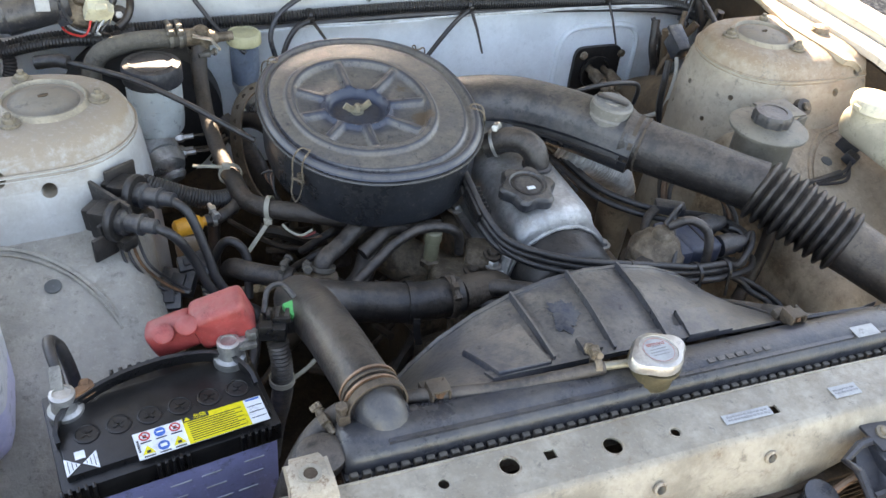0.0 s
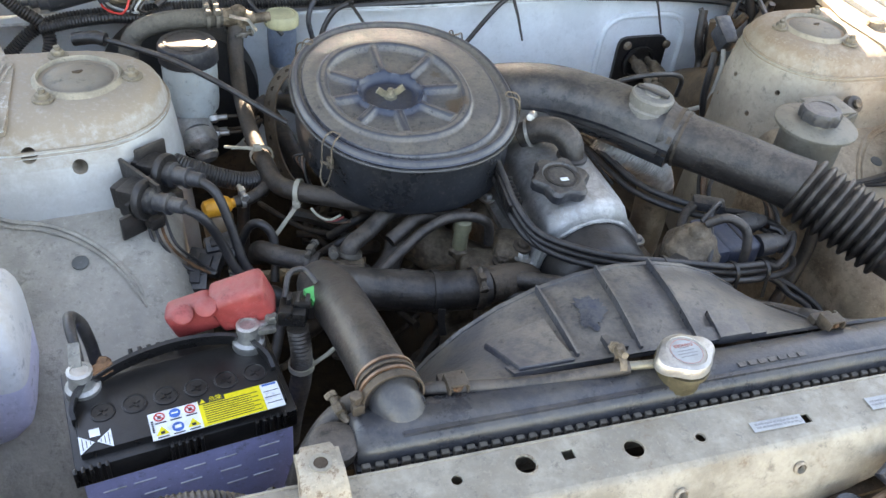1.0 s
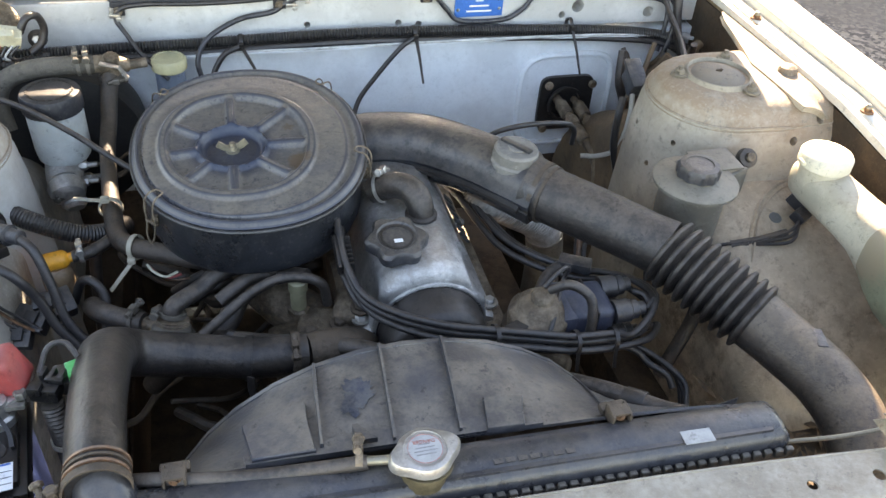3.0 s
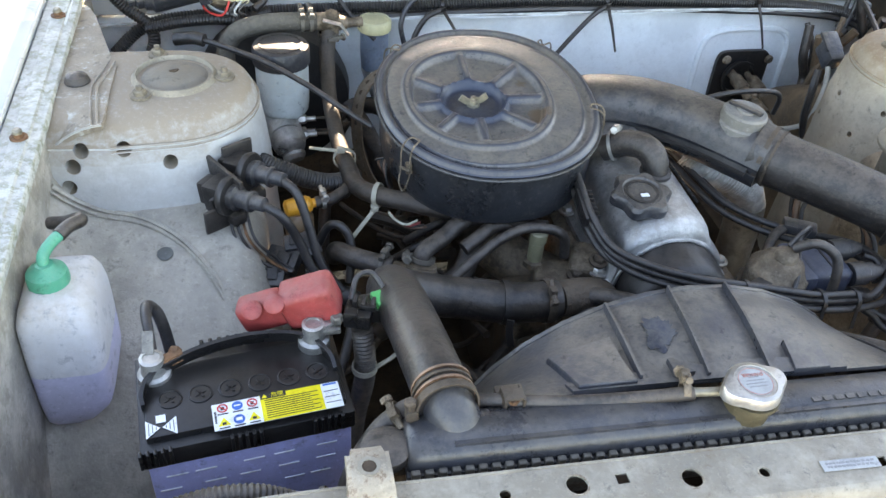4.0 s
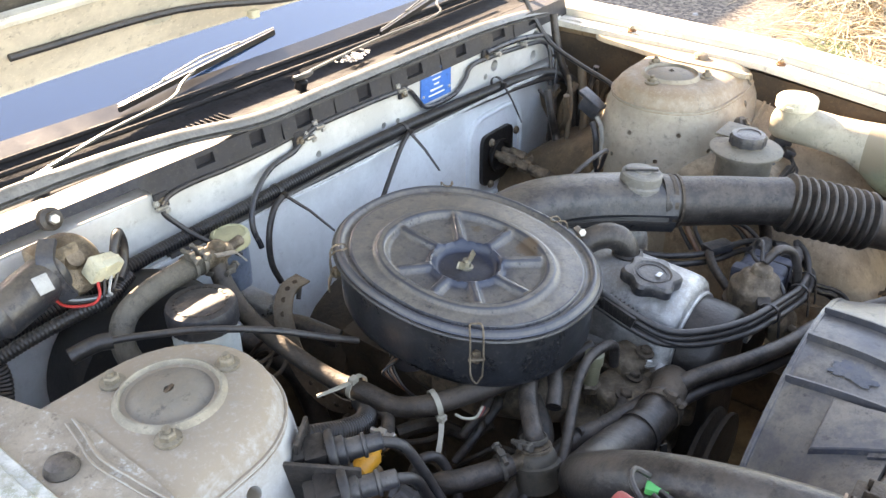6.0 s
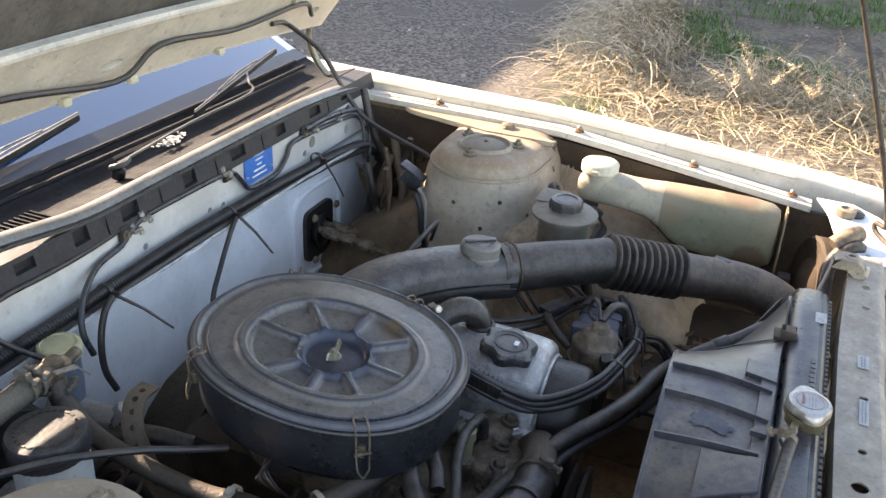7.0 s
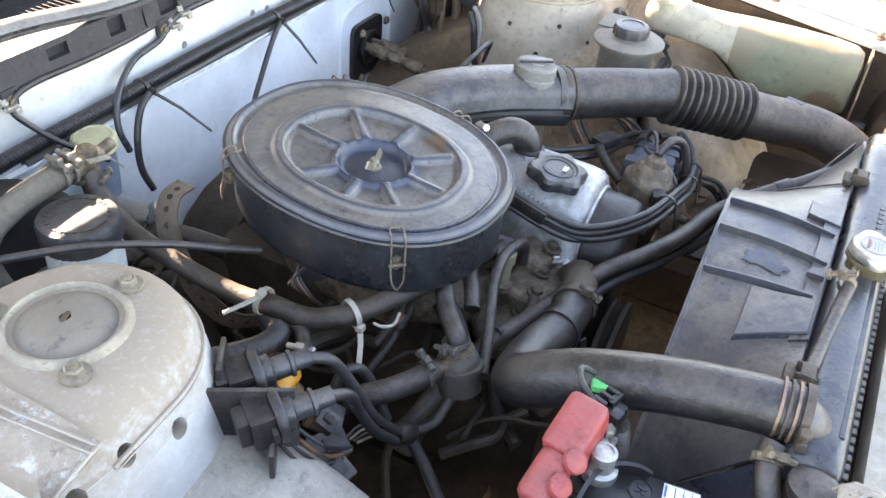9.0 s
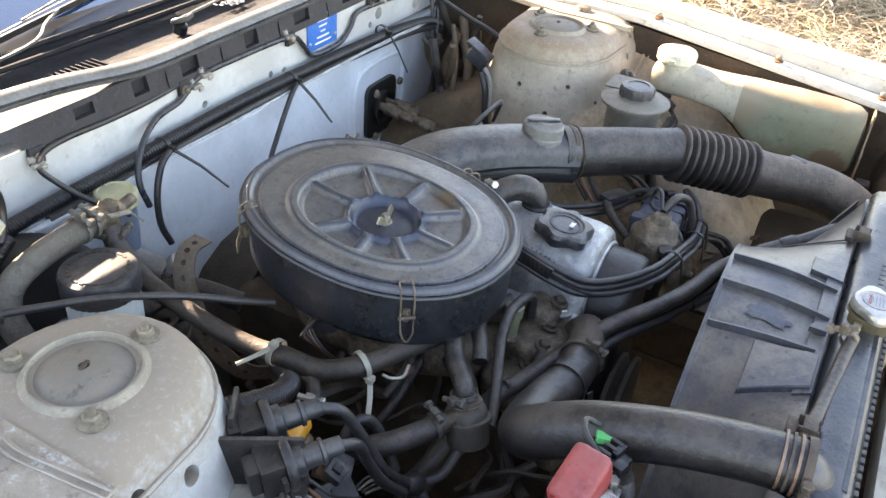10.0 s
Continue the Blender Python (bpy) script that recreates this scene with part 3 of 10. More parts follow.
def ground():
    def f(u, v):
        x, y = (u - 0.5) * 2, (v - 0.5) * 2
        return (math.copysign(abs(x) ** 3, x) * 400, math.copysign(abs(y) ** 3, y) * 400, 0)

    mat = bpy.data.materials.new("ground")
    mat.use_nodes = True
    nt = mat.node_tree
    N, L = nt.nodes.new, nt.links.new
    bsdf = nt.nodes["Principled BSDF"]
    co = N("ShaderNodeTexCoord")
    sep = N("ShaderNodeSeparateXYZ")
    L(co.outputs["Object"], sep.inputs[0])

    def tex(scale, detail=5.0):
        n = N("ShaderNodeTexNoise")
        n.inputs["Scale"].default_value, n.inputs["Detail"].default_value = scale, detail
        L(co.outputs["Object"], n.inputs["Vector"])
        return n.outputs["Fac"]

    def rng(s, a, b):
        n = N("ShaderNodeMapRange")
        n.interpolation_type = "SMOOTHSTEP"
        n.inputs["From Min"].default_value, n.inputs["From Max"].default_value = a, b
        L(s, n.inputs["Value"])
        return n.outputs["Result"]

    def math2(op, a, b):
        n = N("ShaderNodeMath")
        n.operation = op
        for sock, val in zip(n.inputs, (a, b)):
            if isinstance(val, bpy.types.NodeSocket):
                L(val, sock)
            else:
                sock.default_value = val
        return n.outputs[0]

    def mix(fac, a, b):
        n = N("ShaderNodeMix")
        n.data_type = "RGBA"
        L(fac, n.inputs[0])
        for sock, val in ((n.inputs[6], a), (n.inputs[7], b)):
            if isinstance(val, bpy.types.NodeSocket):
                L(val, sock)
            else:
                sock.default_value = (*val, 1)
        return n.outputs[2]

    stones = N("ShaderNodeTexVoronoi")
    stones.inputs["Scale"].default_value = 55
    L(co.outputs["Object"], stones.inputs["Vector"])
    asphalt = mix(rng(stones.outputs["Color"], 0.2, 0.9), (0.052, 0.042, 0.033), (0.235, 0.19, 0.145))
    asphalt = mix(rng(tex(1.3), 0.45, 0.7), asphalt, (0.12, 0.096, 0.072))
    soil = mix(rng(tex(3.0), 0.35, 0.65), (0.07, 0.055, 0.04), (0.14, 0.115, 0.085))
    soil = mix(rng(tex(22.0), 0.5, 0.68), soil, (0.19, 0.165, 0.11))
    soil = mix(rng(tex(2.2), 0.55, 0.68), soil, (0.06, 0.085, 0.03))
    # the verge begins beyond a wavy line beside the car
    edge = math2("ADD", math2("SUBTRACT", 1.9, sep.outputs["Y"]), math2("MULTIPLY", math2("SUBTRACT", tex(1.6), 0.5), 2.0))
    verge = math2("MULTIPLY", rng(edge, -0.15, 0.25), rng(sep.outputs["X"], 1.2, 1.6))
    L(mix(verge, asphalt, soil), bsdf.inputs["Base Color"])
    bsdf.inputs["Roughness"].default_value = 0.92
    b = N("ShaderNodeBump")
    b.inputs["Strength"].default_value, b.inputs["Distance"].default_value = 0.6, 0.01
    L(tex(70.0), b.inputs["Height"])
    L(b.outputs[0], bsdf.inputs["Normal"])
    return lone("ground", grid(f, 60, 60), mat, "grey asphalt with a dirt and dry grass verge", "ground", kind="structure")


ground()


def outline(off, s):
    """The strut tower's plan at an offset."""
    pts = [(0.668, 0.893 - off), (0.60, 0.887 - off)]
    for k in range(17):
        a = math.pi * k / 16
        pts.append((0.545 - (0.110 + 0.6 * off) * math.sin(a) ** 0.9, 0.990 - (0.099 + off) * math.cos(a)))
    pts += [(0.60, 1.089 + off), (0.668, 1.089 + off)]
    return [(s * x, y) for x, y in pts]


def tower(s):
    side = "dusty white" if s < 0 else "brown-dusted white"
    paint = TOWER_L if s < 0 else TOWER_R
    t = thing("strut_tower", (s * 0.55, 1.0, 0.45), side + " painted sheet-metal strut tower with three nuts", "strut tower", "strut towers")
    rings = [[(x, y, z) for x, y in outline(off, s)] for z, off in ((0.45, 0.05), (0.70, 0.032), (0.80, 0.022), (0.85, 0.012), (0.866, 0.004), (0.869, 0.005), (0.873, 0.001), (0.884, -0.004), (0.891, -0.011), (0.8955, -0.022), (0.898, -0.036), (0.899, -0.06))]
    shell = part("shell", loft(rings), paint, t)
    holes = []
    for x, z, r in ((0.586, 0.8665, 0.0085), (0.537, 0.8485, 0.0085), (0.632, 0.866, 0.0085), (0.643, 0.849, 0.0085), (0.651, 0.825, 0.0085)) if s < 0 else ((0.60, 0.85, 0.006), (0.645, 0.875, 0.007)):
        holes.append(rod((s * x, 0.80, z), (s * x, 0.93, z), r, 20))
    if s > 0:
        for a, z in ((-60, 0.80), (-35, 0.83), (-20, 0.78), (-75, 0.76), (5, 0.82), (-48, 0.73), (20, 0.77), (-10, 0.70)):
            d = Vector((-math.cos(radians(a)), math.sin(radians(a)), 0))
            c = Vector((0.545, 1.0, z))
            holes.append(rod(c + d * 0.09, c + d * 0.17, 0.0042, 10))
    cut(shell, holes)
    c = Vector((s * 0.53, 0.992, 0.9))
    up = (0, 0, 1)
    part("bearing_ring", lathe([(0.0535, -0.003), (0.050, 0.0005), (0.0475, 0.004), (0.0455, 0.0045), (0.0445, 0.003), (0.0435, -0.008)], axes(up, c), 44), LIP_DUST, t, "raised lip round the bearing")
    part("bearing_cap", lathe([(0.0405, -0.006), (0.0395, -0.001), (0.034, 0.002), (0.02, 0.0058), (0.006, 0.0066), (0.0045, 0.0066), (0.004, 0.002), (0, 0.002)], axes(up, c), 44), surface("bearing_cap_grey", (0.20, 0.18, 0.15), 0.7, 0.2, var=0.2, dust=0.8, dust_rgb=(0.25, 0.20, 0.145), bump=0.2), t, "dusty domed cap with a slit")
    part("slit", box(c + Vector((0, 0, 0.0062)), (0.012, 0.004, 0.003), 0.001, Matrix.Rotation(0.3, 4, "Z")), UNDERBODY, t)
    for k in range(3):
        a = radians(k * 120 - 8 + (0 if s < 0 else 180))
        at = c + Vector((math.cos(a) * 0.060, math.sin(a) * 0.060, 0.0))
        nut = bolt("nut", at, up, 0.0078, NUT_DUST, t)
        part("stud", rod(at, at + Vector((0, 0, 0.013)), 0.0038, 10), NUT_DUST, nut)
    # the spot-welded seam round the shoulder
    seam = [Vector((x, y, 0.869)) for x, y in outline(0.005, s)][1:-1]
    part("seam", tube(seam, 0.0022, 6, 2), paint, t)
    part("seam", tube([p + Vector((0, 0, -0.006)) for p in seam], 0.0012, 6, 2), paint, t)
    # the flat patch between the tower and the rail
    patch = LICHEN if s < 0 else TOWER_R
    # its top rolls down to the rail in front, in a hollow curve
    front = ((0.604, 0.884, 0.9005), (0.618, 0.884, 0.898), (0.632, 0.886, 0.892), (0.646, 0.889, 0.883), (0.658, 0.893, 0.872), (0.667, 0.896, 0.861))
    crown = ((0.602, 0.925, 0.9015), (0.618, 0.93, 0.9012), (0.632, 0.935, 0.9005), (0.646, 0.94, 0.9), (0.658, 0.945, 0.8995), (0.667, 0.95, 0.899))
    back = ((0.600, 1.02, 0.9015), (0.612, 1.06, 0.9012), (0.628, 1.12, 0.9005), (0.640, 1.17, 0.9), (0.652, 1.20, 0.8995), (0.667, 1.215, 0.899))
    rows = []
    for k in range(13):
        q = k / 12
        a, b, w = (front, crown, q * 3) if q < 1 / 3 else (crown, back, (q - 1 / 3) * 1.5)
        w = math.sin(w * math.pi / 2) if q < 1 / 3 else w
        rows.append([(s * (u[0] + (v[0] - u[0]) * w), u[1] + (v[1] - u[1]) * (q * 3 if q < 1 / 3 else w), u[2] + (v[2] - u[2]) * w) for u, v in zip(a, b)])
    sheet = [[p for p in row] + [(x, y + 0.002, z - 0.009) for x, y, z in row[::-1]] for row in rows]
    part("gusset", loft(sheet), patch, t, "mottled gusset plate between tower and rail", 60)
    fold = [(s * 0.607, 0.882, 0.9005), (s * 0.610, 0.900, 0.9025), (s * 0.613, 0.93, 0.9027), (s * 0.616, 0.968, 0.9027), (s * 0.609, 1.0, 0.9025), (s * 0.603, 1.03, 0.902)]
    if s < 0:
        part("fold", tube(fold, 0.0016, 6, 4), paint, t)
        part("fold", tube([(x + s * 0.007, y, z - 0.0003) for x, y, z in fold], 0.0012, 6, 4), paint, t)
    part("fold", tube([(s * x, y - 0.001, z) for x, y, z in front], 0.0018, 6, 3), paint, t)
    part("plug", lathe([(0.014, 0), (0.015, 0.003), (0.012, 0.010), (0.006, 0.013), (0, 0.013)], axes(up, (s * 0.641, 0.985, 0.8985)), 18), RUBBER if s < 0 else DIRTY_ALLOY, t, "round rubber plug")
    part("strut_rod_cover", rod((s * 0.53, 1.0, 0.42), (s * 0.53, 1.0, 0.46), 0.06), UNDERBODY, t)
    return t


def wheelhouse(s):
    paint = surface("wheelhouse_grey" if s < 0 else "wheelhouse_brown", (0.43, 0.385, 0.32) if s < 0 else (0.46, 0.36, 0.255), 0.6, var=0.34, scale=17, dust=0.9,
                    dust_rgb=(0.39, 0.35, 0.29) if s < 0 else (0.42, 0.325, 0.225), bump=0.35, spots=1.0, spot_rgb=(0.29, 0.25, 0.195) if s < 0 else (0.17, 0.12, 0.08), spot_scale=24)
    t = thing("wheelhouse", (s * 0.55, 0.9, 0.3), ("grey dusty" if s < 0 else "brown mud-dusted") + " inner wheel arch panel of pressed steel", "wheel arch", "wheel arches")

    def f(u, v):
        a = radians(178 - 176 * u)
        if v < 0.55:
            x, r = 0.668 - (0.668 - 0.49) * v / 0.55, 0.47
        elif v < 0.85:
            b = (v - 0.55) / 0.3 * math.pi / 2
            x, r = 0.49 - 0.055 * math.sin(b), 0.47 - 0.055 * (1 - math.cos(b))
        else:
            w = (v - 0.85) / 0.15
            x, r = 0.435 - 0.012 * w, 0.415 - 0.28 * w
        wob = 0.004 * noise.noise((u * 9, v * 3, s))
        flare = 0.045 * max(0.0, (x - 0.615) / 0.053) ** 2
        return (s * x, 0.95 + (r + wob) * math.cos(a), 0.33 + (r + wob + flare) * math.sin(a))

    if s < 0:
        part("arch", grid(f, 56, 26, 0.002), paint, t)
    else:
        part("arch", grid(lambda u, v: f(u * 0.56, v), 34, 26, 0.002), paint, t)
        # same arch in a darker brown, painted to sink into the dark corner
        part("rear_arch", grid(lambda u, v: f(0.56 + u * 0.44, v), 24, 26, 0.002), CORNER, t, "rear of the arch, coloured dark to recede behind the cables")
    line = [Vector((s * x, y, 0.331 + dz + math.sqrt(0.4705 ** 2 - (y - 0.95) ** 2))) for x, y, dz in ((0.666, 0.862, 0.044), (0.645, 0.868, 0.016), (0.615, 0.866, 0), (0.58, 0.855, 0), (0.545, 0.832, 0), (0.515, 0.80, 0), (0.492, 0.762, -0.001))]
    line += [Vector((s * 0.470, 0.722, 0.712)), Vector((s * 0.452, 0.690, 0.675))]
    part("seam", tube(line, 0.0032, 6, 5), paint, t)
    part("seam", tube([p + Vector((0, -0.010, -0.001)) for p in line], 0.0016, 6, 5), paint, t)
    if s < 0:
        part("side_panel", box((s * 0.672, 0.86, 0.68), (0.010, 1.14, 0.435), 0.001), paint, t)
    else:
        # the shade under the rail's lip is in this panel's colour, with the mud
        part("side_panel", plate([(0.30, 0.46), (1.43, 0.46), (1.43, 0.888), (0.88, 0.886), (0.42, 0.836), (0.30, 0.83)], [], 0.010, Matrix(((0, 0, 1, 0.677), (1, 0, 0, 0), (0, 1, 0, 0), (0, 0, 0, 1)))), MUD_AND_SHADE, t, "muddy side panel, coloured darker for the shade below the rail")
    part("hole_plug", lathe([(0.009, 0), (0.009, 0.0015), (0.007, 0.0022), (0, 0.002)], axes((s * 0.05, -0.3, 1), (s * 0.549, 0.800, 0.777)), 16), surface("dark_plug", (0.13, 0.13, 0.12), 0.7), t)
    return t


def rail(s):
    t = thing("inner_rail", (s * 0.68, 0.9, 0.88), ("lichen-specked white" if s < 0 else "sunlit white") + " fender rail with rusty bolts", "rail", "rails")
    line = [(s * x, z) for x, z in ((0.661, -0.011), (0.661, -0.002), (0.6625, 0.0), (0.672, 0.0005), (0.674, 0.003), (0.690, 0.003), (0.692, 0.0), (0.7035, 0.0), (0.7035, -0.008), (0.6645, -0.008), (0.6645, -0.011))]
    ys = [(0.36 if s < 0 else 0.415) + (1.09 if s < 0 else 1.035) * k / 22 for k in range(23)]
    top = rail_z if s < 0 else far_rail_z
    part("flange", loft([[(x, y, top(y) + z) for x, z in line] for y in ys]), PAINT_RAIL if s < 0 else FENDER_DUSTY, t)
    for y in (0.63, 0.853, 1.147, 0.45):
        b = bolt("rail_bolt", (s * 0.682, y, top(y) + 0.003), (0, 0, 1), 0.006, RUST, t, "rusty screw")
        part("screw_head", lathe([(0.0052, 0.0055), (0.0052, 0.009), (0.003, 0.011), (0, 0.011)], axes((0, 0, 1), (s * 0.682, y, top(y) + 0.003)), 14), BRASS, b)
    return t


def fender(s):
    prof = ((0.7055, -0.03), (0.7055, -0.004), (0.7065, 0.003), (0.711, 0.008), (0.722, 0.013), (0.740, 0.016), (0.754, 0.013), (0.766, 0.006), (0.775, -0.008), (0.780, -0.035), (0.784, -0.09), (0.792, -0.22), (0.798, -0.34), (0.792, -0.50), (0.788, -0.50), (0.782, -0.22), (0.768, -0.05), (0.74, 0.006), (0.713, -0.006), (0.7095, -0.03))
    if s > 0:
        prof = ((0.7055, -0.055), *prof[1:])
    base = rail_z if s < 0 else far_fender_z
    rings = []
    for k in range(41):
        y = 0.10 + 1.75 * k / 40
        nose = max(0.0, (0.42 - y) / 0.32)
        rings.append([(s * (x - 0.10 * nose * nose * (x - 0.55) / 0.2), y, base(y) + z * (1 + 0.5 * nose) - 0.018 * nose * nose + 0.012 * max(0, y - 1.0)) for x, z in prof])
    t = thing("fender", (s * 0.76, 0.9, 0.4), "smooth white-painted front fender panel", "fender", "front fenders")
    part("wing_panel", loft(rings), PAINT_CLEAN if s < 0 else FENDER_DUSTY, t)
    part("inner_lip", tube([(s * 0.7072, y, base(y) + 0.0025 + 0.012 * max(0, y - 1.0)) for y in [0.45 + 0.1 * k for k in range(10)]], 0.0026, 6, 2), FENDER_DUSTY, t, "dusty rolled lip beside the rail")
    return t


for side in (-1, 1):
    tower(side)
    wheelhouse(side)
    rail(side)
    fender(side)


def firewall():
    t = thing("firewall", (0, 1.31, 0.3), "pale blue-white painted steel bulkhead with cable holes", "bulkhead", kind="structure")
    lower = part("lower_panel", box((0, 1.315, 0.705), (1.36, 0.034, 0.25), 0.004), PAINT, t)
    # the bulkhead's lower part gets the deep bay's dark as its colour
    part("toe_panel", box((0, 1.317, 0.435), (1.36, 0.034, 0.288), 0.004), UNDERBODY, t, "grimy lower bulkhead, coloured for the deep bay's darkness")
    upper = part("upper_panel", box((0, 1.322, 0.8785), (1.36, 0.034, 0.079), 0.004), PAINT_COWL, t)
    hs = [rod((x, 1.28, z), (x, 1.345, z), r, 18) for x, z, r in ((0.438, 0.876, 0.011), (0.41, 0.862, 0.006), (0.155, 0.858, 0.0055), (0.12, 0.862, 0.0055), (-0.03, 0.866, 0.0055), (0.58, 0.90, 0.010), (0.575, 0.86, 0.010), (-0.62, 0.875, 0.011), (-0.62, 0.915, 0.010), (-0.60, 0.845, 0.011))]
    cut(upper, hs)
    # the flange where the two panels are welded
    line = [Vector((-0.66 + 1.32 * k / 40, 1.287 + 0.0015 * math.sin(k * 1.7), 0.836 + 0.001 * math.sin(k * 0.9) - 0.018 * max(0, (k - 30) / 10) ** 2)) for k in range(41)]
    part("weld_flange", sweep(line, lambda k, s: [(-0.013, -0.0015), (0.013, -0.0015), (0.013, 0.0015), (-0.013, 0.0015)]), PAINT, t, "bright rust-flecked weld flange")
    part("seam_sealer", tube([p + Vector((0, -0.012, 0.0025)) for p in line[::4]], 0.0025, 6, 4), surface("seam_sealer", (0.5, 0.5, 0.48), 0.7, var=0.3, scale=60, spots=0.4, spot_rgb=(0.2, 0.15, 0.1)), t)
    # the pressed frame round the heater pipes
    fr = [Vector((0.435 + 0.088 * math.copysign(abs(math.cos(a)) ** 0.45, math.cos(a)), 1.297, 0.70 + 0.09 * math.copysign(abs(math.sin(a)) ** 0.45, math.sin(a)))) for a in [2 * math.pi * k / 40 for k in range(41)]]
    part("pressed_frame", tube(fr, 0.006, 8, 2), PAINT, t)
    for s in (-1, 1):
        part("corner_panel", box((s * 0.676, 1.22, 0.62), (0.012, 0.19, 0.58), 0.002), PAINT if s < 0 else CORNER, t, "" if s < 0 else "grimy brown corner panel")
    plate_ = part("maker_plate", box((0.257, 1.3035, 0.895), (0.084, 0.003, 0.056), 0.001), LABEL_BLUE, t, "blue printed maker's plate")
    for k in range(5):
        w = (0.030, 0.022, 0.014, 0.034, 0.044)[k]
        part("print_line", box((0.257, 1.3018, 0.913 - 0.009 * k), (w, 0.0006, 0.0028), 0), LABEL_WHITE, plate_)
    for x in (0.221, 0.293):
        part("rivet", lathe([(0.003, 0), (0.002, 0.0015), (0, 0.002)], axes((0, -1, 0), (x, 1.302, 0.88)), 10), STEEL, plate_)
    return t


firewall()


def heater_plate():
    t = thing("heater_pipe_plate", (0.437, 1.29, 0.66), "black square rubber grommet plate with two heater pipes", "grommet plate")
    sq = [(0.437 + 0.052 * math.copysign(abs(math.cos(a)) ** 0.3, math.cos(a)), 0.695 + 0.054 * math.copysign(abs(math.sin(a)) ** 0.3, math.sin(a))) for a in [2 * math.pi * k / 32 for k in range(32)]]
    m = Matrix(((1, 0, 0, 0), (0, 0, -1, 1.29), (0, 1, 0, 0), (0, 0, 0, 1)))
    part("rubber_plate", plate(sq, [ring_of(0.432, 0.70, 0.03, 20)], 0.012, m), RUBBER_CLEAN, t)
    part("recess", lathe([(0.030, 0.0), (0.034, -0.008), (0.034, -0.012), (0.029, -0.012), (0.028, 0.018), (0, 0.018)], axes((0, 1, 0), (0.432, 1.289, 0.70)), 28), RUBBER_CLEAN, t)
    for x, z in ((0.395, 0.74), (0.479, 0.738), (0.394, 0.652), (0.481, 0.652)):
        part("screw", lathe([(0.008, 0), (0.008, 0.003), (0.005, 0.006), (0, 0.006)], axes((0, -1, 0), (x, 1.278, z)), 14), DIRTY_ALLOY, t)
    for dx, dz, ln in ((-0.012, 0.008, 0.0), (0.022, 0.004, 0.0)):
        a = Vector((0.43 + dx, 1.30, 0.70 + dz))
        p = part("heater_pipe", tube([a, a + Vector((0.004, -0.05, -0.007)), a + Vector((0.010, -0.10, -0.016)), a + Vector((0.015, -0.145, -0.026)), a + Vector((0.020, -0.175, -0.05)), a + Vector((0.02, -0.19, -0.10))], 0.008 if dx < 0 else 0.0065, 12), DIRTY_ALLOY, t, "corroded metal heater pipe")
        d = Vector((0.09, -0.98, -0.155))
        for q, w, r in ((0.045, 0.017, 0.0118), (0.082, 0.010, 0.0125), (0.118, 0.017, 0.0115)):
            part("coupling", lathe([(0.008, -w), (r - 0.001, -w), (r, 0.002 - w), (r, w - 0.002), (r - 0.001, w), (0.008, w)], axes(d, a + d * q), 6 if w < 0.015 else 16), DIRTY_ALLOY, p)
    part("drain_nub", rod((0.445, 1.20, 0.675), (0.45, 1.195, 0.70), 0.006), DIRTY_ALLOY, t)
    return t


heater_plate()


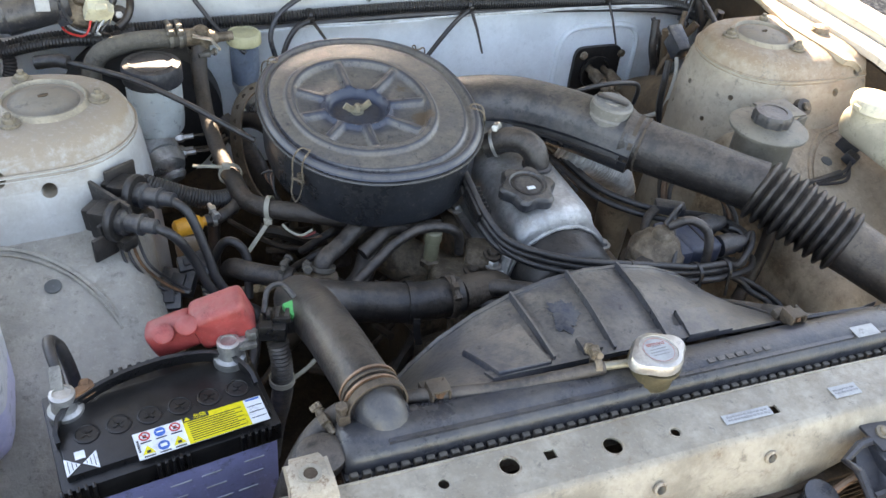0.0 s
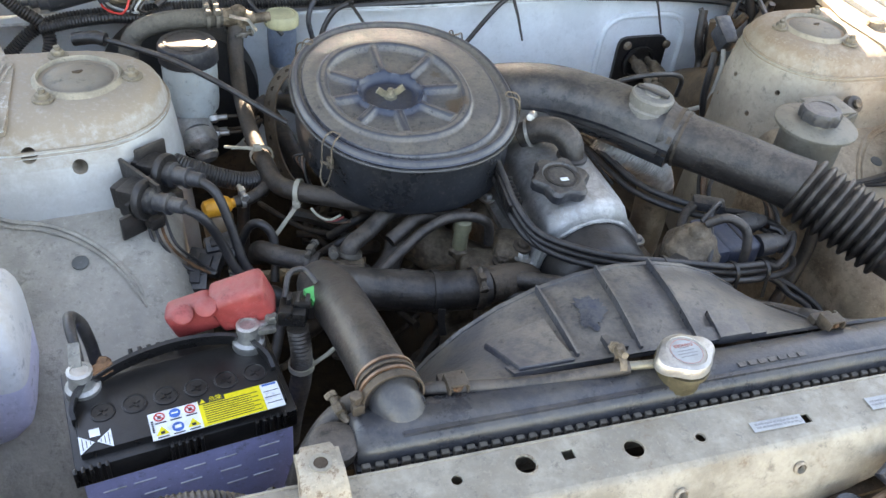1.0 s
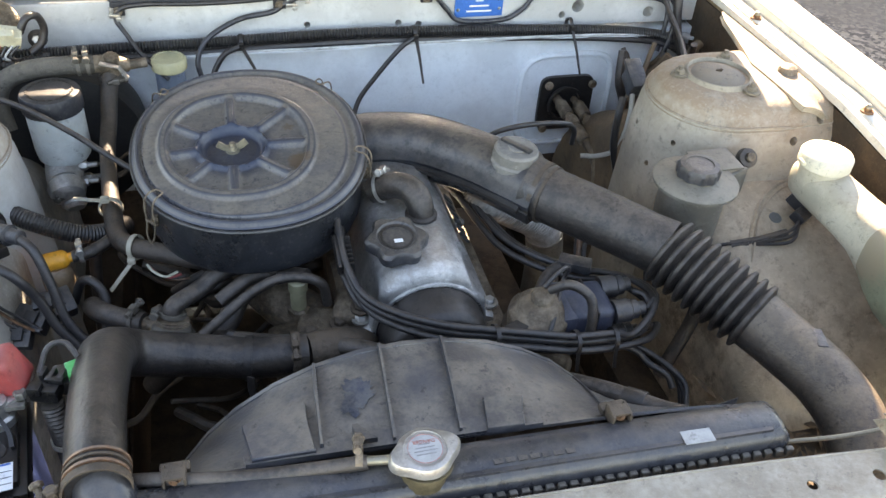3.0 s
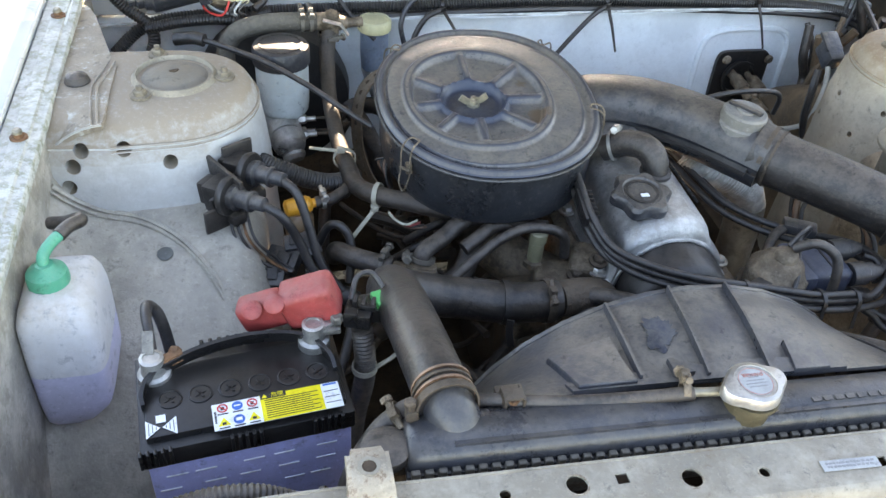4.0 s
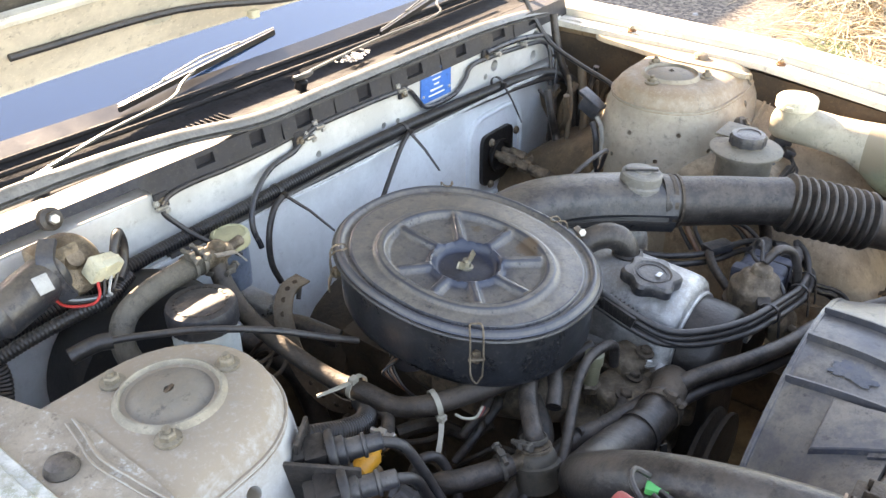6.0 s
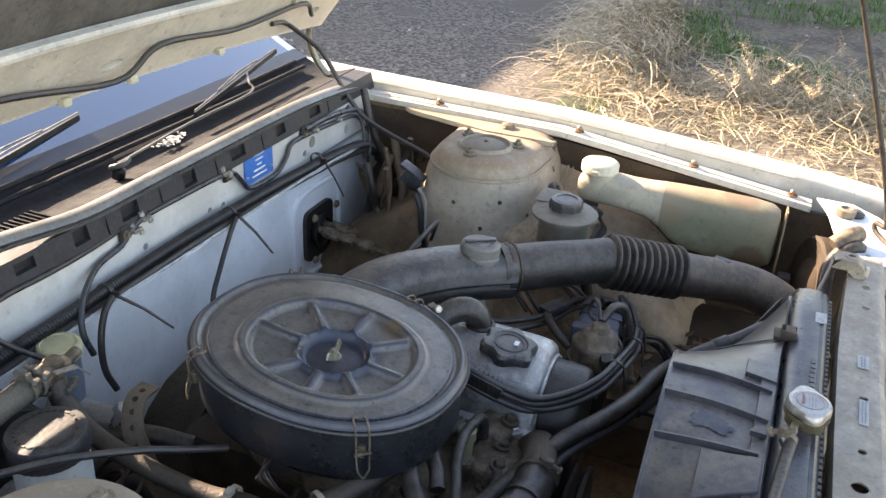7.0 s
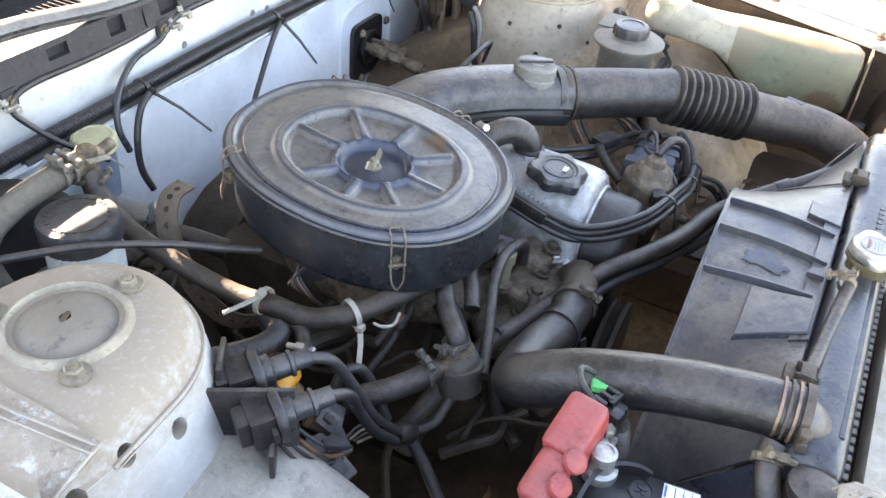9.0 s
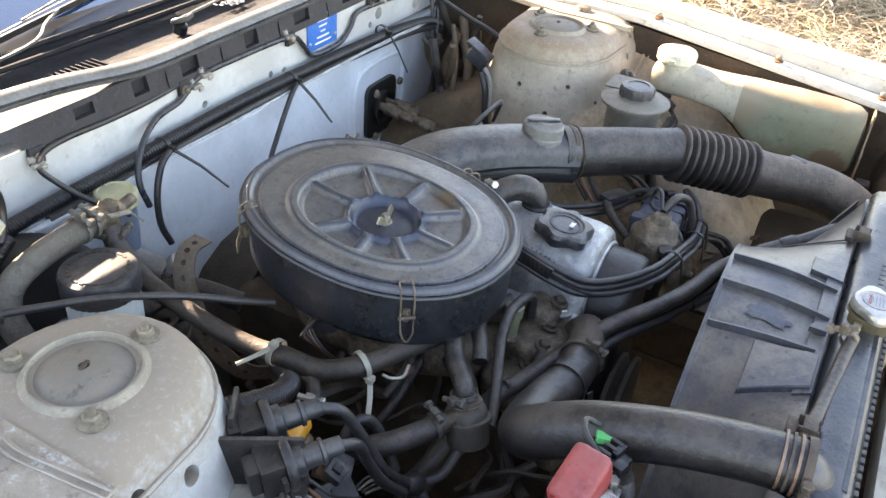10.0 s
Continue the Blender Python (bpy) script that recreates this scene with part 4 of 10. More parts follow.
def cowl():
    t = thing("cowl", (0, 1.42, 0.88), "black plastic cowl strip with a shiny rubber seal", "cowl")

    def bow(x):
        return 1.335 + 0.008 * (x / 0.7) ** 2

    def foot(x):
        return 0.9145 + 0.022 * step((-0.315 - x) / 0.02, 0.0, 1.0)

    xs = [-0.66 + 1.36 * k / 68 for k in range(69)]
    strip = part("front_strip", loft([[(x, bow(x) + a, z) for a, z in ((-0.037, foot(x)), (-0.030, 0.947), (0.01, 0.947), (0.01, 0.941), (-0.018, 0.941), (-0.023, foot(x)))] for x in xs]), STRIP, t, "black plastic strip with moulded pockets")
    cut(strip, [box((x, bow(x) - 0.034, 0.9335), (w, 0.016, h), 0) for x, w, h in ((-0.235, 0.030, 0.014), (-0.145, 0.026, 0.020), (-0.055, 0.034, 0.022), (0.075, 0.030, 0.022), (0.20, 0.040, 0.018), (0.33, 0.03, 0.018), (0.45, 0.04, 0.018), (0.57, 0.03, 0.018))] + [box((x, bow(x) - 0.037, 0.93), (0.003, 0.012, 0.05), 0) for x in (-0.10, 0.008, 0.14, 0.27, 0.5)])
    for x in (-0.312, -0.072, 0.165, 0.40):
        tab = part("fixing_tab", box((x, 1.3005, 0.908), (0.020, 0.006, 0.022), 0.0015), STRIP, t)
        bolt("tab_screw", (x, 1.2975, 0.905), (0, -1, 0), 0.0045, DIRTY_ALLOY, tab)
    line = spline([(x, bow(x) - 0.020, 0.9545 - 0.024 * max(0, (x - 0.30) / 0.35) ** 2 + 0.026 * step(-x, 0.14, 0.34)) for x in [-0.69 + 1.40 * k / 10 for k in range(11)]], 6)
    part("seal", sweep(line, lambda k, s: [(0.0115 * math.cos(a) * (1 if math.sin(a) > 0 else 1.15), 0.0085 * math.sin(a)) for a in [2 * math.pi * j / 14 for j in range(14)]]), SEAL, t, "glossy black rubber weatherstrip")
    part("seal_lip", sweep([p + Vector((0, -0.010, -0.006)) for p in line], lambda k, s: [(-0.0045, -0.0015), (0.0045, -0.0015), (0.0045, 0.0015), (-0.0045, 0.0015)]), SEAL, t)
    part("grille_panel", grid(lambda u, v: (-0.70 + 1.42 * u, 1.350 + 0.125 * v + 0.012 * (2 * u - 1) ** 2, 0.944 - 0.016 * math.sin(math.pi * v) + 0.008 * v + 0.0007 * noise.noise((u * 30, v * 5, 0))), 70, 14, 0.003), COWL_BLACK, t)
    for k in range(26):
        part("grille_slat", box((-0.34 + 0.0085 * k, 1.385, 0.937), (0.0025, 0.04, 0.006), 0), COWL_BLACK, t)
    for y0, z0 in ((1.462, 0.955), (1.440, 0.948)):
        part("moulded_ridge", tube([(-0.66 + 1.32 * k / 12, y0 + 0.012 * (k / 6 - 1) ** 2, z0) for k in range(13)], 0.004, 6, 3), COWL_BLACK, t)
    part("scuttle_lip", grid(lambda u, v: (-0.70 + 1.42 * u, 1.468 + 0.034 * v + 0.012 * (2 * u - 1) ** 2, 0.952 + 0.012 * v), 24, 3, 0.004), MASK, t, "dark painted edge below the glass")
    return t


cowl()


def leaf_litter():
    """Pale scraps caught on the cowl beside the wiper."""
    rng = random.Random(5)
    bits = []
    for k in range(70):
        x, y = rng.gauss(0.17, 0.017), rng.gauss(1.411, 0.008)
        bits.append(box((x, y, 0.9425 + rng.uniform(0, 0.004)), (rng.uniform(0.003, 0.009), rng.uniform(0.002, 0.005), 0.0012), 0, Matrix.Rotation(rng.uniform(0, 3), 4, "Z") @ Matrix.Rotation(rng.uniform(-0.5, 0.5), 4, "X")))
    lone("leaf_litter", joined(*bits), surface("dry_litter", (0.42, 0.41, 0.39), 0.8, var=0.5, scale=80, bump=0.2), "dry pale leaf scraps caught on the cowl", "litter", kind="stuff")


leaf_litter()


def windscreen():
    t = thing("windscreen", (0, 1.6, 0.95), "dark windscreen reflecting sky, with sky blue added in its colour", "windscreen")
    part("pane", grid(lambda u, v: (-0.70 + 1.40 * u, 1.494 + 0.94 * v + 0.015 * (2 * u - 1) ** 2, 0.960 + 0.52 * v), 24, 12, 0.005), GLASS, t)
    for s in (-1, 1):
        part("pillar", sweep([Vector((s * 0.715, 1.53, 0.94)), Vector((s * 0.66, 2.48, 1.47))], lambda k, q: [(-0.025, -0.02), (0.025, -0.02), (0.025, 0.02), (-0.025, 0.02)]), PAINT_CLEAN, t)
    return t


windscreen()


def cabin():
    """The closed body behind the windscreen."""
    t = thing("cabin", (0, 2.6, 0.3), "white closed car body behind the windscreen", "car body")
    ring = lambda y, w, z0, z1: [(-w, y, z0), (w, y, z0), (w * 1.0, y, z1 * 0.72), (w * 0.86, y, z1), (-w * 0.86, y, z1), (-w, y, z1 * 0.72)]
    part("shell", loft([ring(1.70, 0.76, 0.25, 0.94), ring(2.46, 0.79, 0.25, 1.46), ring(2.75, 0.80, 0.25, 1.56), ring(3.3, 0.79, 0.25, 1.56), ring(3.9, 0.74, 0.25, 1.0), ring(4.4, 0.7, 0.3, 0.9)]), PAINT_CLEAN, t)
    return t


cabin()


WIPER = surface("worn_wiper_metal", (0.11, 0.108, 0.10), 0.4, 0.45, var=0.3, scale=30, bump=0.1)


def wiper(pivot, elbow, joint, start, end):
    t = thing("wiper", pivot, "dull black-and-silver windscreen wiper lying on the cowl", "wiper", "wipers")
    p, e, j, a, b = (Vector(q) for q in (pivot, elbow, joint, start, end))
    part("spindle", lathe([(0.010, -0.01), (0.010, 0.003), (0.006, 0.005), (0.006, 0.009), (0, 0.010)], axes((0, -0.3, 1), p), 16), MASK, t)
    part("arm_head", tube([p + Vector((0.002, 0.006, 0.002)), p + Vector((-0.010, 0.004, 0.008)), p + Vector((-0.008, -0.006, 0.012)), p + Vector((0.006, -0.008, 0.012)), p + Vector((0.02, -0.003, 0.012))], 0.0042, 8, 5), WIPER, t)
    flat = lambda w, h: (lambda k, s: [(-w, -h), (w, -h), (w * 0.8, h), (-w * 0.8, h)])
    part("arm", sweep(spline([p + Vector((0, 0, 0.012)), p.lerp(e, 0.5) + Vector((0, 0, 0.010)), e, e.lerp(j, 0.5) + Vector((0, 0, 0.003)), j], 5), flat(0.0021, 0.0015)), WIPER, t)
    d = (b - a).normalized()
    bl = part("blade", sweep([a, a.lerp(b, 0.5), b], lambda k, s: [(-0.0025, -0.006), (0.0025, -0.006), (0.002, 0.002), (-0.002, 0.002)]), MASK, t)
    part("blade_rail", sweep([a + Vector((0, 0, 0.005)), a.lerp(b, 0.5) + Vector((0, 0, 0.008)), b + Vector((0, 0, 0.005))], flat(0.0016, 0.0008)), WIPER, bl)
    part("yoke", sweep([a.lerp(b, 0.25) + Vector((0, 0, 0.009)), a.lerp(b, 0.5) + Vector((0, 0, 0.015)), a.lerp(b, 0.75) + Vector((0, 0, 0.009))], flat(0.0015, 0.0010)), WIPER, bl)
    return t


wiper((0.020, 1.384, 0.948), (0.385, 1.402, 0.968), (0.450, 1.450, 0.982), (0.256, 1.426, 0.962), (0.60, 1.482, 0.990))
wiper((-0.42, 1.384, 0.948), (-0.175, 1.450, 0.965), (-0.095, 1.492, 0.978), (-0.24, 1.478, 0.966), (0.10, 1.528, 0.985))

HOOD_ANGLE = 52.0


def hood():
    a = radians(HOOD_ANGLE)
    d, n = Vector((0, -math.cos(a), math.sin(a))), Vector((0, -math.sin(a), -math.cos(a)))
    o = Vector((0, 1.452, 1.0245))
    m = Matrix.Translation(o) @ Matrix(((1, d.x, n.x, 0), (0, d.y, n.y, 0), (0, d.z, n.z, 0), (0, 0, 0, 1)))
    t = thing("hood", o, "open white hood, its cream underside frame and dark liner showing", "hood")

    def rear(x):
        return 0.060 * (1 - (x / 0.8) ** 2)

    xs = [-0.70 + 1.40 * k / 28 for k in range(29)]
    part("skin", grid(lambda u, v: m @ Vector((-0.70 + 1.40 * u, rear(-0.70 + 1.40 * u) + (1.02 - rear(-0.70 + 1.40 * u)) * v, -0.022 - 0.02 * math.sin(math.pi * u))), 28, 12, 0.002), PAINT_CLEAN, t)
    edge = [(x, rear(x) + 0.006) for x in xs] + [(0.695, 0.5), (0.68, 1.0), (-0.68, 1.0), (-0.695, 0.5)]
    openings = [[(x, rear(x) + 0.135) for x in xs[4:25]] + [(0.52, 0.86), (-0.52, 0.86)]]
    openings += [[(x + 0.022 * math.cos(q), rear(x) + 0.055 + 0.009 * math.sin(q)) for q in [2 * math.pi * j / 14 for j in range(14)]] for x in (-0.45, -0.22, 0.02, 0.16, 0.38, 0.60)]
    part("inner_frame", plate(edge, openings, 0.012, m @ Matrix.Translation((0, 0, 0.012))), PAINT_CREAM, t, "cream painted inner frame with oval holes")
    rim = [m @ Vector((x, y, 0.012)) for x, y in openings[0]]
    part("frame_bead", tube(rim + rim[:1], 0.007, 8, 2), PAINT_CREAM, t)
    part("edge_fold", tube([m @ Vector((x, rear(x) + 0.004, 0.004)) for x in xs], 0.009, 8, 2), PAINT_CREAM, t)
    part("liner", grid(lambda u, v: m @ Vector((-0.56 + 1.12 * u, 0.10 + 0.80 * v, -0.006 + 0.006 * noise.noise((u * 6, v * 5, 3)))), 30, 20, 0.003), FELT, t, "dark grey felt liner")
    for x in (0.30, 0.08, -0.05):
        part("liner_clip", box(m @ Vector((x, rear(x) + 0.012, 0.018)), (0.016, 0.012, 0.012), 0.003), CONNECTOR, t)
    for s in (-1, 1):
        part("hinge", tube([(s * 0.678, 1.40, 0.925), (s * 0.672, 1.43, 0.965), (s * 0.66, 1.44, 1.01), (s * 0.65, 1.43, 1.05)], 0.007, 10), BRASS, t)
    part("washer_hose", tube([m @ Vector((x, y, z)) for x, y, z in ((-0.42, 0.12, 0.016), (-0.2, 0.13, 0.02), (0.02, 0.10, 0.03), (0.1, 0.14, 0.02), (0.3, 0.12, 0.022), (0.5, 0.13, 0.02), (0.55, 0.10, 0.03))], 0.0045, 8), WIRE, t)
    return t


hood()


def washer_hose():
    return lone("washer_hose", tube([(0.44, 1.385, 1.085), (0.490, 1.392, 1.078), (0.518, 1.385, 1.061), (0.550, 1.368, 1.032), (0.568, 1.35, 1.005), (0.583, 1.31, 0.931), (0.589, 1.27, 0.885), (0.585, 1.20, 0.858), (0.563, 1.13, 0.847), (0.555, 1.10, 0.835)], 0.0048, 8), WIRE, "black rubber hose drooping from the hood to the tower", "hose")


washer_hose()


def underbody():
    t = thing("underbody", (0, 0.85, 0.2), "grimy crossmember and undertray, coloured for the deep bay's darkness", "underbody")
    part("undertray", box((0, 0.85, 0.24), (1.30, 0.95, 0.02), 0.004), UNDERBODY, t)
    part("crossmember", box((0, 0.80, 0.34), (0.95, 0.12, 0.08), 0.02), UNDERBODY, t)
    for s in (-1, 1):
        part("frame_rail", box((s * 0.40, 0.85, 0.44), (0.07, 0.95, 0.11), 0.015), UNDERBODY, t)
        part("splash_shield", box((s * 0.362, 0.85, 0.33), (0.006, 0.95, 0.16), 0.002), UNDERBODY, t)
    # an added dark tray that closes the view to the ground behind the grille
    part("front_tray", box((0, 0.20, 0.585), (1.24, 0.21, 0.012), 0.004), UNDERBODY, t)
    return t


underbody()


def battery_floor():
    t = thing("apron_floor", (-0.51, 0.47, 0.60), "rust-stained sheet steel floor beneath the battery", "panel")
    part("sheet", box((-0.515, 0.48, 0.622), (0.30, 0.19, 0.006), 0.001), surface("stained_panel", (0.24, 0.185, 0.13), 0.7, var=0.35, scale=9, dust=0.4, dust_rgb=(0.2, 0.15, 0.1), bump=0.2, spots=0.75, spot_rgb=(0.12, 0.055, 0.03), spot_scale=9), t)
    part("upstand", box((-0.515, 0.395, 0.74), (0.30, 0.006, 0.24), 0.001), SUPPORT, t)
    return t


battery_floor()


def corner_leaves():
    rng = random.Random(8)
    verts, faces = [], []
    for _ in range(420):
        c = Vector((rng.gauss(0.40, 0.05), rng.gauss(0.50, 0.05), 0))
        c.z = 0.615 + 0.05 * rng.random() * max(0.0, 1 - (c - Vector((0.41, 0.5, 0))).length / 0.12)
        m = Matrix.Translation(c) @ Matrix.Rotation(rng.uniform(0, 6.283), 4, "Z") @ Matrix.Rotation(rng.uniform(-0.8, 0.8), 4, "X")
        l, w = rng.uniform(0.010, 0.026), rng.uniform(0.003, 0.008)
        k = len(verts)
        verts += [m @ Vector(p) for p in ((-l, 0, 0), (-l * 0.2, -w, 0.002), (l, 0, 0.003), (-l * 0.2, w, 0.002))]
        faces.append((k, k + 1, k + 2, k + 3))
    lone("dead_leaves", (verts, faces), surface("dead_leaf", (0.15, 0.095, 0.05), 0.8, var=0.5, scale=60, bump=0.1), "brown dead leaves heaped on the apron", "leaves", kind="stuff", smooth=0)
    t = thing("apron", (0.44, 0.52, 0.59), "mud-brown apron panel beside the radiator", "panel")
    part("sheet", box((0.46, 0.51, 0.605), (0.40, 0.24, 0.008), 0.002), MUD_AND_SHADE, t)


corner_leaves()


def backdrop():
    w = thing("boundary_wall", (9.6, 0, 0), "grey weathered concrete block wall behind the grass", "wall", kind="structure")
    for row in range(3):
        for k in range(14):
            part("block", box((9.6, -5.6 + 0.8 * k + 0.4 * (row % 2), 0.2 + 0.39 * row), (0.14, 0.785, 0.375), 0.008), CONCRETE, w)
    part("footing", box((9.6, 0, 0.02), (0.2, 12, 0.1), 0.01), CONCRETE, w)
    # two unseen walls, added only to cast shade over the verge and asphalt
    lone("garage_wall", box((5.85, 10.0, 2.3), (2.5, 0.3, 4.6), 0.01), SHADE_WALL, "unseen low wall added to shade the verge", "wall", kind="structure")
    lone("house_wall", box((12.91, 10.0, 3.6), (11.6, 0.3, 7.2), 0.01), SHADE_WALL, "unseen tall wall added to shade the verge", "wall", kind="structure")


backdrop()


def verge_grass():
    """Dry and green blades on the verge."""
    rng = random.Random(4)

    def blades(count, place, h, spread, wid):
        verts, faces = [], []
        for _ in range(count):
            x, y = place()
            a, ln, lean = rng.uniform(0, 6.283), h * rng.uniform(0.4, 1.2), spread * rng.uniform(0.2, 1.3)
            dx, dy = math.cos(a), math.sin(a)
            w = wid * rng.uniform(0.6, 1.3)
            k = len(verts)
            for s in range(4):
                q = s / 3
                bend = lean * ln * q * q
                px, py, pz = x + dx * bend, y + dy * bend, ln * q * (1 - 0.45 * lean * q)
                ww = w * (1 - q * 0.9)
                verts += [(px - dy * ww, py + dx * ww, pz), (px + dy * ww, py - dx * ww, pz)]
            for s in range(3):
                faces.append((k + 2 * s, k + 2 * s + 1, k + 2 * s + 3, k + 2 * s + 2))
        return verts, faces

    def leaf(name, lo, hi):
        m = bpy.data.materials.new(name)
        m.use_nodes = True
        nt = m.node_tree
        g = nt.nodes.new("ShaderNodeNewGeometry")
        mx = nt.nodes.new("ShaderNodeMix")
        mx.data_type = "RGBA"
        mx.inputs[6].default_value, mx.inputs[7].default_value = (*lo, 1), (*hi, 1)
        nt.links.new(g.outputs["Random Per Island"], mx.inputs[0])
        nt.links.new(mx.outputs[2], nt.nodes["Principled BSDF"].inputs["Base Color"])
        nt.nodes["Principled BSDF"].inputs["Roughness"].default_value = 0.7
        return m

    straw, green = leaf("straw", (0.20, 0.145, 0.08), (0.56, 0.45, 0.29)), leaf("green_blades", (0.03, 0.075, 0.012), (0.12, 0.22, 0.05))
    dead = leaf("dead_leaves", (0.045, 0.03, 0.02), (0.20, 0.14, 0.08))

    def matted(count, place, ln0, lift):
        """Long limp stems that lie over one another."""
        verts, faces = [], []
        for _ in range(count):
            x, y = place()
            a, ln, w = rng.uniform(0, 6.283), ln0 * rng.uniform(0.5, 1.3), rng.uniform(0.0016, 0.0034)
            turn, z0, hump = rng.uniform(-1.2, 1.2), lift * rng.random() ** 2, lift * rng.random()
            k = len(verts)
            for s in range(6):
                q = s / 5
                dx, dy = math.cos(a), math.sin(a)
                z = z0 + hump * math.sin(math.pi * q) + 0.004
                ww = w * (1 - 0.7 * q)
                verts += [(x - dy * ww, y + dx * ww, z), (x + dy * ww, y - dx * ww, z + ww)]
                x, y, a = x + dx * ln / 5, y + dy * ln / 5, a + turn / 5
            faces += [(k + 2 * s, k + 2 * s + 1, k + 2 * s + 3, k + 2 * s + 2) for s in range(5)]
        return verts, faces

    def plume(x, y, h):
        """An arching stem that ends in a feathery seed head."""
        verts, faces = [], []
        a, lean = rng.uniform(0, 6.283), rng.uniform(0.3, 0.8)
        pts = [Vector((x + math.cos(a) * lean * h * q * q, y + math.sin(a) * lean * h * q * q, h * (q - 0.25 * lean * q * q))) for q in [k / 10 for k in range(11)]]
        for p, q in zip(pts, pts[1:]):
            k = len(verts)
            verts += [p + Vector((0.0016, 0, 0)), p - Vector((0.0016, 0, 0)), q - Vector((0.0012, 0, 0)), q + Vector((0.0012, 0, 0))]
            faces.append((k, k + 1, k + 2, k + 3))
        for _ in range(90):
            f = rng.uniform(6.0, 9.99)
            p = pts[int(f)].lerp(pts[int(f) + 1], f - int(f))
            b, l = rng.uniform(0, 6.283), rng.uniform(0.02, 0.055) * (1.15 - (f - 6) / 4.5)
            q = p + Vector((math.cos(b) * l, math.sin(b) * l, l * 0.7))
            k = len(verts)
            verts += [p, p.lerp(q, 0.5) + Vector((0.0022, 0.001, 0)), q, p.lerp(q, 0.5) - Vector((0.0022, 0.001, 0))]
            faces.append((k, k + 1, k + 2, k + 3))
        return verts, faces

    def lit_strip():
        y = -1.6 + 3.15 * rng.random() ** 1.15
        return 4.6 - abs(rng.gauss(0, 0.75)) + 0.12 * y, y

    clump = [(4.75, 1.62), (5.1, 1.6), (5.6, 1.68), (6.2, 1.75), (5.3, 1.35), (6.6, 1.6), (4.4, 1.4), (4.6, 0.55), (4.35, 0.05)]

    def in_clump():
        c = rng.choice(clump)
        return c[0] + rng.gauss(0, 0.26), c[1] + rng.gauss(0, 0.16)

    greens = [(rng.uniform(7.2, 9.4), rng.uniform(-2.0, 2.0)) for _ in range(60)] + [(5.8, 0.95), (5.6, 0.75), (5.3, 0.5), (6.2, 1.1), (4.7, 0.2), (5.2, 0.3), (4.5, -0.2), (6.8, 1.2)] * 3

    def near_green():
        c = rng.choice(greens)
        return c[0] + rng.gauss(0, 0.17), c[1] + rng.gauss(0, 0.17)

    lone("dry_grass", joined(matted(4800, lit_strip, 0.24, 0.05), matted(3600, in_clump, 0.40, 0.12), blades(900, in_clump, 0.30, 1.5, 0.0022), blades(1500, lit_strip, 0.10, 1.5, 0.0026)), straw, "matted pale straw lying along the verge", "grass", kind="stuff", smooth=0)
    stems = [plume(rng.uniform(3.9, 4.7), rng.uniform(-0.7, 0.75), rng.uniform(0.25, 0.48)) for _ in range(44)]
    lone("seed_grass", joined(*stems), straw, "dry arching grass stems with feathery seed heads", "grass", kind="stuff", smooth=0)
    lone("green_grass", blades(7500, near_green, 0.10, 0.9, 0.005), green, "short green weeds and grass before the wall", "grass", kind="stuff", smooth=0)
    lone("leaf_litter", matted(4200, lambda: (rng.uniform(3.6, 8.0), rng.uniform(-2.0, 1.9)), 0.09, 0.01), dead, "brown dead leaves and twigs on the dirt", "litter", kind="stuff", smooth=0)
    rocks = []
    for _ in range(220):
        r = rng.uniform(0.006, 0.022)
        rocks.append(moved(lathe([(0, -r * 0.3), (r, 0), (r * 0.7, r * 0.5), (0, r * 0.6)], None, 6), Matrix.Translation((rng.uniform(2.5, 9), rng.uniform(-2.6, 5), 0)) @ Matrix.Rotation(rng.uniform(0, 6), 4, "Z") @ Matrix.Diagonal((1, rng.uniform(0.6, 1.3), 1, 1))))
    lone("stones", joined(*rocks), CONCRETE, "scattered pale stones and leaves on the dirt", "stone", kind="stuff", smooth=30)


verge_grass()

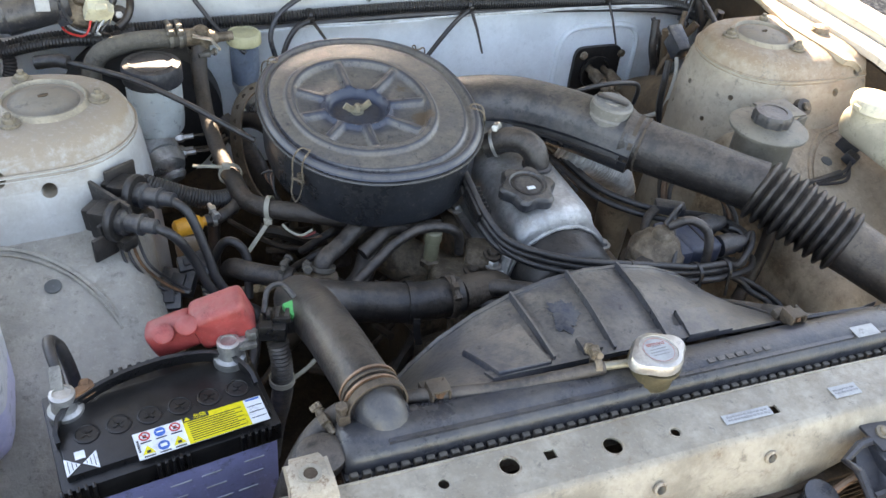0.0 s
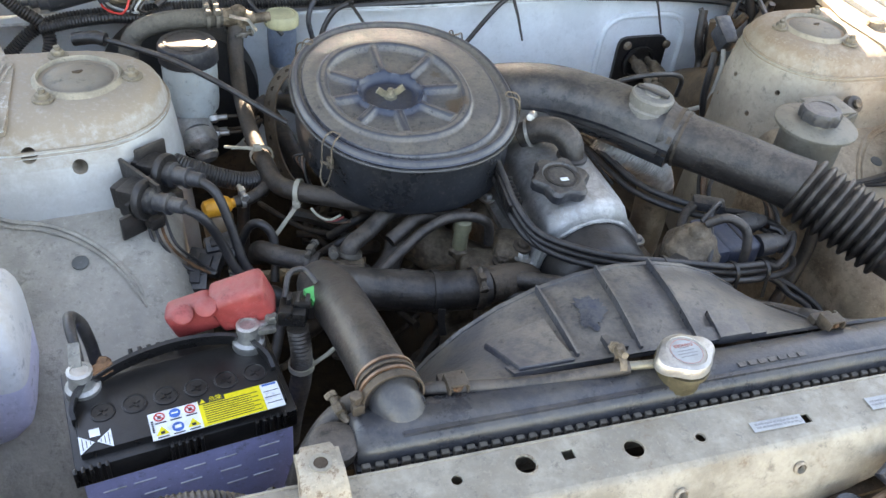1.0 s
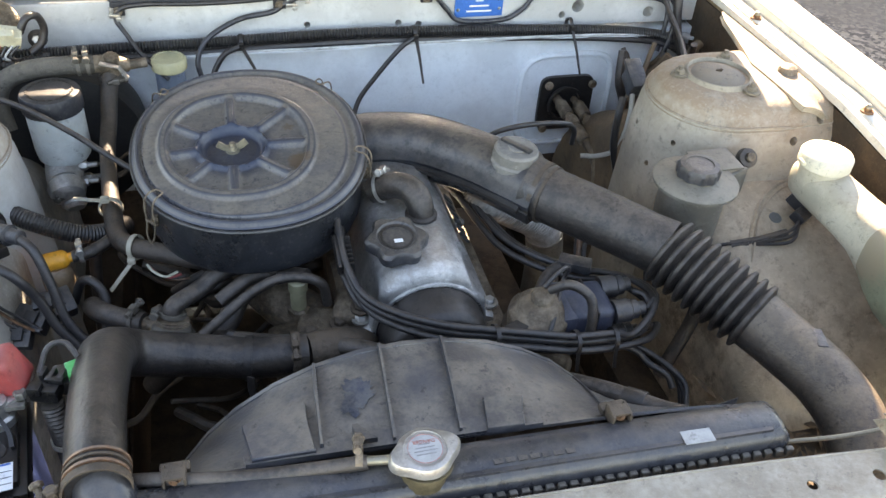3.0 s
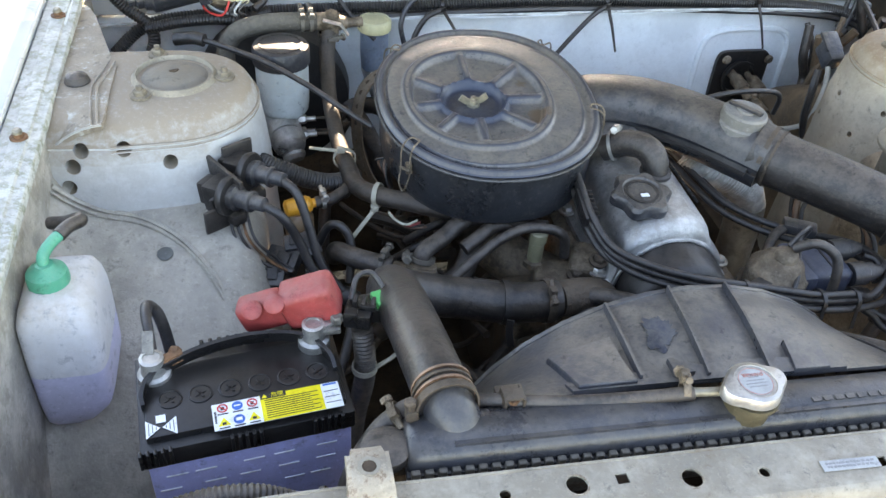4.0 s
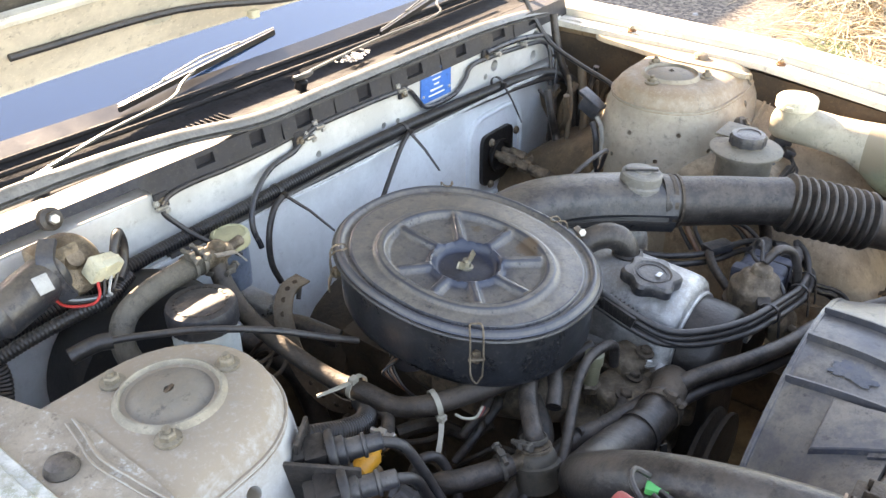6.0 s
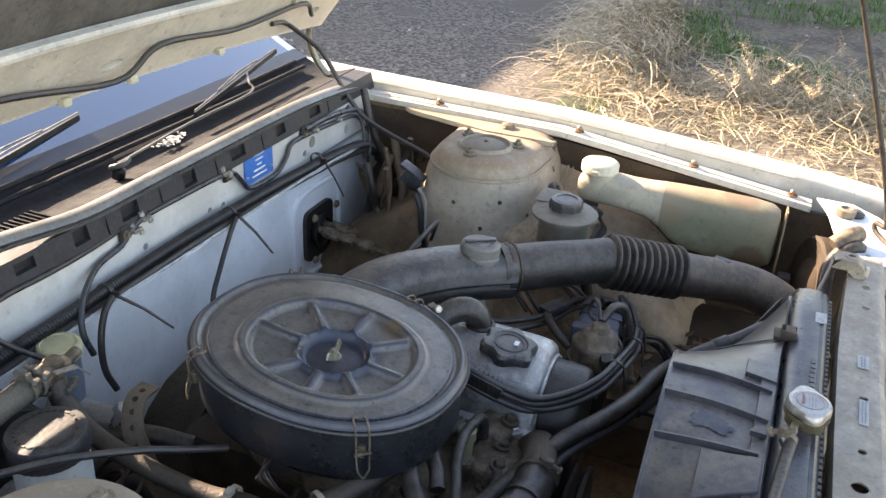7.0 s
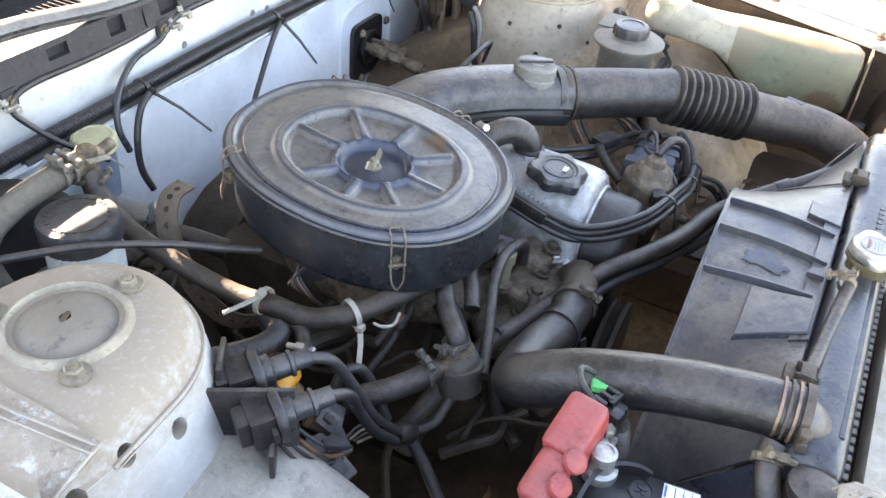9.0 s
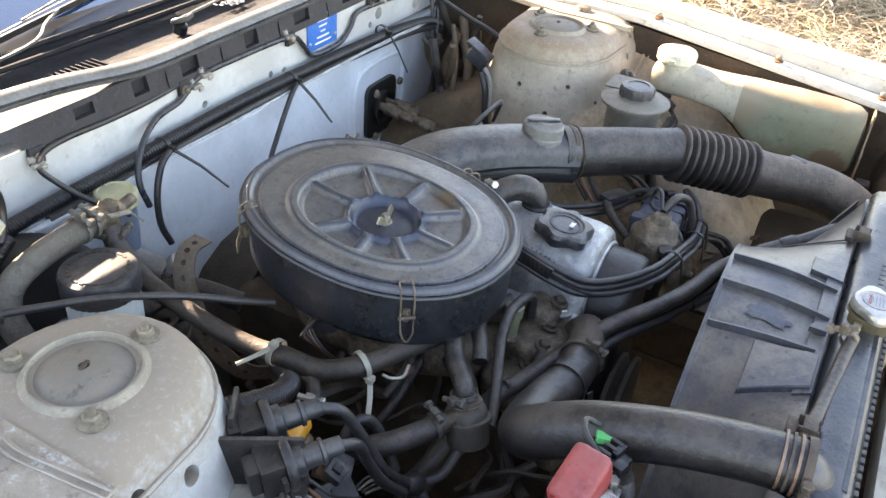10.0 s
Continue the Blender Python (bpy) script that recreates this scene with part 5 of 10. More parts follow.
# ---- radiator and front panel ----
def radiator_support():
    t = thing("radiator_support", (0, 0.36, 0.55), "worn white radiator support panel with rust-edged holes", "support panel")
    out = [(-0.63, 0.352), (-0.42, 0.349), (-0.2, 0.345), (0.0, 0.339), (0.2, 0.333), (0.36, 0.326), (0.44, 0.318), (0.44, 0.352), (0.40, 0.362), (0.2, 0.378), (0.0, 0.386), (-0.2, 0.391), (-0.345, 0.395), (-0.42, 0.398), (-0.63, 0.392)]
    holes = [ring_of(-0.213, 0.372, 0.0085), ring_of(-0.121, 0.364, 0.0085), ring_of(-0.061, 0.360, 0.0045), rect_of(0.039, 0.355, 0.013, 0.009), rect_of(-0.176, 0.372, 0.010, 0.009), ring_of(-0.27, 0.372, 0.0045), ring_of(-0.505, 0.365, 0.0095), ring_of(-0.585, 0.366, 0.008), ring_of(0.27, 0.345, 0.005), ring_of(0.335, 0.342, 0.006)]
    part("top_panel", plate(out, holes, 0.002, Matrix.Translation((0, 0, 0.868))), SUPPORT, t)
    for hx, hy, hr in ((-0.213, 0.372, 0.0085), (-0.121, 0.364, 0.0085), (-0.061, 0.360, 0.0045), (-0.505, 0.365, 0.0095), (-0.585, 0.366, 0.008)):
        part("rust_rim", lathe([(hr, -0.0016), (hr + 0.0017, -0.0005), (hr + 0.0014, 0.0004), (hr, 0.0004)], axes((0, 0, 1), (hx, hy, 0.868)), 18), RUSTY_SUPPORT, t, "rusted rim of a punched hole")
    front = [(x, y) for x, y in out[:7]]

    def f(u, v):
        q = u * (len(front) - 1)
        i = min(int(q), len(front) - 2)
        x = front[i][0] + (front[i + 1][0] - front[i][0]) * (q - i)
        y = front[i][1] + (front[i + 1][1] - front[i][1]) * (q - i)
        dip = 0.0035 * math.sin(x * 42) if -0.3 < x < 0.15 else 0
        prof = ((0, 0), (0.004, 0.002), (0.007, 0.008), (0.012, 0.022), (0.016, 0.035), (0.019, 0.05), (0.02, 0.07), (0.02, 0.095))
        k = min(int(v * 7), 6)
        a, b = prof[k], prof[k + 1]
        w = v * 7 - k
        low = 1.0
        if x > 0.02:
            low = max(0.45, 1 - (x - 0.02) * 4.0) if x < 0.16 else 0.45
        if x < -0.18:
            low = 0.75
        return (x, y - (a[0] + (b[0] - a[0]) * w) - dip * v, 0.868 - (a[1] + (b[1] - a[1]) * w) * low)

    face = part("front_face", grid(f, 72, 14, 0.002), SUPPORT, t)
    cut(face, [rod((x, 0.28, z), (x, 0.36, z), r, 14) for x, z, r in ((-0.092, 0.845, 0.0045), (0.022, 0.846, 0.0045), (-0.30, 0.835, 0.005), (0.30, 0.84, 0.005))])
    for x, y in ((-0.092, 0.3265), (0.022, 0.324)):
        part("hole_collar", lathe([(0.0046, -0.002), (0.0064, -0.001), (0.0064, 0.001), (0.0046, 0.002)], axes((0, -0.95, 0.3), (x, y, 0.846)), 16), RUSTY_SUPPORT, t)
    rear = [Vector((x, y - 0.001, 0.855)) for x, y in out[8:]]
    part("rear_flange", sweep(spline(rear, 4), lambda k, s: [(-0.001, -0.022), (0.001, -0.022), (0.001, 0.014), (-0.001, 0.014)]), SUPPORT, t)
    for x, y, w, d in ((0.012, 0.356, 0.050, 0.010), (0.122, 0.353, 0.030, 0.013)):
        lab = part("sticker", box((x, y, 0.8692), (w, d, 0.0006), 0, Matrix.Rotation(radians(-2.5), 4, "Z")), LABEL_GREY, t, "faded paper sticker")
        rng = random.Random(int(w * 1000))
        for k in range(2):
            a = -0.42 * w
            while a < 0.40 * w:
                b = rng.uniform(0.0012, 0.0032)
                part("print_mark", box((x + a + b / 2, y + 0.0018 - 0.0034 * k - (a + b / 2) * 0.0437, 0.8697), (b, 0.0017, 0.0003), 0, Matrix.Rotation(radians(-2.5), 4, "Z")), FADED_INK, lab)
                a += b + rng.uniform(0.0006, 0.0014)
    for s, x in ((-1, -0.37), (1, 0.375)):
        # hold-down brackets at both ends of the radiator
        y = 0.40 if s < 0 else 0.372
        rows = ((y - 0.030, 0.864, 0.0165), (y - 0.029, 0.874, 0.0155), (y - 0.024, 0.886, 0.0145), (y - 0.014, 0.8935, 0.0135), (y + 0.006, 0.8935, 0.013), (y + 0.013, 0.8905, 0.0115))
        sheet = loft([[(x - w, a, z), (x + w, a, z), (x + w, a + 0.003, z - 0.003), (x - w, a + 0.003, z - 0.003)] for a, z, w in rows])
        wings = [loft([[(x + q * w, a, z), (x + q * (w + 0.003), a + 0.001, z - 0.001), (x + q * (w + 0.003), a + 0.012, z - 0.016), (x + q * w, a + 0.012, z - 0.016)] for a, z, w in rows[1:5]]) for q in (-1, 1)]
        b = part("bracket", joined(sheet, *wings), RUSTY_SUPPORT, t, "rust-stained folded radiator bracket")
        part("eye", lathe([(0.0055, -0.0005), (0.0085, -0.0005), (0.0085, 0.0015), (0.0055, 0.0015)], axes((0, 0, 1), (x, y - 0.006, 0.8935)), 18), SUPPORT, b)
        part("eye_hole", lathe([(0.0054, 0), (0.0054, 0.0006), (0, 0.0006)], axes((0, 0, 1), (x, y - 0.006, 0.8936)), 16), UNDERBODY, b)
        part("clip", box((x, y - 0.031, 0.872), (0.011, 0.006, 0.018), 0.002), CREAM_CAP, b, "cream plastic clip")
    for s in (-1, 1):
        corner = [(0.425, 0.318), (0.445, 0.268), (0.50, 0.262), (0.56, 0.275), (0.62, 0.31), (0.662, 0.35), (0.664, 0.41), (0.60, 0.392), (0.52, 0.382), (0.44, 0.366)]
        part("end_panel", plate([(s * x, y) for x, y in corner], [ring_of(s * 0.455, 0.335, 0.005), ring_of(s * 0.49, 0.345, 0.006)] if s > 0 else [ring_of(-0.505, 0.365, 0.0095), ring_of(-0.585, 0.366, 0.008)], 0.003, Matrix.Translation((0, 0, 0.8665))), PAINT if s > 0 else SUPPORT, t, "white corner panel")
        part("header_panel", loft([[(s * x, y, z + dz) for x, y, z in ((0.30, 0.262, 0.842), (0.44, 0.262, 0.846), (0.52, 0.245, 0.850), (0.62, 0.262, 0.855), (0.70, 0.30, 0.86), (0.69, 0.20, 0.835), (0.60, 0.145, 0.82), (0.45, 0.12, 0.81), (0.30, 0.115, 0.81))] for dz in (-0.004, 0.0)]), PAINT, t, "white header panel above the headlamp")
        part("corner_plug", lathe([(0.018, 0), (0.019, 0.004), (0.015, 0.008), (0.007, 0.010), (0, 0.010)], axes((0, 0, 1), (s * 0.612, 0.352, 0.8665)), 22), RUBBER, t)
    return t


radiator_support()


def radiator():
    t = thing("radiator", (-0.04, 0.42, 0.40), "black plastic-tank radiator with a crimped metal edge", "radiator")
    prof = [(-0.024, -0.02), (-0.024, 0.0), (-0.020, 0.008), (-0.010, 0.0125), (0.006, 0.013), (0.018, 0.009), (0.024, 0.0), (0.024, -0.02)]
    xs = [-0.337, -0.334, -0.325, -0.28, -0.2, 0.0, 0.2, 0.270, 0.277, 0.280]
    sc = [0.3, 0.7, 0.95, 1, 1, 1, 1, 0.95, 0.7, 0.3]
    part("top_tank", loft([[(x, 0.424 - 0.03 * (x + 0.04) + a * (0.8 + 0.2 * k), 0.867 + (b if b < 0 else b * k)) for a, b in prof] for x, k in zip(xs, sc)]), GREY_PLASTIC, t, "ribbed black plastic top tank")
    part("tank_ridge", sweep([Vector((x, 0.409 - 0.03 * (x + 0.04), 0.8755)) for x in (-0.30, -0.1, 0.1, 0.262)], lambda k, s: [(-0.003, -0.003), (0.003, -0.003), (0.002, 0.003), (-0.002, 0.003)]), GREY_PLASTIC, t)
    part("header_plate", box((-0.028, 0.424, 0.852), (0.620, 0.054, 0.008), 0.001, Matrix.Rotation(radians(-1.7), 4, "Z")), PLASTIC, t)
    for k in range(58):
        x = -0.332 + 0.0107 * k
        part("crimp_tab", box((x, 0.3975 - 0.03 * (x + 0.04), 0.8575), (0.0072, 0.005, 0.0085), 0.0008, None, 1), CRIMP, t)
    part("core", box((-0.042, 0.424, 0.62), (0.58, 0.03, 0.44), 0.001), CORE, t)
    part("inlet_neck", tube([(-0.290, 0.441, 0.850), (-0.294, 0.446, 0.867), (-0.298, 0.455, 0.879), (-0.300, 0.470, 0.885)], [0.028, 0.0245, 0.0220, 0.021], 20), GREY_PLASTIC, t)
    for x in (-0.244, 0.132):
        y = 0.452 - 0.03 * (x + 0.04)
        c = part("shroud_clip", joined(box((x, y - 0.006, 0.885), (0.018, 0.012, 0.003), 0.001), box((x - 0.008, y - 0.005, 0.879), (0.0025, 0.018, 0.014), 0.001), box((x + 0.008, y - 0.005, 0.879), (0.0025, 0.018, 0.014), 0.001), box((x, y + 0.007, 0.874), (0.024, 0.010, 0.008), 0.002)), BLOCK, t, "steel bracket with a rusty bolt")
        bolt("clip_bolt", (x, y - 0.010, 0.881), (0, -1, 0.15), 0.0028, RUST, c)
    part("tank_label", box((0.190, 0.404, 0.8800), (0.028, 0.014, 0.0006), 0, Matrix.Rotation(radians(-2), 4, "Z")), LABEL_GREY, t)
    part("moulded_print", joined(*[box((0.012 + 0.0105 * k, 0.414 - 0.0003 * k, 0.8806), (0.008, 0.005, 0.0006), 0) for k in range(7)]), PLASTIC, t)
    part("filler_neck", lathe([(0.02, 0), (0.02, 0.016), (0.024, 0.018), (0.024, 0.022)], axes((0, 0, 1), (-0.050, 0.42, 0.872)), 24), surface("stained_neck", (0.12, 0.095, 0.052), 0.6, 0.2, var=0.3, bump=0.2), t, "coolant-stained filler neck")
    part("overflow_nipple", rod((-0.068, 0.43, 0.885), (-0.10, 0.434, 0.885), 0.004), BRASS, t)
    return t


RADIATOR = radiator()


def radiator_cap():
    t = RADIATOR
    up = (0, 0, 1)
    c = (-0.050, 0.42, 0.893)
    q = 0.84

    def ears(a, r, z):
        b = a - radians(12)
        return 1.0 + (0.34 * max(0, math.cos(2 * b)) ** 2.2 if r > 0.018 else 0)

    cap = part("radiator_cap", lathe([(r * q, z * 0.82 + 0.0024) for r, z in ((0.024, 0.0), (0.0275, 0.001), (0.0275, 0.009), (0.0255, 0.0125), (0.021, 0.0135), (0.0205, 0.0125), (0, 0.0125))], axes(up, c), 56, ears), STEEL, t, "bright metal two-eared cap with red warning print")
    part("print_disc", lathe([(0.0145, 0.0126), (0.0145, 0.0131), (0, 0.0131)], axes(up, c), 32), LABEL_GREY, cap, "pale printed disc")
    m = Matrix.Translation((c[0], c[1], c[2] + 0.0133)) @ Matrix.Rotation(radians(178), 4, "Z")
    part("warning_word", text_geo("DANGER", 0.0046, m @ Matrix.Translation((0, -0.007, 0))), FADED_RED, cap)
    for k in range(4):
        part("print_line", box((c[0], c[1] + 0.0033 * k - 0.0055, c[2] + 0.0133), ((0.016, 0.019, 0.016, 0.009)[k], 0.0007, 0.0003), 0), FADED_INK, cap)
    part("print_ring", lathe([(0.0138, 0.0131), (0.0142, 0.0131), (0.0142, 0.0134), (0.0138, 0.0134)], axes(up, c), 32), FADED_RED, cap)
    return t


radiator_cap()


def shroud():
    t = thing("fan_shroud", (-0.04, 0.52, 0.45), "dusty black plastic fan shroud with raised ribs", "fan shroud")

    def top(u):
        x0 = -0.325 + 0.565 * u + 0.024 * step(u, 0.8, 1.0)
        a = radians(-82 + 164 * u)
        return Vector((x0, 0.452 - 0.03 * (x0 + 0.04), 0.872 - 0.012 * abs(2 * u - 1) ** 6)), Vector((-0.035 + 0.245 * math.sin(a), 0.566, 0.632 + 0.242 * math.cos(a)))

    def f(u, v):
        a, b = top(u)
        p = a.lerp(b, v)
        p.z += 0.004 * math.sin(math.pi * v) * (1 - abs(2 * u - 1) ** 3)
        return p

    part("hood_panel", grid(f, 48, 12, 0.003), SHROUD, t)
    ring = [Vector((-0.035 + 0.245 * math.sin(a), 0.566, 0.632 + 0.242 * math.cos(a))) for a in [radians(-180 + 10 * k) for k in range(37)]]
    part("fan_ring", sweep(ring, lambda k, s: [(-0.024, -0.0015), (0.004, -0.0015), (0.004, 0.0025), (-0.024, 0.0025)], False), SHROUD, t)
    part("ring_lip", tube(ring, 0.0028, 6, 1), SHROUD, t)
    for side, x in ((-1, -0.325), (1, 0.264)):
        part("cheek", grid(lambda u, v: Vector((x, 0.452, 0.86 - 0.42 * u)).lerp(Vector((-0.035 + side * 0.245 * math.sin(radians(82 + 60 * u)), 0.566, 0.632 + 0.242 * math.cos(radians(82 + 60 * u)))), v), 10, 4, 0.003), SHROUD, t)
    for ua, ub, v0, v1, h in ((0.352, 0.376, 0.06, 0.99, 0.006), (0.458, 0.467, 0.03, 1.0, 0.006), (0.559, 0.553, 0.03, 1.0, 0.006)):
        pts = [f(ua + (ub - ua) * v, v0 + (v1 - v0) * v) for v in [k / 10 for k in range(11)]]
        part("rib", sweep([p + Vector((0, 0, 0.002)) for p in pts], lambda k, s: [(-0.0016, -0.004), (0.0016, -0.004), (0.0012, h), (-0.0012, h)]), SHROUD, t)
    # a wide step between the ribs, towards the radiator
    part("front_step", grid(lambda u, v: f(0.24 + 0.45 * u, 0.14 * v) + Vector((0, 0, 0.0035)), 24, 2, 0.005), SHROUD, t)
    # the stepped plates beside the ribs
    for u0, u1, v0, v1, h in ((0.250, 0.342, 0.02, 0.56, 0.008), (0.60, 0.66, 0.0, 0.30, 0.006)):
        edge = [f(u0 + (u1 - u0) * a, v0 + (v1 - v0) * c) for a, c in ((0, 0), (0.5, 0), (1, 0), (1, 0.5), (1.06, 1), (0.5, 1), (0, 1), (0, 0.5))]
        mid = sum(edge, Vector()) / 8
        part("raised_pad", loft([[p + Vector((0, 0, q)) for p in edge] for q in (-0.004, h * 0.8)] + [[p.lerp(mid, 0.03) + Vector((0, 0, h)) for p in edge]]), SHROUD, t, "", 25)
    part("bent_tab", loft([[p + Vector((0, 0, h)) for p in (f(0.400, 0.02), f(0.432, 0.02), f(0.408, 0.17), f(0.400, 0.17))] for h in (0.006, 0.012)]), PLASTIC, t, "", 25)
    part("seam", tube([f(0.80, v) + Vector((0, 0, 0.002)) for v in (0.0, 0.3, 0.6, 0.95)], 0.0012, 6, 4), PLASTIC, t)
    # an oily wet patch between the ribs
    blob = []
    for k in range(120):
        a = 2 * math.pi * k / 120
        r = 0.9 + 0.55 * noise.noise((math.cos(a) * 1.6, math.sin(a) * 1.6, 5)) + 0.34 * noise.noise((math.cos(a) * 5, math.sin(a) * 5, 2)) + 0.16 * noise.noise((math.cos(a) * 14, math.sin(a) * 14, 4))
        blob.append(f(0.418 + 0.026 * r * math.cos(a) + 0.008 * math.sin(a), 0.50 + 0.20 * r * math.sin(a)))
    part("oil_stain", loft([[p + Vector((0, 0, h)) for p in blob] for h in (0.0017, 0.0019)]), WET, t, "dark wet oil stain")
    return t


shroud()


def overflow_hose():
    t = thing("overflow_hose", (-0.15, 0.45, 0.87), "dusty black overflow hose with a copper clip", "hose")
    part("hose", tube([(-0.094, 0.432, 0.885), (-0.13, 0.437, 0.880), (-0.18, 0.443, 0.876), (-0.225, 0.449, 0.876), (-0.262, 0.458, 0.874), (-0.30, 0.474, 0.858)], 0.0062, 12), RUBBER, t)
    clamp("hose_clip", (-0.100, 0.436, 0.885), (-1, 0.2, 0), 0.0072, DIRTY_ALLOY, t, 0.006, (0, 0.6, 1))
    return t


overflow_hose()


def upper_hose():
    t = thing("radiator_hose", (-0.28, 0.55, 0.80), "thick dusty black upper radiator hose", "hose")
    part("hose", tube([(-0.300, 0.452, 0.8845), (-0.304, 0.49, 0.883), (-0.308, 0.55, 0.871), (-0.311, 0.612, 0.849), (-0.312, 0.650, 0.828), (-0.307, 0.677, 0.806), (-0.284, 0.690, 0.786), (-0.222, 0.692, 0.768), (-0.175, 0.683, 0.764), (-0.115, 0.683, 0.760)], [0.0240, 0.0240, 0.0245, 0.0258, 0.0265, 0.0258, 0.0245, 0.0232, 0.0230, 0.0232], 24, 6), HOSE_BLACK, t)
    for k in range(3):
        part("band", lathe([(0.0235, -0.0012), (0.0258, -0.0012), (0.0258, 0.0012), (0.0235, 0.0012)], axes((-0.06, 1, -0.04), (-0.3008, 0.457 + 0.006 * k, 0.8855 - 0.0003 * k)), 28), COPPER if k != 1 else BLOCK, t)
    clamp("hose_clamp", (-0.300, 0.449, 0.8858), (-0.06, 1, -0.04), 0.0248, BLOCK, t, 0.007, (-1, -0.1, -0.1))
    clamp("hose_clamp", (-0.128, 0.683, 0.761), (1, 0.0, -0.06), 0.0240, BLOCK, t, 0.009, (0, -0.5, 1))
    # a strap round the hose
    part("strap", lathe([(0.0236, -0.004), (0.0254, -0.004), (0.0254, 0.004), (0.0236, 0.004)], axes((1, -0.12, -0.06), (-0.178, 0.6835, 0.7645)), 24), RUBBER_CLEAN, t)
    part("strap_tail", sweep(spline([(-0.178, 0.655, 0.764), (-0.179, 0.652, 0.750), (-0.176, 0.648, 0.730)], 4), lambda k, s: [(-0.004, -0.001), (0.004, -0.001), (0.004, 0.001), (-0.004, 0.001)]), RUBBER_CLEAN, t)
    return t


upper_hose()


def drain_hose():
    t = thing("overflow_pipe", (-0.34, 0.44, 0.75), "black hose looping down beside the radiator", "hose")
    part("hose", tube([(-0.325, 0.462, 0.870), (-0.335, 0.463, 0.862), (-0.352, 0.458, 0.85), (-0.372, 0.445, 0.825), (-0.385, 0.435, 0.78), (-0.39, 0.43, 0.70)], 0.0105, 12), RUBBER, t)
    clamp("hose_clamp", (-0.337, 0.4635, 0.861), (-0.8, -0.1, -0.5), 0.011, DIRTY_ALLOY, t, 0.007, (-0.3, -0.5, 0.8))
    part("rubber_mount", lathe([(0.018, 0), (0.02, 0.006), (0.02, 0.012), (0.012, 0.016), (0, 0.016)], axes((0, 0, 1), (-0.352, 0.428, 0.858)), 20), RUBBER, t)
    return t


drain_hose()


def grille_panel(x0, x1, y, z, label):
    t = thing("grille_panel", ((x0 + x1) / 2, y - 0.05, z - 0.1), label, "grille", "grille pieces")
    out = [(x0, -0.02), (x0 + 0.012, 0.0), (x1 - 0.03, 0.004), (x1, -0.05), (x1 - 0.01, -0.16), (x0 + 0.02, -0.16)]
    m = Matrix.Translation((0, y, z)) @ Matrix.Rotation(radians(26), 4, "X")
    part("panel", plate(out, [], 0.004, m), GRILLE, t)
    for k, x in enumerate((x0 + 0.04, x1 - 0.06)):
        p = part("mount_tab", joined(box(m @ Vector((x, 0.002, 0.006)), (0.030, 0.030, 0.003), 0.001), box(m @ Vector((x - 0.015, -0.022, 0.006)), (0.003, 0.055, 0.013), 0.001), box(m @ Vector((x + 0.015, -0.022, 0.006)), (0.003, 0.055, 0.013), 0.001)), GRILLE, t)
        bolt("tab_screw", m @ Vector((x, 0.004, 0.008)), (0, -0.2, 1), 0.0045, NUT_DUST, p)
    part("edge_rib", sweep([m @ Vector(((x0 if q == 0 else x1 - 0.03), -0.045, 0.004)) for q in (0, 1)], lambda k, s: [(-0.002, -0.004), (0.002, -0.004), (0.002, 0.006), (-0.002, 0.006)]), GRILLE, t)
    rim = [m @ Vector((x, y2, 0.004)) for x, y2 in out]
    part("rim", tube(rim + rim[:1], 0.0042, 8, 2), GRILLE, t)
    low, high = ((x0 + 0.07, -0.060), (x1 - 0.09, -0.056), (x1 - 0.07, -0.13), (x0 + 0.06, -0.13)), ((x0 + 0.082, -0.068), (x1 - 0.10, -0.065), (x1 - 0.085, -0.122), (x0 + 0.072, -0.122))
    part("raised_box", loft([[m @ Vector((x, y2, 0.002)) for x, y2 in low], [m @ Vector((x, y2, 0.020)) for x, y2 in high]]), GRILLE, t, "", 25)
    return t


grille_panel(-0.385, -0.125, 0.318, 0.842, "dark grey plastic grille panel screwed to the support")
grille_panel(0.095, 0.40, 0.310, 0.846, "dark grey plastic grille panel beside the open core")


def condenser():
    t = thing("condenser", (0.03, 0.30, 0.45), "rust-brown finned condenser behind the grille opening", "condenser")
    part("core", box((0.0, 0.318, 0.62), (0.66, 0.016, 0.36), 0.002), CORE, t)
    for k in range(24):
        part("fin", box((0.06, 0.308, 0.795 - 0.009 * k), (0.30, 0.004, 0.0022), 0), CORE, t)
    part("pipe", tube([(-0.08, 0.300, 0.73), (0.0, 0.296, 0.755), (0.06, 0.295, 0.79), (0.11, 0.297, 0.82)], 0.0035, 8), COPPER, t)
    return t


condenser()


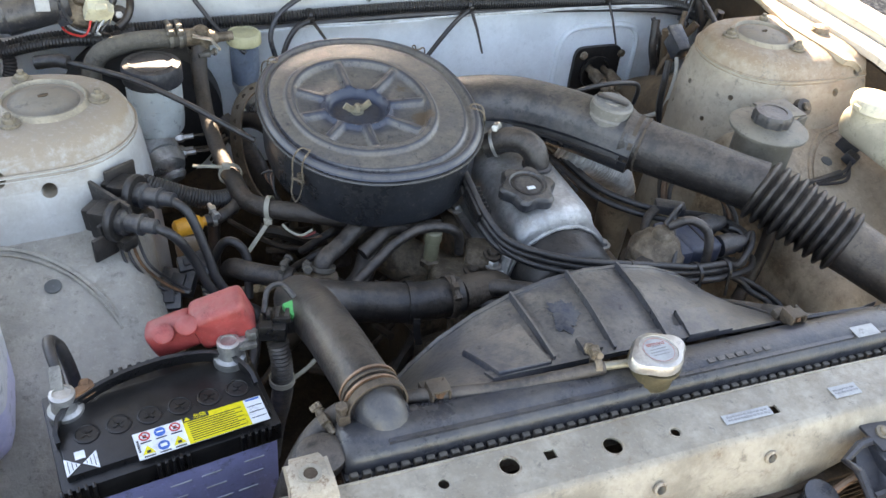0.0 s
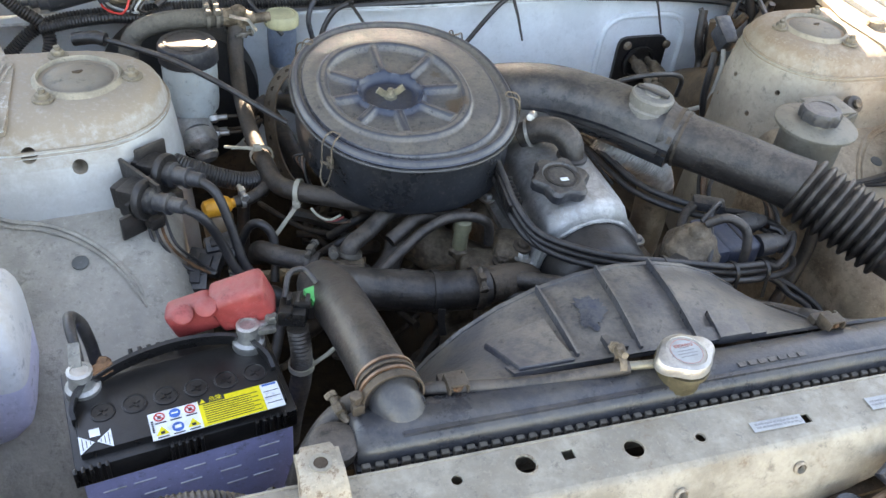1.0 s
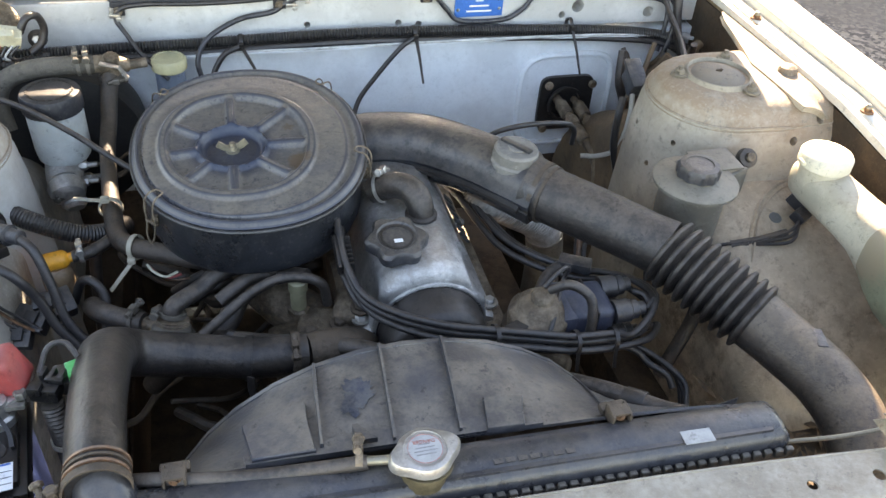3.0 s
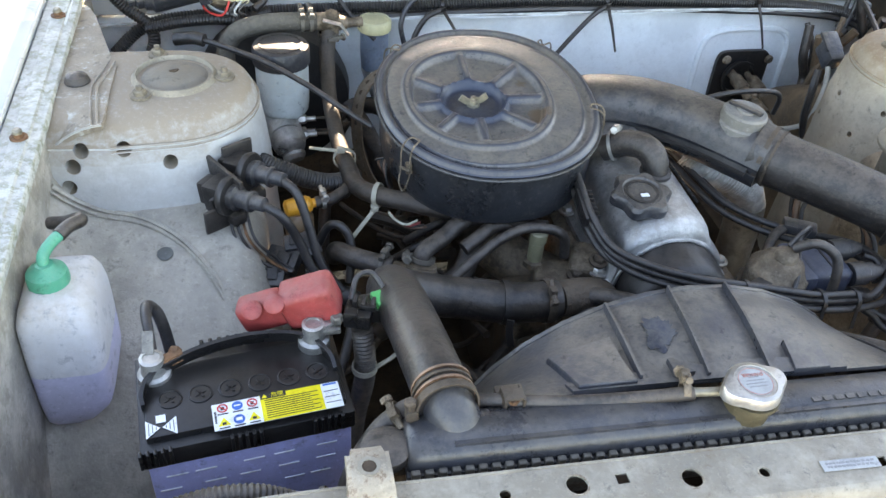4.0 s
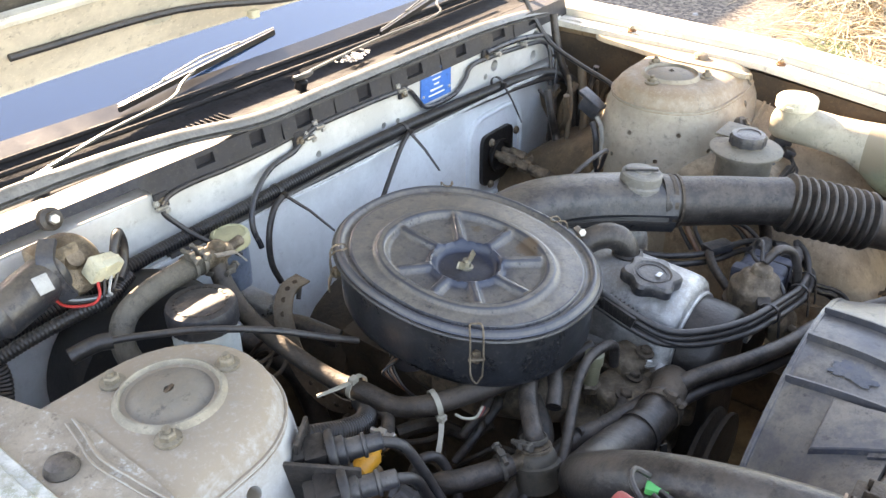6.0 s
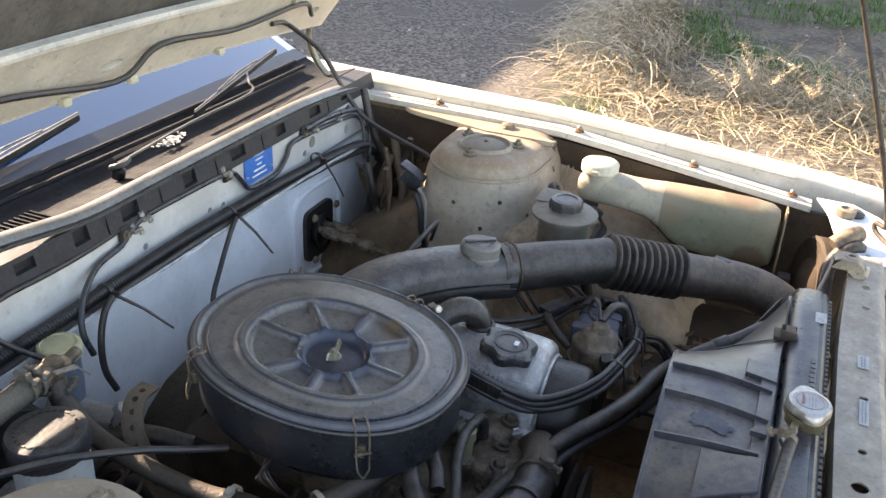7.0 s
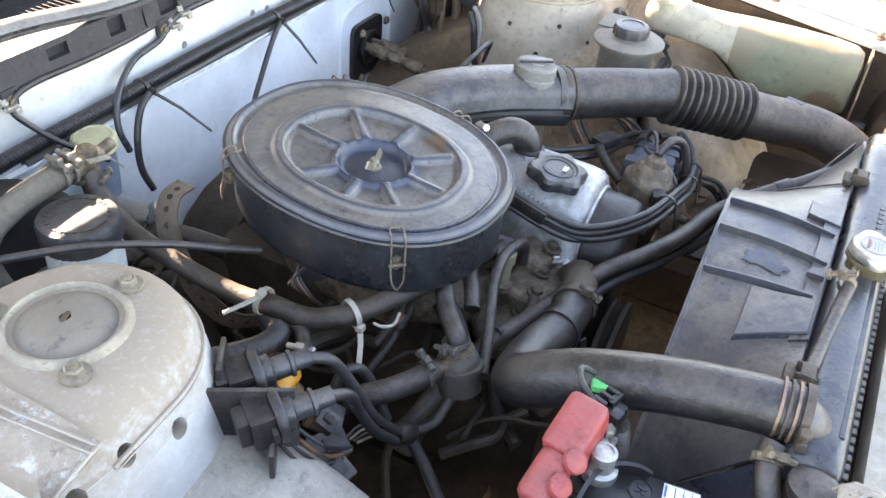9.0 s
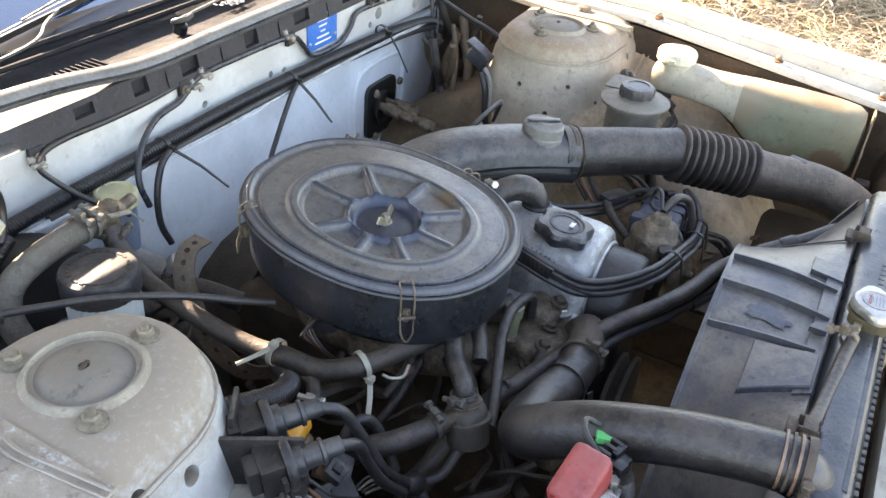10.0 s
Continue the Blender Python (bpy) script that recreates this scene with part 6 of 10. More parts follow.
def hood_latch():
    t = thing("hood_latch", (-0.02, 0.29, 0.74), "greasy steel hood latch with a bent lever", "latch")
    part("base_plate", box((-0.02, 0.306, 0.775), (0.16, 0.006, 0.05), 0.002), BLOCK, t)
    part("lever", sweep(spline([(-0.06, 0.29, 0.76), (-0.03, 0.285, 0.785), (-0.012, 0.28, 0.81), (-0.008, 0.276, 0.822)], 5), lambda k, s: [(-0.006, -0.002), (0.006, -0.002), (0.006, 0.002), (-0.006, 0.002)]), BLOCK, t)
    part("claw", sweep(spline([(0.0, 0.286, 0.775), (0.02, 0.282, 0.80), (0.04, 0.281, 0.805), (0.06, 0.284, 0.79), (0.065, 0.285, 0.765)], 5), lambda k, s: [(-0.006, -0.003), (0.006, -0.003), (0.006, 0.003), (-0.006, 0.003)]), BLOCK, t)
    part("spring", tube([(0.005 + 0.006 * math.cos(k * 1.4), 0.279, 0.79 + 0.003 * k - 0.03 + 0.006 * math.sin(k * 1.4)) for k in range(18)], 0.0014, 6, 3), STEEL, t)
    part("pad", lathe([(0.02, 0), (0.021, 0.006), (0.012, 0.012), (0, 0.012)], axes((0, -1, 0.2), (-0.098, 0.30, 0.785)), 20), RUBBER, t)
    part("bumper", lathe([(0.013, 0), (0.013, 0.02), (0.016, 0.024), (0.016, 0.03), (0, 0.031)], axes((0, -0.2, 1), (0.062, 0.295, 0.79)), 18), GREY_PLASTIC, t)
    part("cable", tube([(-0.16, 0.30, 0.78), (-0.12, 0.295, 0.775), (-0.06, 0.288, 0.772), (-0.02, 0.286, 0.776)], 0.004, 8), WIRE, t)
    return t


hood_latch()

# ---- engine ----
LID = (-0.147, 0.940)


def oval(q, a, cx=LID[0], cy=LID[1]):
    """A point on the cleaner's oval plan: q of 1 is the lid's rim, a the angle."""
    c, s = math.cos(a), math.sin(a)
    x, y = 0.1405 * q * math.copysign(abs(c) ** 0.91, c), 0.161 * q * math.copysign(abs(s) ** 0.91, s)
    t = radians(-2)
    return cx + x * math.cos(t) - y * math.sin(t), cy + x * math.sin(t) + y * math.cos(t)


def rise(y):
    """The cleaner stands tilted, higher towards the bulkhead."""
    return 0.011 + 0.088 * (y - 0.945)


def oval_ring(q, z, n=72):
    pts = [oval(q, 2 * math.pi * k / n) for k in range(n)]
    return [(x, y, z + rise(y)) for x, y in pts]


def lid_height(q, x, y, spokes):
    """The pressed lid: rolled rim, shoulder groove, flat band, oval ridge, sunk sectors between spokes, hub."""
    if q > 0.95:
        z = 0.8765 - 0.0065 * step(q, 0.955, 1.0) ** 1.6
    else:
        z = 0.8765 - 0.0048 * (step(q, 0.875, 0.895) - step(q, 0.92, 0.95))
    z += 0.0015 * step(0.86 - q, 0.0, 0.15)
    z += 0.0052 * (step(q, 0.575, 0.61) - step(q, 0.655, 0.695))
    r = math.hypot(x - HUB[0], y - HUB[1])
    inside = 1 - step(q, 0.565, 0.605)
    spoke = 0.0
    for a in spokes:
        u = (x - HUB[0]) * math.cos(a) + (y - HUB[1]) * math.sin(a)
        v = abs((y - HUB[1]) * math.cos(a) - (x - HUB[0]) * math.sin(a))
        if u > 0:
            spoke = max(spoke, 1 - step(v, 0.0030, 0.0082))
    sunk = inside * (1 - spoke) * step(r, 0.040, 0.047)
    z -= 0.0040 * sunk - 0.0036 * inside * (1 - sunk) * step(r, 0.036, 0.044)
    z -= 0.0085 * (1 - step(r, 0.033, 0.042))
    return z


HUB = (-0.1695, 0.9235)


def pressed_lid():
    spokes = [math.atan2(y - HUB[1], x - HUB[0]) for x, y in ((-0.166, 1.023), (-0.0981, 0.993), (-0.085, 0.9225), (-0.106, 0.860), (-0.172, 0.835), (-0.2215, 0.869), (-0.2365, 0.917), (-0.2285, 0.968))]
    n, rows = 200, 84
    rings = []
    for k in range(rows + 1):
        q = 0.012 + (1.0 - 0.012) * k / rows
        # the pressing sits round the hub, the rim round the housing
        v, w = step(q, 0.02, 0.62), step(q, 0.72, 0.97)
        cx = HUB[0] + (-0.162 - HUB[0]) * v + (LID[0] + 0.162) * w
        cy = HUB[1] + (0.930 - HUB[1]) * v + (LID[1] - 0.930) * w
        ring = []
        for j in range(n):
            x, y = oval(q, 2 * math.pi * j / n, cx, cy)
            ring.append((x, y, rise(y) + lid_height(q, x, y, spokes) + 0.0004 * noise.noise((x * 30, y * 30, 1))))
        rings.append(ring)
    rings.append(oval_ring(0.985, 0.866, n))
    return loft(rings)


def air_cleaner():
    t = thing("air_cleaner", (-0.138, 0.964, 0.78), "dusty dark blue-black oval air cleaner housing", "air cleaner")
    part("housing", loft([oval_ring(q, z) for q, z in ((0.7, 0.791), (0.88, 0.792), (0.94, 0.797), (0.965, 0.806), (0.97, 0.84), (0.975, 0.862), (1.005, 0.865), (1.005, 0.8675), (0.97, 0.868), (0.9, 0.868))]), CLEANER_SIDE, t, "glossy black housing wall")
    part("lid", pressed_lid(), CLEANER, t, "dusty pressed lid with radial ribs", 60)
    bead = [Vector(p) for p in oval_ring(1.010, 0.8672)]
    part("lid_edge", tube(bead + bead[:1], 0.0021, 6, 1), CLEANER_SIDE, t)
    c = Vector((HUB[0], HUB[1], 0.0032))
    n = c + Vector((0, 0, 0.876))
    part("hub_disc", lathe([(0.031, -0.002), (0.0305, -0.0006), (0.020, 0.0002), (0, 0.0006)], axes((0, -0.088, 1), n), 32), surface("rubbed_hub_paint", (0.018, 0.024, 0.042), 0.28, var=0.3, scale=40, dust=0.25, dust_rgb=(0.16, 0.14, 0.11), bump=0.1), t, "rubbed blue-black hub")
    nut = part("wing_nut", joined(lathe([(0.0085, 0), (0.0085, 0.002), (0.0065, 0.0025), (0.0055, 0.008), (0.004, 0.009), (0.0035, 0.012), (0, 0.0125)], axes((0, 0, 1), n), 20),
                              *[sweep(spline([n + Vector((s * 0.005, s * 0.0012, 0.006)), n + Vector((s * 0.0095, s * 0.0008, 0.0070)), n + Vector((s * 0.014, s * 0.0012, 0.0105)), n + Vector((s * 0.0175, s * 0.0015, 0.0125))], 4), lambda k, q: [(-0.0012, -0.0042), (0.0012, -0.0042), (0.0012, 0.0042), (-0.0012, 0.0042)]) for s in (-1, 1)]), BRASS, t, "dull plated wing nut")
    for x, y in ((-0.265, 0.840), (-0.250, 1.047), (-0.013, 0.890), (-0.041, 1.048)):
        v = Vector((x - LID[0], y - LID[1], 0)).normalized()
        w = Vector((-v.y, v.x, 0))
        rim = min((Vector((*oval(1.02, 2 * math.pi * k / 180), 0)) for k in range(180)), key=lambda q: (q - Vector((x, y, 0))).length)
        p = rim - v * 0.004 + Vector((0, 0, rise(y)))
        at = lambda out, z, side: tuple(p + v * out + w * side + Vector((0, 0, z)))
        wire = [at(0.012, 0.828, 0.006), at(0.008, 0.845, 0.007), at(0.008, 0.868, 0.007), at(0.002, 0.8785, 0.007), at(-0.009, 0.8805, 0.006), at(-0.012, 0.8790, 0.0), at(-0.009, 0.8805, -0.006), at(0.002, 0.8785, -0.007), at(0.008, 0.868, -0.007), at(0.008, 0.845, -0.007), at(0.012, 0.828, -0.006), at(0.012, 0.818, 0.0), at(0.012, 0.828, 0.006)]
        cl = part("clip", tube(wire, 0.0011, 6, 4), DIRTY_ALLOY, t, "wire spring clip")
        part("hook", joined(box(p + v * 0.002 + Vector((0, 0, 0.846)), (0.008, 0.008, 0.014), 0.002), rod(p + v * 0.007 + w * 0.009 + Vector((0, 0, 0.846)), p + v * 0.007 - w * 0.009 + Vector((0, 0, 0.846)), 0.002, 8)), DIRTY_ALLOY, cl)
    return t


air_cleaner()


def intake_duct():
    t = thing("intake_duct", (0.15, 0.9, 0.79), "dusty black moulded intake duct with a round valve cap", "duct")

    def sec(k, s):
        out = []
        for j in range(24):
            a = 2 * math.pi * j / 24
            u = 0.040 * math.copysign(abs(math.cos(a)) ** 0.7, math.cos(a))
            v = 0.034 * math.copysign(abs(math.sin(a)) ** 0.75, math.sin(a))
            if abs(v) < 0.012:
                u *= 1.10
            out.append((u * (1.05 - 0.1 * s), v))
        return out

    line = spline([(-0.03, 0.995, 0.826), (0.02, 0.992, 0.834), (0.08, 0.968, 0.840), (0.14, 0.918, 0.840), (0.19, 0.862, 0.836), (0.212, 0.836, 0.833)], 7)
    part("snorkel", sweep(line, sec), PLASTIC, t, "moulded snorkel with a stepped edge")
    part("mould_edge", sweep(line[3:-3], lambda k, s: [(-0.047, -0.010), (-0.043, -0.010), (-0.041, -0.004), (0.041, -0.004), (0.043, -0.010), (0.047, -0.010), (0.047, -0.014), (-0.047, -0.014)]), RUBBER_CLEAN, t)
    part("lower_shell", sweep(line[2:], lambda k, s: [(u * (1.03 - 0.08 * s), v) for u, v in ((-0.0425, -0.012), (-0.041, -0.024), (-0.034, -0.033), (-0.018, -0.0365), (0.018, -0.0365), (0.034, -0.033), (0.041, -0.024), (0.0425, -0.012))]), CLEANER_SIDE, t, "glossy black lower half")
    cap = part("valve_cap", lathe([(0.034, -0.012), (0.033, 0.0), (0.030, 0.002), (0.029, 0.014), (0.0265, 0.0165), (0.012, 0.0165), (0.011, 0.0185), (0, 0.0185)], axes((0.05, -0.05, 1), (0.180, 0.873, 0.866)), 30), surface("valve_cap_grey", (0.17, 0.16, 0.14), 0.65, var=0.25, dust=0.7, dust_rgb=(0.30, 0.27, 0.23), bump=0.2), t, "round grey plastic valve cap")
    part("cap_rib", box((0.180, 0.873, 0.886), (0.008, 0.046, 0.004), 0.001, Matrix.Rotation(0.6, 4, "Z")), PLASTIC, cap)
    part("tab", box((0.205, 0.868, 0.868), (0.022, 0.018, 0.006), 0.002), PLASTIC, t)
    return t


intake_duct()


def intake_hose():
    t = thing("intake_hose", (0.35, 0.65, 0.75), "dusty black rubber intake hose with a bellows section", "hose")
    part("straight_hose", tube([(0.198, 0.852, 0.834), (0.222, 0.826, 0.832), (0.262, 0.782, 0.830), (0.305, 0.735, 0.826), (0.328, 0.710, 0.823)], [0.041, 0.0365, 0.036, 0.035, 0.037], 26, 6), RUBBER, t)
    a, b, d = Vector((0.326, 0.712, 0.823)), Vector((0.396, 0.602, 0.795)), None
    prof = []
    for k in range(10):
        z = k / 10
        prof += [(0.034, z), (0.0435, z + 0.028), (0.0445, z + 0.045), (0.0435, z + 0.062), (0.035, z + 0.09)]
    ln = (b - a).length
    part("bellows", lathe([(r, z * ln) for r, z in prof], axes(b - a, a), 32), RUBBER, t, "ribbed rubber bellows")
    part("tail_duct", tube([(0.392, 0.608, 0.796), (0.408, 0.575, 0.790), (0.430, 0.51, 0.783), (0.437, 0.455, 0.766), (0.425, 0.405, 0.735), (0.40, 0.38, 0.69)], [0.037, 0.0355, 0.035, 0.035, 0.035, 0.035], 24, 6), TAIL, t, "tail duct, browner on its upward faces")
    part("lug", box((0.428, 0.54, 0.819), (0.012, 0.028, 0.006), 0.002, Matrix.Rotation(-0.3, 4, "Z")), PLASTIC, t)
    d = (Vector((0.262, 0.782, 0.830)) - Vector((0.205, 0.845, 0.834)))
    clamp("hose_clamp", (0.209, 0.840, 0.833), d, 0.0385, BLOCK, t, 0.006, (0.3, 0.3, -1))
    clamp("hose_clamp", (0.216, 0.832, 0.8325), d, 0.0375, BLOCK, t, 0.004, (0.3, 0.3, -1))
    return t


intake_hose()


def valve_cover():
    t = thing("valve_cover", (0.035, 0.95, 0.735), "silver cast aluminium valve cover, worn and dusty", "valve cover")
    sec = ((-0.080, 0.735), (-0.080, 0.745), (-0.072, 0.75), (-0.068, 0.780), (-0.058, 0.808), (-0.040, 0.824), (-0.010, 0.830), (0.025, 0.828), (0.042, 0.818), (0.054, 0.790), (0.068, 0.776), (0.072, 0.75), (0.082, 0.745), (0.082, 0.735))
    rings = []
    for k, (y, q) in enumerate(((0.716, 0.80), (0.719, 0.90), (0.726, 0.97), (0.74, 1.0), (0.80, 1.02), (0.90, 1.02), (0.98, 1.0), (1.01, 0.96), (1.02, 0.8))):
        rings.append([(0.035 + x * (0.9 + 0.1 * q), y, 0.735 + (z - 0.735) * q) for x, z in sec])
    part("cover", loft(rings), ALLOY, t)
    part("raised_spine", loft([[(0.088 + a, y, z) for a, z in ((-0.026, 0.780), (-0.020, 0.812), (0.0, 0.806), (0.012, 0.785))] for y in (0.79, 0.80, 0.92, 0.95)]), ALLOY, t)
    part("maker_mark", joined(*[box((0.099, 0.805 + 0.0165 * k, 0.8005), (0.014, 0.011, 0.003), 0.0006, Matrix.Rotation(radians(48), 4, "Y")) for k in range(6)]), INK, t, "dark raised maker's mark drawn as bars")
    for x, y in ((-0.045, 0.735), (0.115, 0.735), (-0.045, 0.86), (0.118, 0.90)):
        bolt("cover_bolt", (x, y, 0.750), (0, 0, 1), 0.007, STEEL, t)
    return t


valve_cover()


def oil_cap():
    t = thing("oil_filler_cap", (0.003, 0.768, 0.825), "black knobbed plastic oil filler cap", "cap")
    c = (0.003, 0.768, 0.826)
    part("cap", lathe([(0.025, 0), (0.026, 0.003), (0.034, 0.005), (0.0345, 0.016), (0.031, 0.020), (0.024, 0.0205), (0.022, 0.0185), (0, 0.019)], axes((0, -0.12, 1), c), 60, lambda a, r, z: 1 + (0.07 * math.cos(6 * a) * 1.6 if r > 0.026 else 0)), PLASTIC, t)
    part("centre_mark", box((0.003, 0.757, 0.8460), (0.010, 0.006, 0.001), 0.0004), LABEL_WHITE, t)
    part("print_ring", lathe([(0.017, 0.0188), (0.020, 0.0188), (0.020, 0.0196), (0.017, 0.0196)], axes((0, -0.12, 1), c), 32), RUBBER_CLEAN, t)
    return t


oil_cap()


def timing_cover():
    t = thing("timing_cover", (0.035, 0.69, 0.60), "dark plastic timing belt cover with a bright rim", "belt cover")

    def arch(y, r, zc=0.742):
        pts = [(0.035 + r * math.cos(a), y, zc + r * math.sin(a)) for a in [math.pi * k / 24 for k in range(25)]]
        return pts + [(0.035 - r, y, 0.56), (0.035 + r, y, 0.56)]

    part("cover", loft([arch(0.716, 0.064), arch(0.700, 0.0645), arch(0.676, 0.063), arch(0.668, 0.060), arch(0.664, 0.054), arch(0.663, 0.040)]), RUBBER_CLEAN, t)
    rim = [Vector(p) for p in arch(0.715, 0.0665)[:25]]
    part("rim", tube(rim, 0.0028, 8, 2), ALLOY, t)
    for x in (-0.005, 0.085):
        part("cover_clip", joined(box((x, 0.659, 0.752 + (0.0 if x < 0 else -0.005)), (0.020, 0.006, 0.010), 0.001)), LABEL_GREY, t, "small grey clip")
    return t


timing_cover()


def engine_block():
    t = thing("engine", (0.03, 0.95, 0.35), "grimy brown-black engine block with oily castings", "engine")
    part("head", box((0.035, 0.95, 0.68), (0.20, 0.50, 0.115), 0.012), DIRTY_ALLOY, t)
    part("block", box((0.02, 0.95, 0.48), (0.27, 0.52, 0.30), 0.02), BLOCK, t)
    part("manifold", tube([(-0.07, 0.80, 0.68), (-0.13, 0.84, 0.70), (-0.16, 0.92, 0.70), (-0.15, 1.02, 0.70), (-0.07, 1.10, 0.68)], 0.032, 16), DIRTY_ALLOY, t, "cast intake manifold")
    part("carburettor", joined(lathe([(0.05, 0.70), (0.052, 0.735), (0.040, 0.74), (0.042, 0.775), (0.06, 0.785)], Matrix.Translation((-0.15, 0.93, 0)), 20), box((-0.19, 0.90, 0.735), (0.06, 0.08, 0.05), 0.008), box((-0.10, 0.97, 0.74), (0.07, 0.06, 0.05), 0.008)), DIRTY_ALLOY, t)
    rng = random.Random(3)
    for k, (x, y, z, sx, sy, sz) in enumerate(((-0.085, 0.745, 0.715, 0.07, 0.07, 0.05), (-0.06, 0.72, 0.67, 0.09, 0.06, 0.10), (-0.12, 0.76, 0.68, 0.06, 0.07, 0.06), (-0.05, 0.76, 0.745, 0.045, 0.05, 0.03), (-0.10, 0.72, 0.62, 0.08, 0.08, 0.09), (-0.03, 0.70, 0.70, 0.05, 0.05, 0.05))):
        part("casting", box((x, y, z), (sx, sy, sz), 0.012, Matrix.Rotation(rng.uniform(-0.4, 0.4), 4, "Z") @ Matrix.Rotation(rng.uniform(-0.25, 0.25), 4, "X"), 3), DIRTY_ALLOY, t, "oily casting")
    for x, y, z in ((-0.07, 0.742, 0.742), (-0.105, 0.735, 0.738), (-0.045, 0.742, 0.762), (-0.06, 0.71, 0.722), (-0.12, 0.745, 0.713), (-0.03, 0.695, 0.727)):
        bolt("casting_bolt", (x, y, z), (0.1, -0.2, 1), 0.0075, BLOCK, t)
    part("water_outlet", tube([(-0.115, 0.684, 0.761), (-0.08, 0.692, 0.756), (-0.055, 0.70, 0.742), (-0.04, 0.72, 0.70)], [0.021, 0.021, 0.022, 0.026], 18), BLOCK, t)
    part("pulley", lathe([(0.02, 0), (0.07, 0.0), (0.07, 0.006), (0.058, 0.012), (0.07, 0.018), (0.07, 0.024), (0.02, 0.026)], axes((0, -1, 0), (0.0, 0.665, 0.60)), 30), BLOCK, t)
    part("bellhousing", tube([(0.02, 1.18, 0.5), (0.02, 1.3, 0.48)], 0.16, 20), BLOCK, t)
    return t


engine_block()


def perforated_strap():
    """The brown strap with holes in a row, bent in a bow behind the air cleaner."""
    t = thing("perforated_strap", (-0.28, 1.13, 0.68), "brown perforated metal strap bent in a bow", "strap")
    pts = spline([(-0.235, 1.135, 0.815), (-0.262, 1.135, 0.812), (-0.285, 1.122, 0.792), (-0.295, 1.10, 0.755), (-0.292, 1.075, 0.71), (-0.275, 1.05, 0.675), (-0.245, 1.03, 0.66)], 6)
    part("band", sweep(pts, lambda k, s: [(-0.013, -0.0012), (0.013, -0.0012), (0.013, 0.0012), (-0.013, 0.0012)]), surface("brown_strap", (0.16, 0.11, 0.07), 0.8, 0.2, var=0.3, dust=0.5, bump=0.3), t)
    for k in range(3, len(pts) - 3, 3):
        d = (pts[k + 1] - pts[k - 1]).normalized()
        side = d.cross(Vector((0, 0, 1))).normalized()
        part("punched_hole", lathe([(0.0036, -0.0016), (0.0036, 0.0016), (0, 0.0016)], axes(side.cross(d), pts[k]), 12), UNDERBODY, t)
    return t


perforated_strap()


def breather():
    t = thing("breather_hose", (0.03, 0.83, 0.81), "dusty black elbow hose from the cleaner to the valve cover", "hose")
    part("hose", tube([(-0.005, 0.875, 0.835), (0.015, 0.862, 0.850), (0.032, 0.845, 0.856), (0.042, 0.83, 0.850), (0.045, 0.822, 0.835), (0.045, 0.820, 0.812)], [0.0165, 0.0165, 0.017, 0.017, 0.0165, 0.016], 18), RUBBER, t)
    clamp("spring_clamp", (0.004, 0.868, 0.843), (1, -0.6, 0.6), 0.0172, STEEL, t, 0.004, (0.2, 0.3, 1))
    part("collar", lathe([(0.016, 0), (0.020, 0.002), (0.020, 0.012), (0.016, 0.014)], axes((0, 0, 1), (0.045, 0.820, 0.822)), 20), RUBBER_CLEAN, t)
    return t


breather()


def heat_duct():
    t = thing("hot_air_hose", (0.22, 0.87, 0.55), "crinkled silver foil hot air hose", "hose")
    part("foil_hose", tube([(0.150, 0.925, 0.792), (0.170, 0.906, 0.779), (0.199, 0.898, 0.762), (0.232, 0.900, 0.741), (0.254, 0.907, 0.710), (0.262, 0.911, 0.675)], 0.0255, 22, 6, 0.0016, 0.0045), FOIL, t)
    part("stove_pipe", tube([(0.256, 0.908, 0.705), (0.262, 0.911, 0.675), (0.265, 0.912, 0.62), (0.262, 0.912, 0.54)], 0.0275, 22), surface("dull_foil_pipe", (0.33, 0.30, 0.25), 0.5, 0.5, var=0.3, scale=30, dust=0.5, bump=0.4), t, "dull smooth metal pipe")
    part("manifold_shield", box((0.175, 0.95, 0.585), (0.10, 0.30, 0.09), 0.02), UNDERBODY, t, "grimy exhaust shield")
    return t


heat_duct()


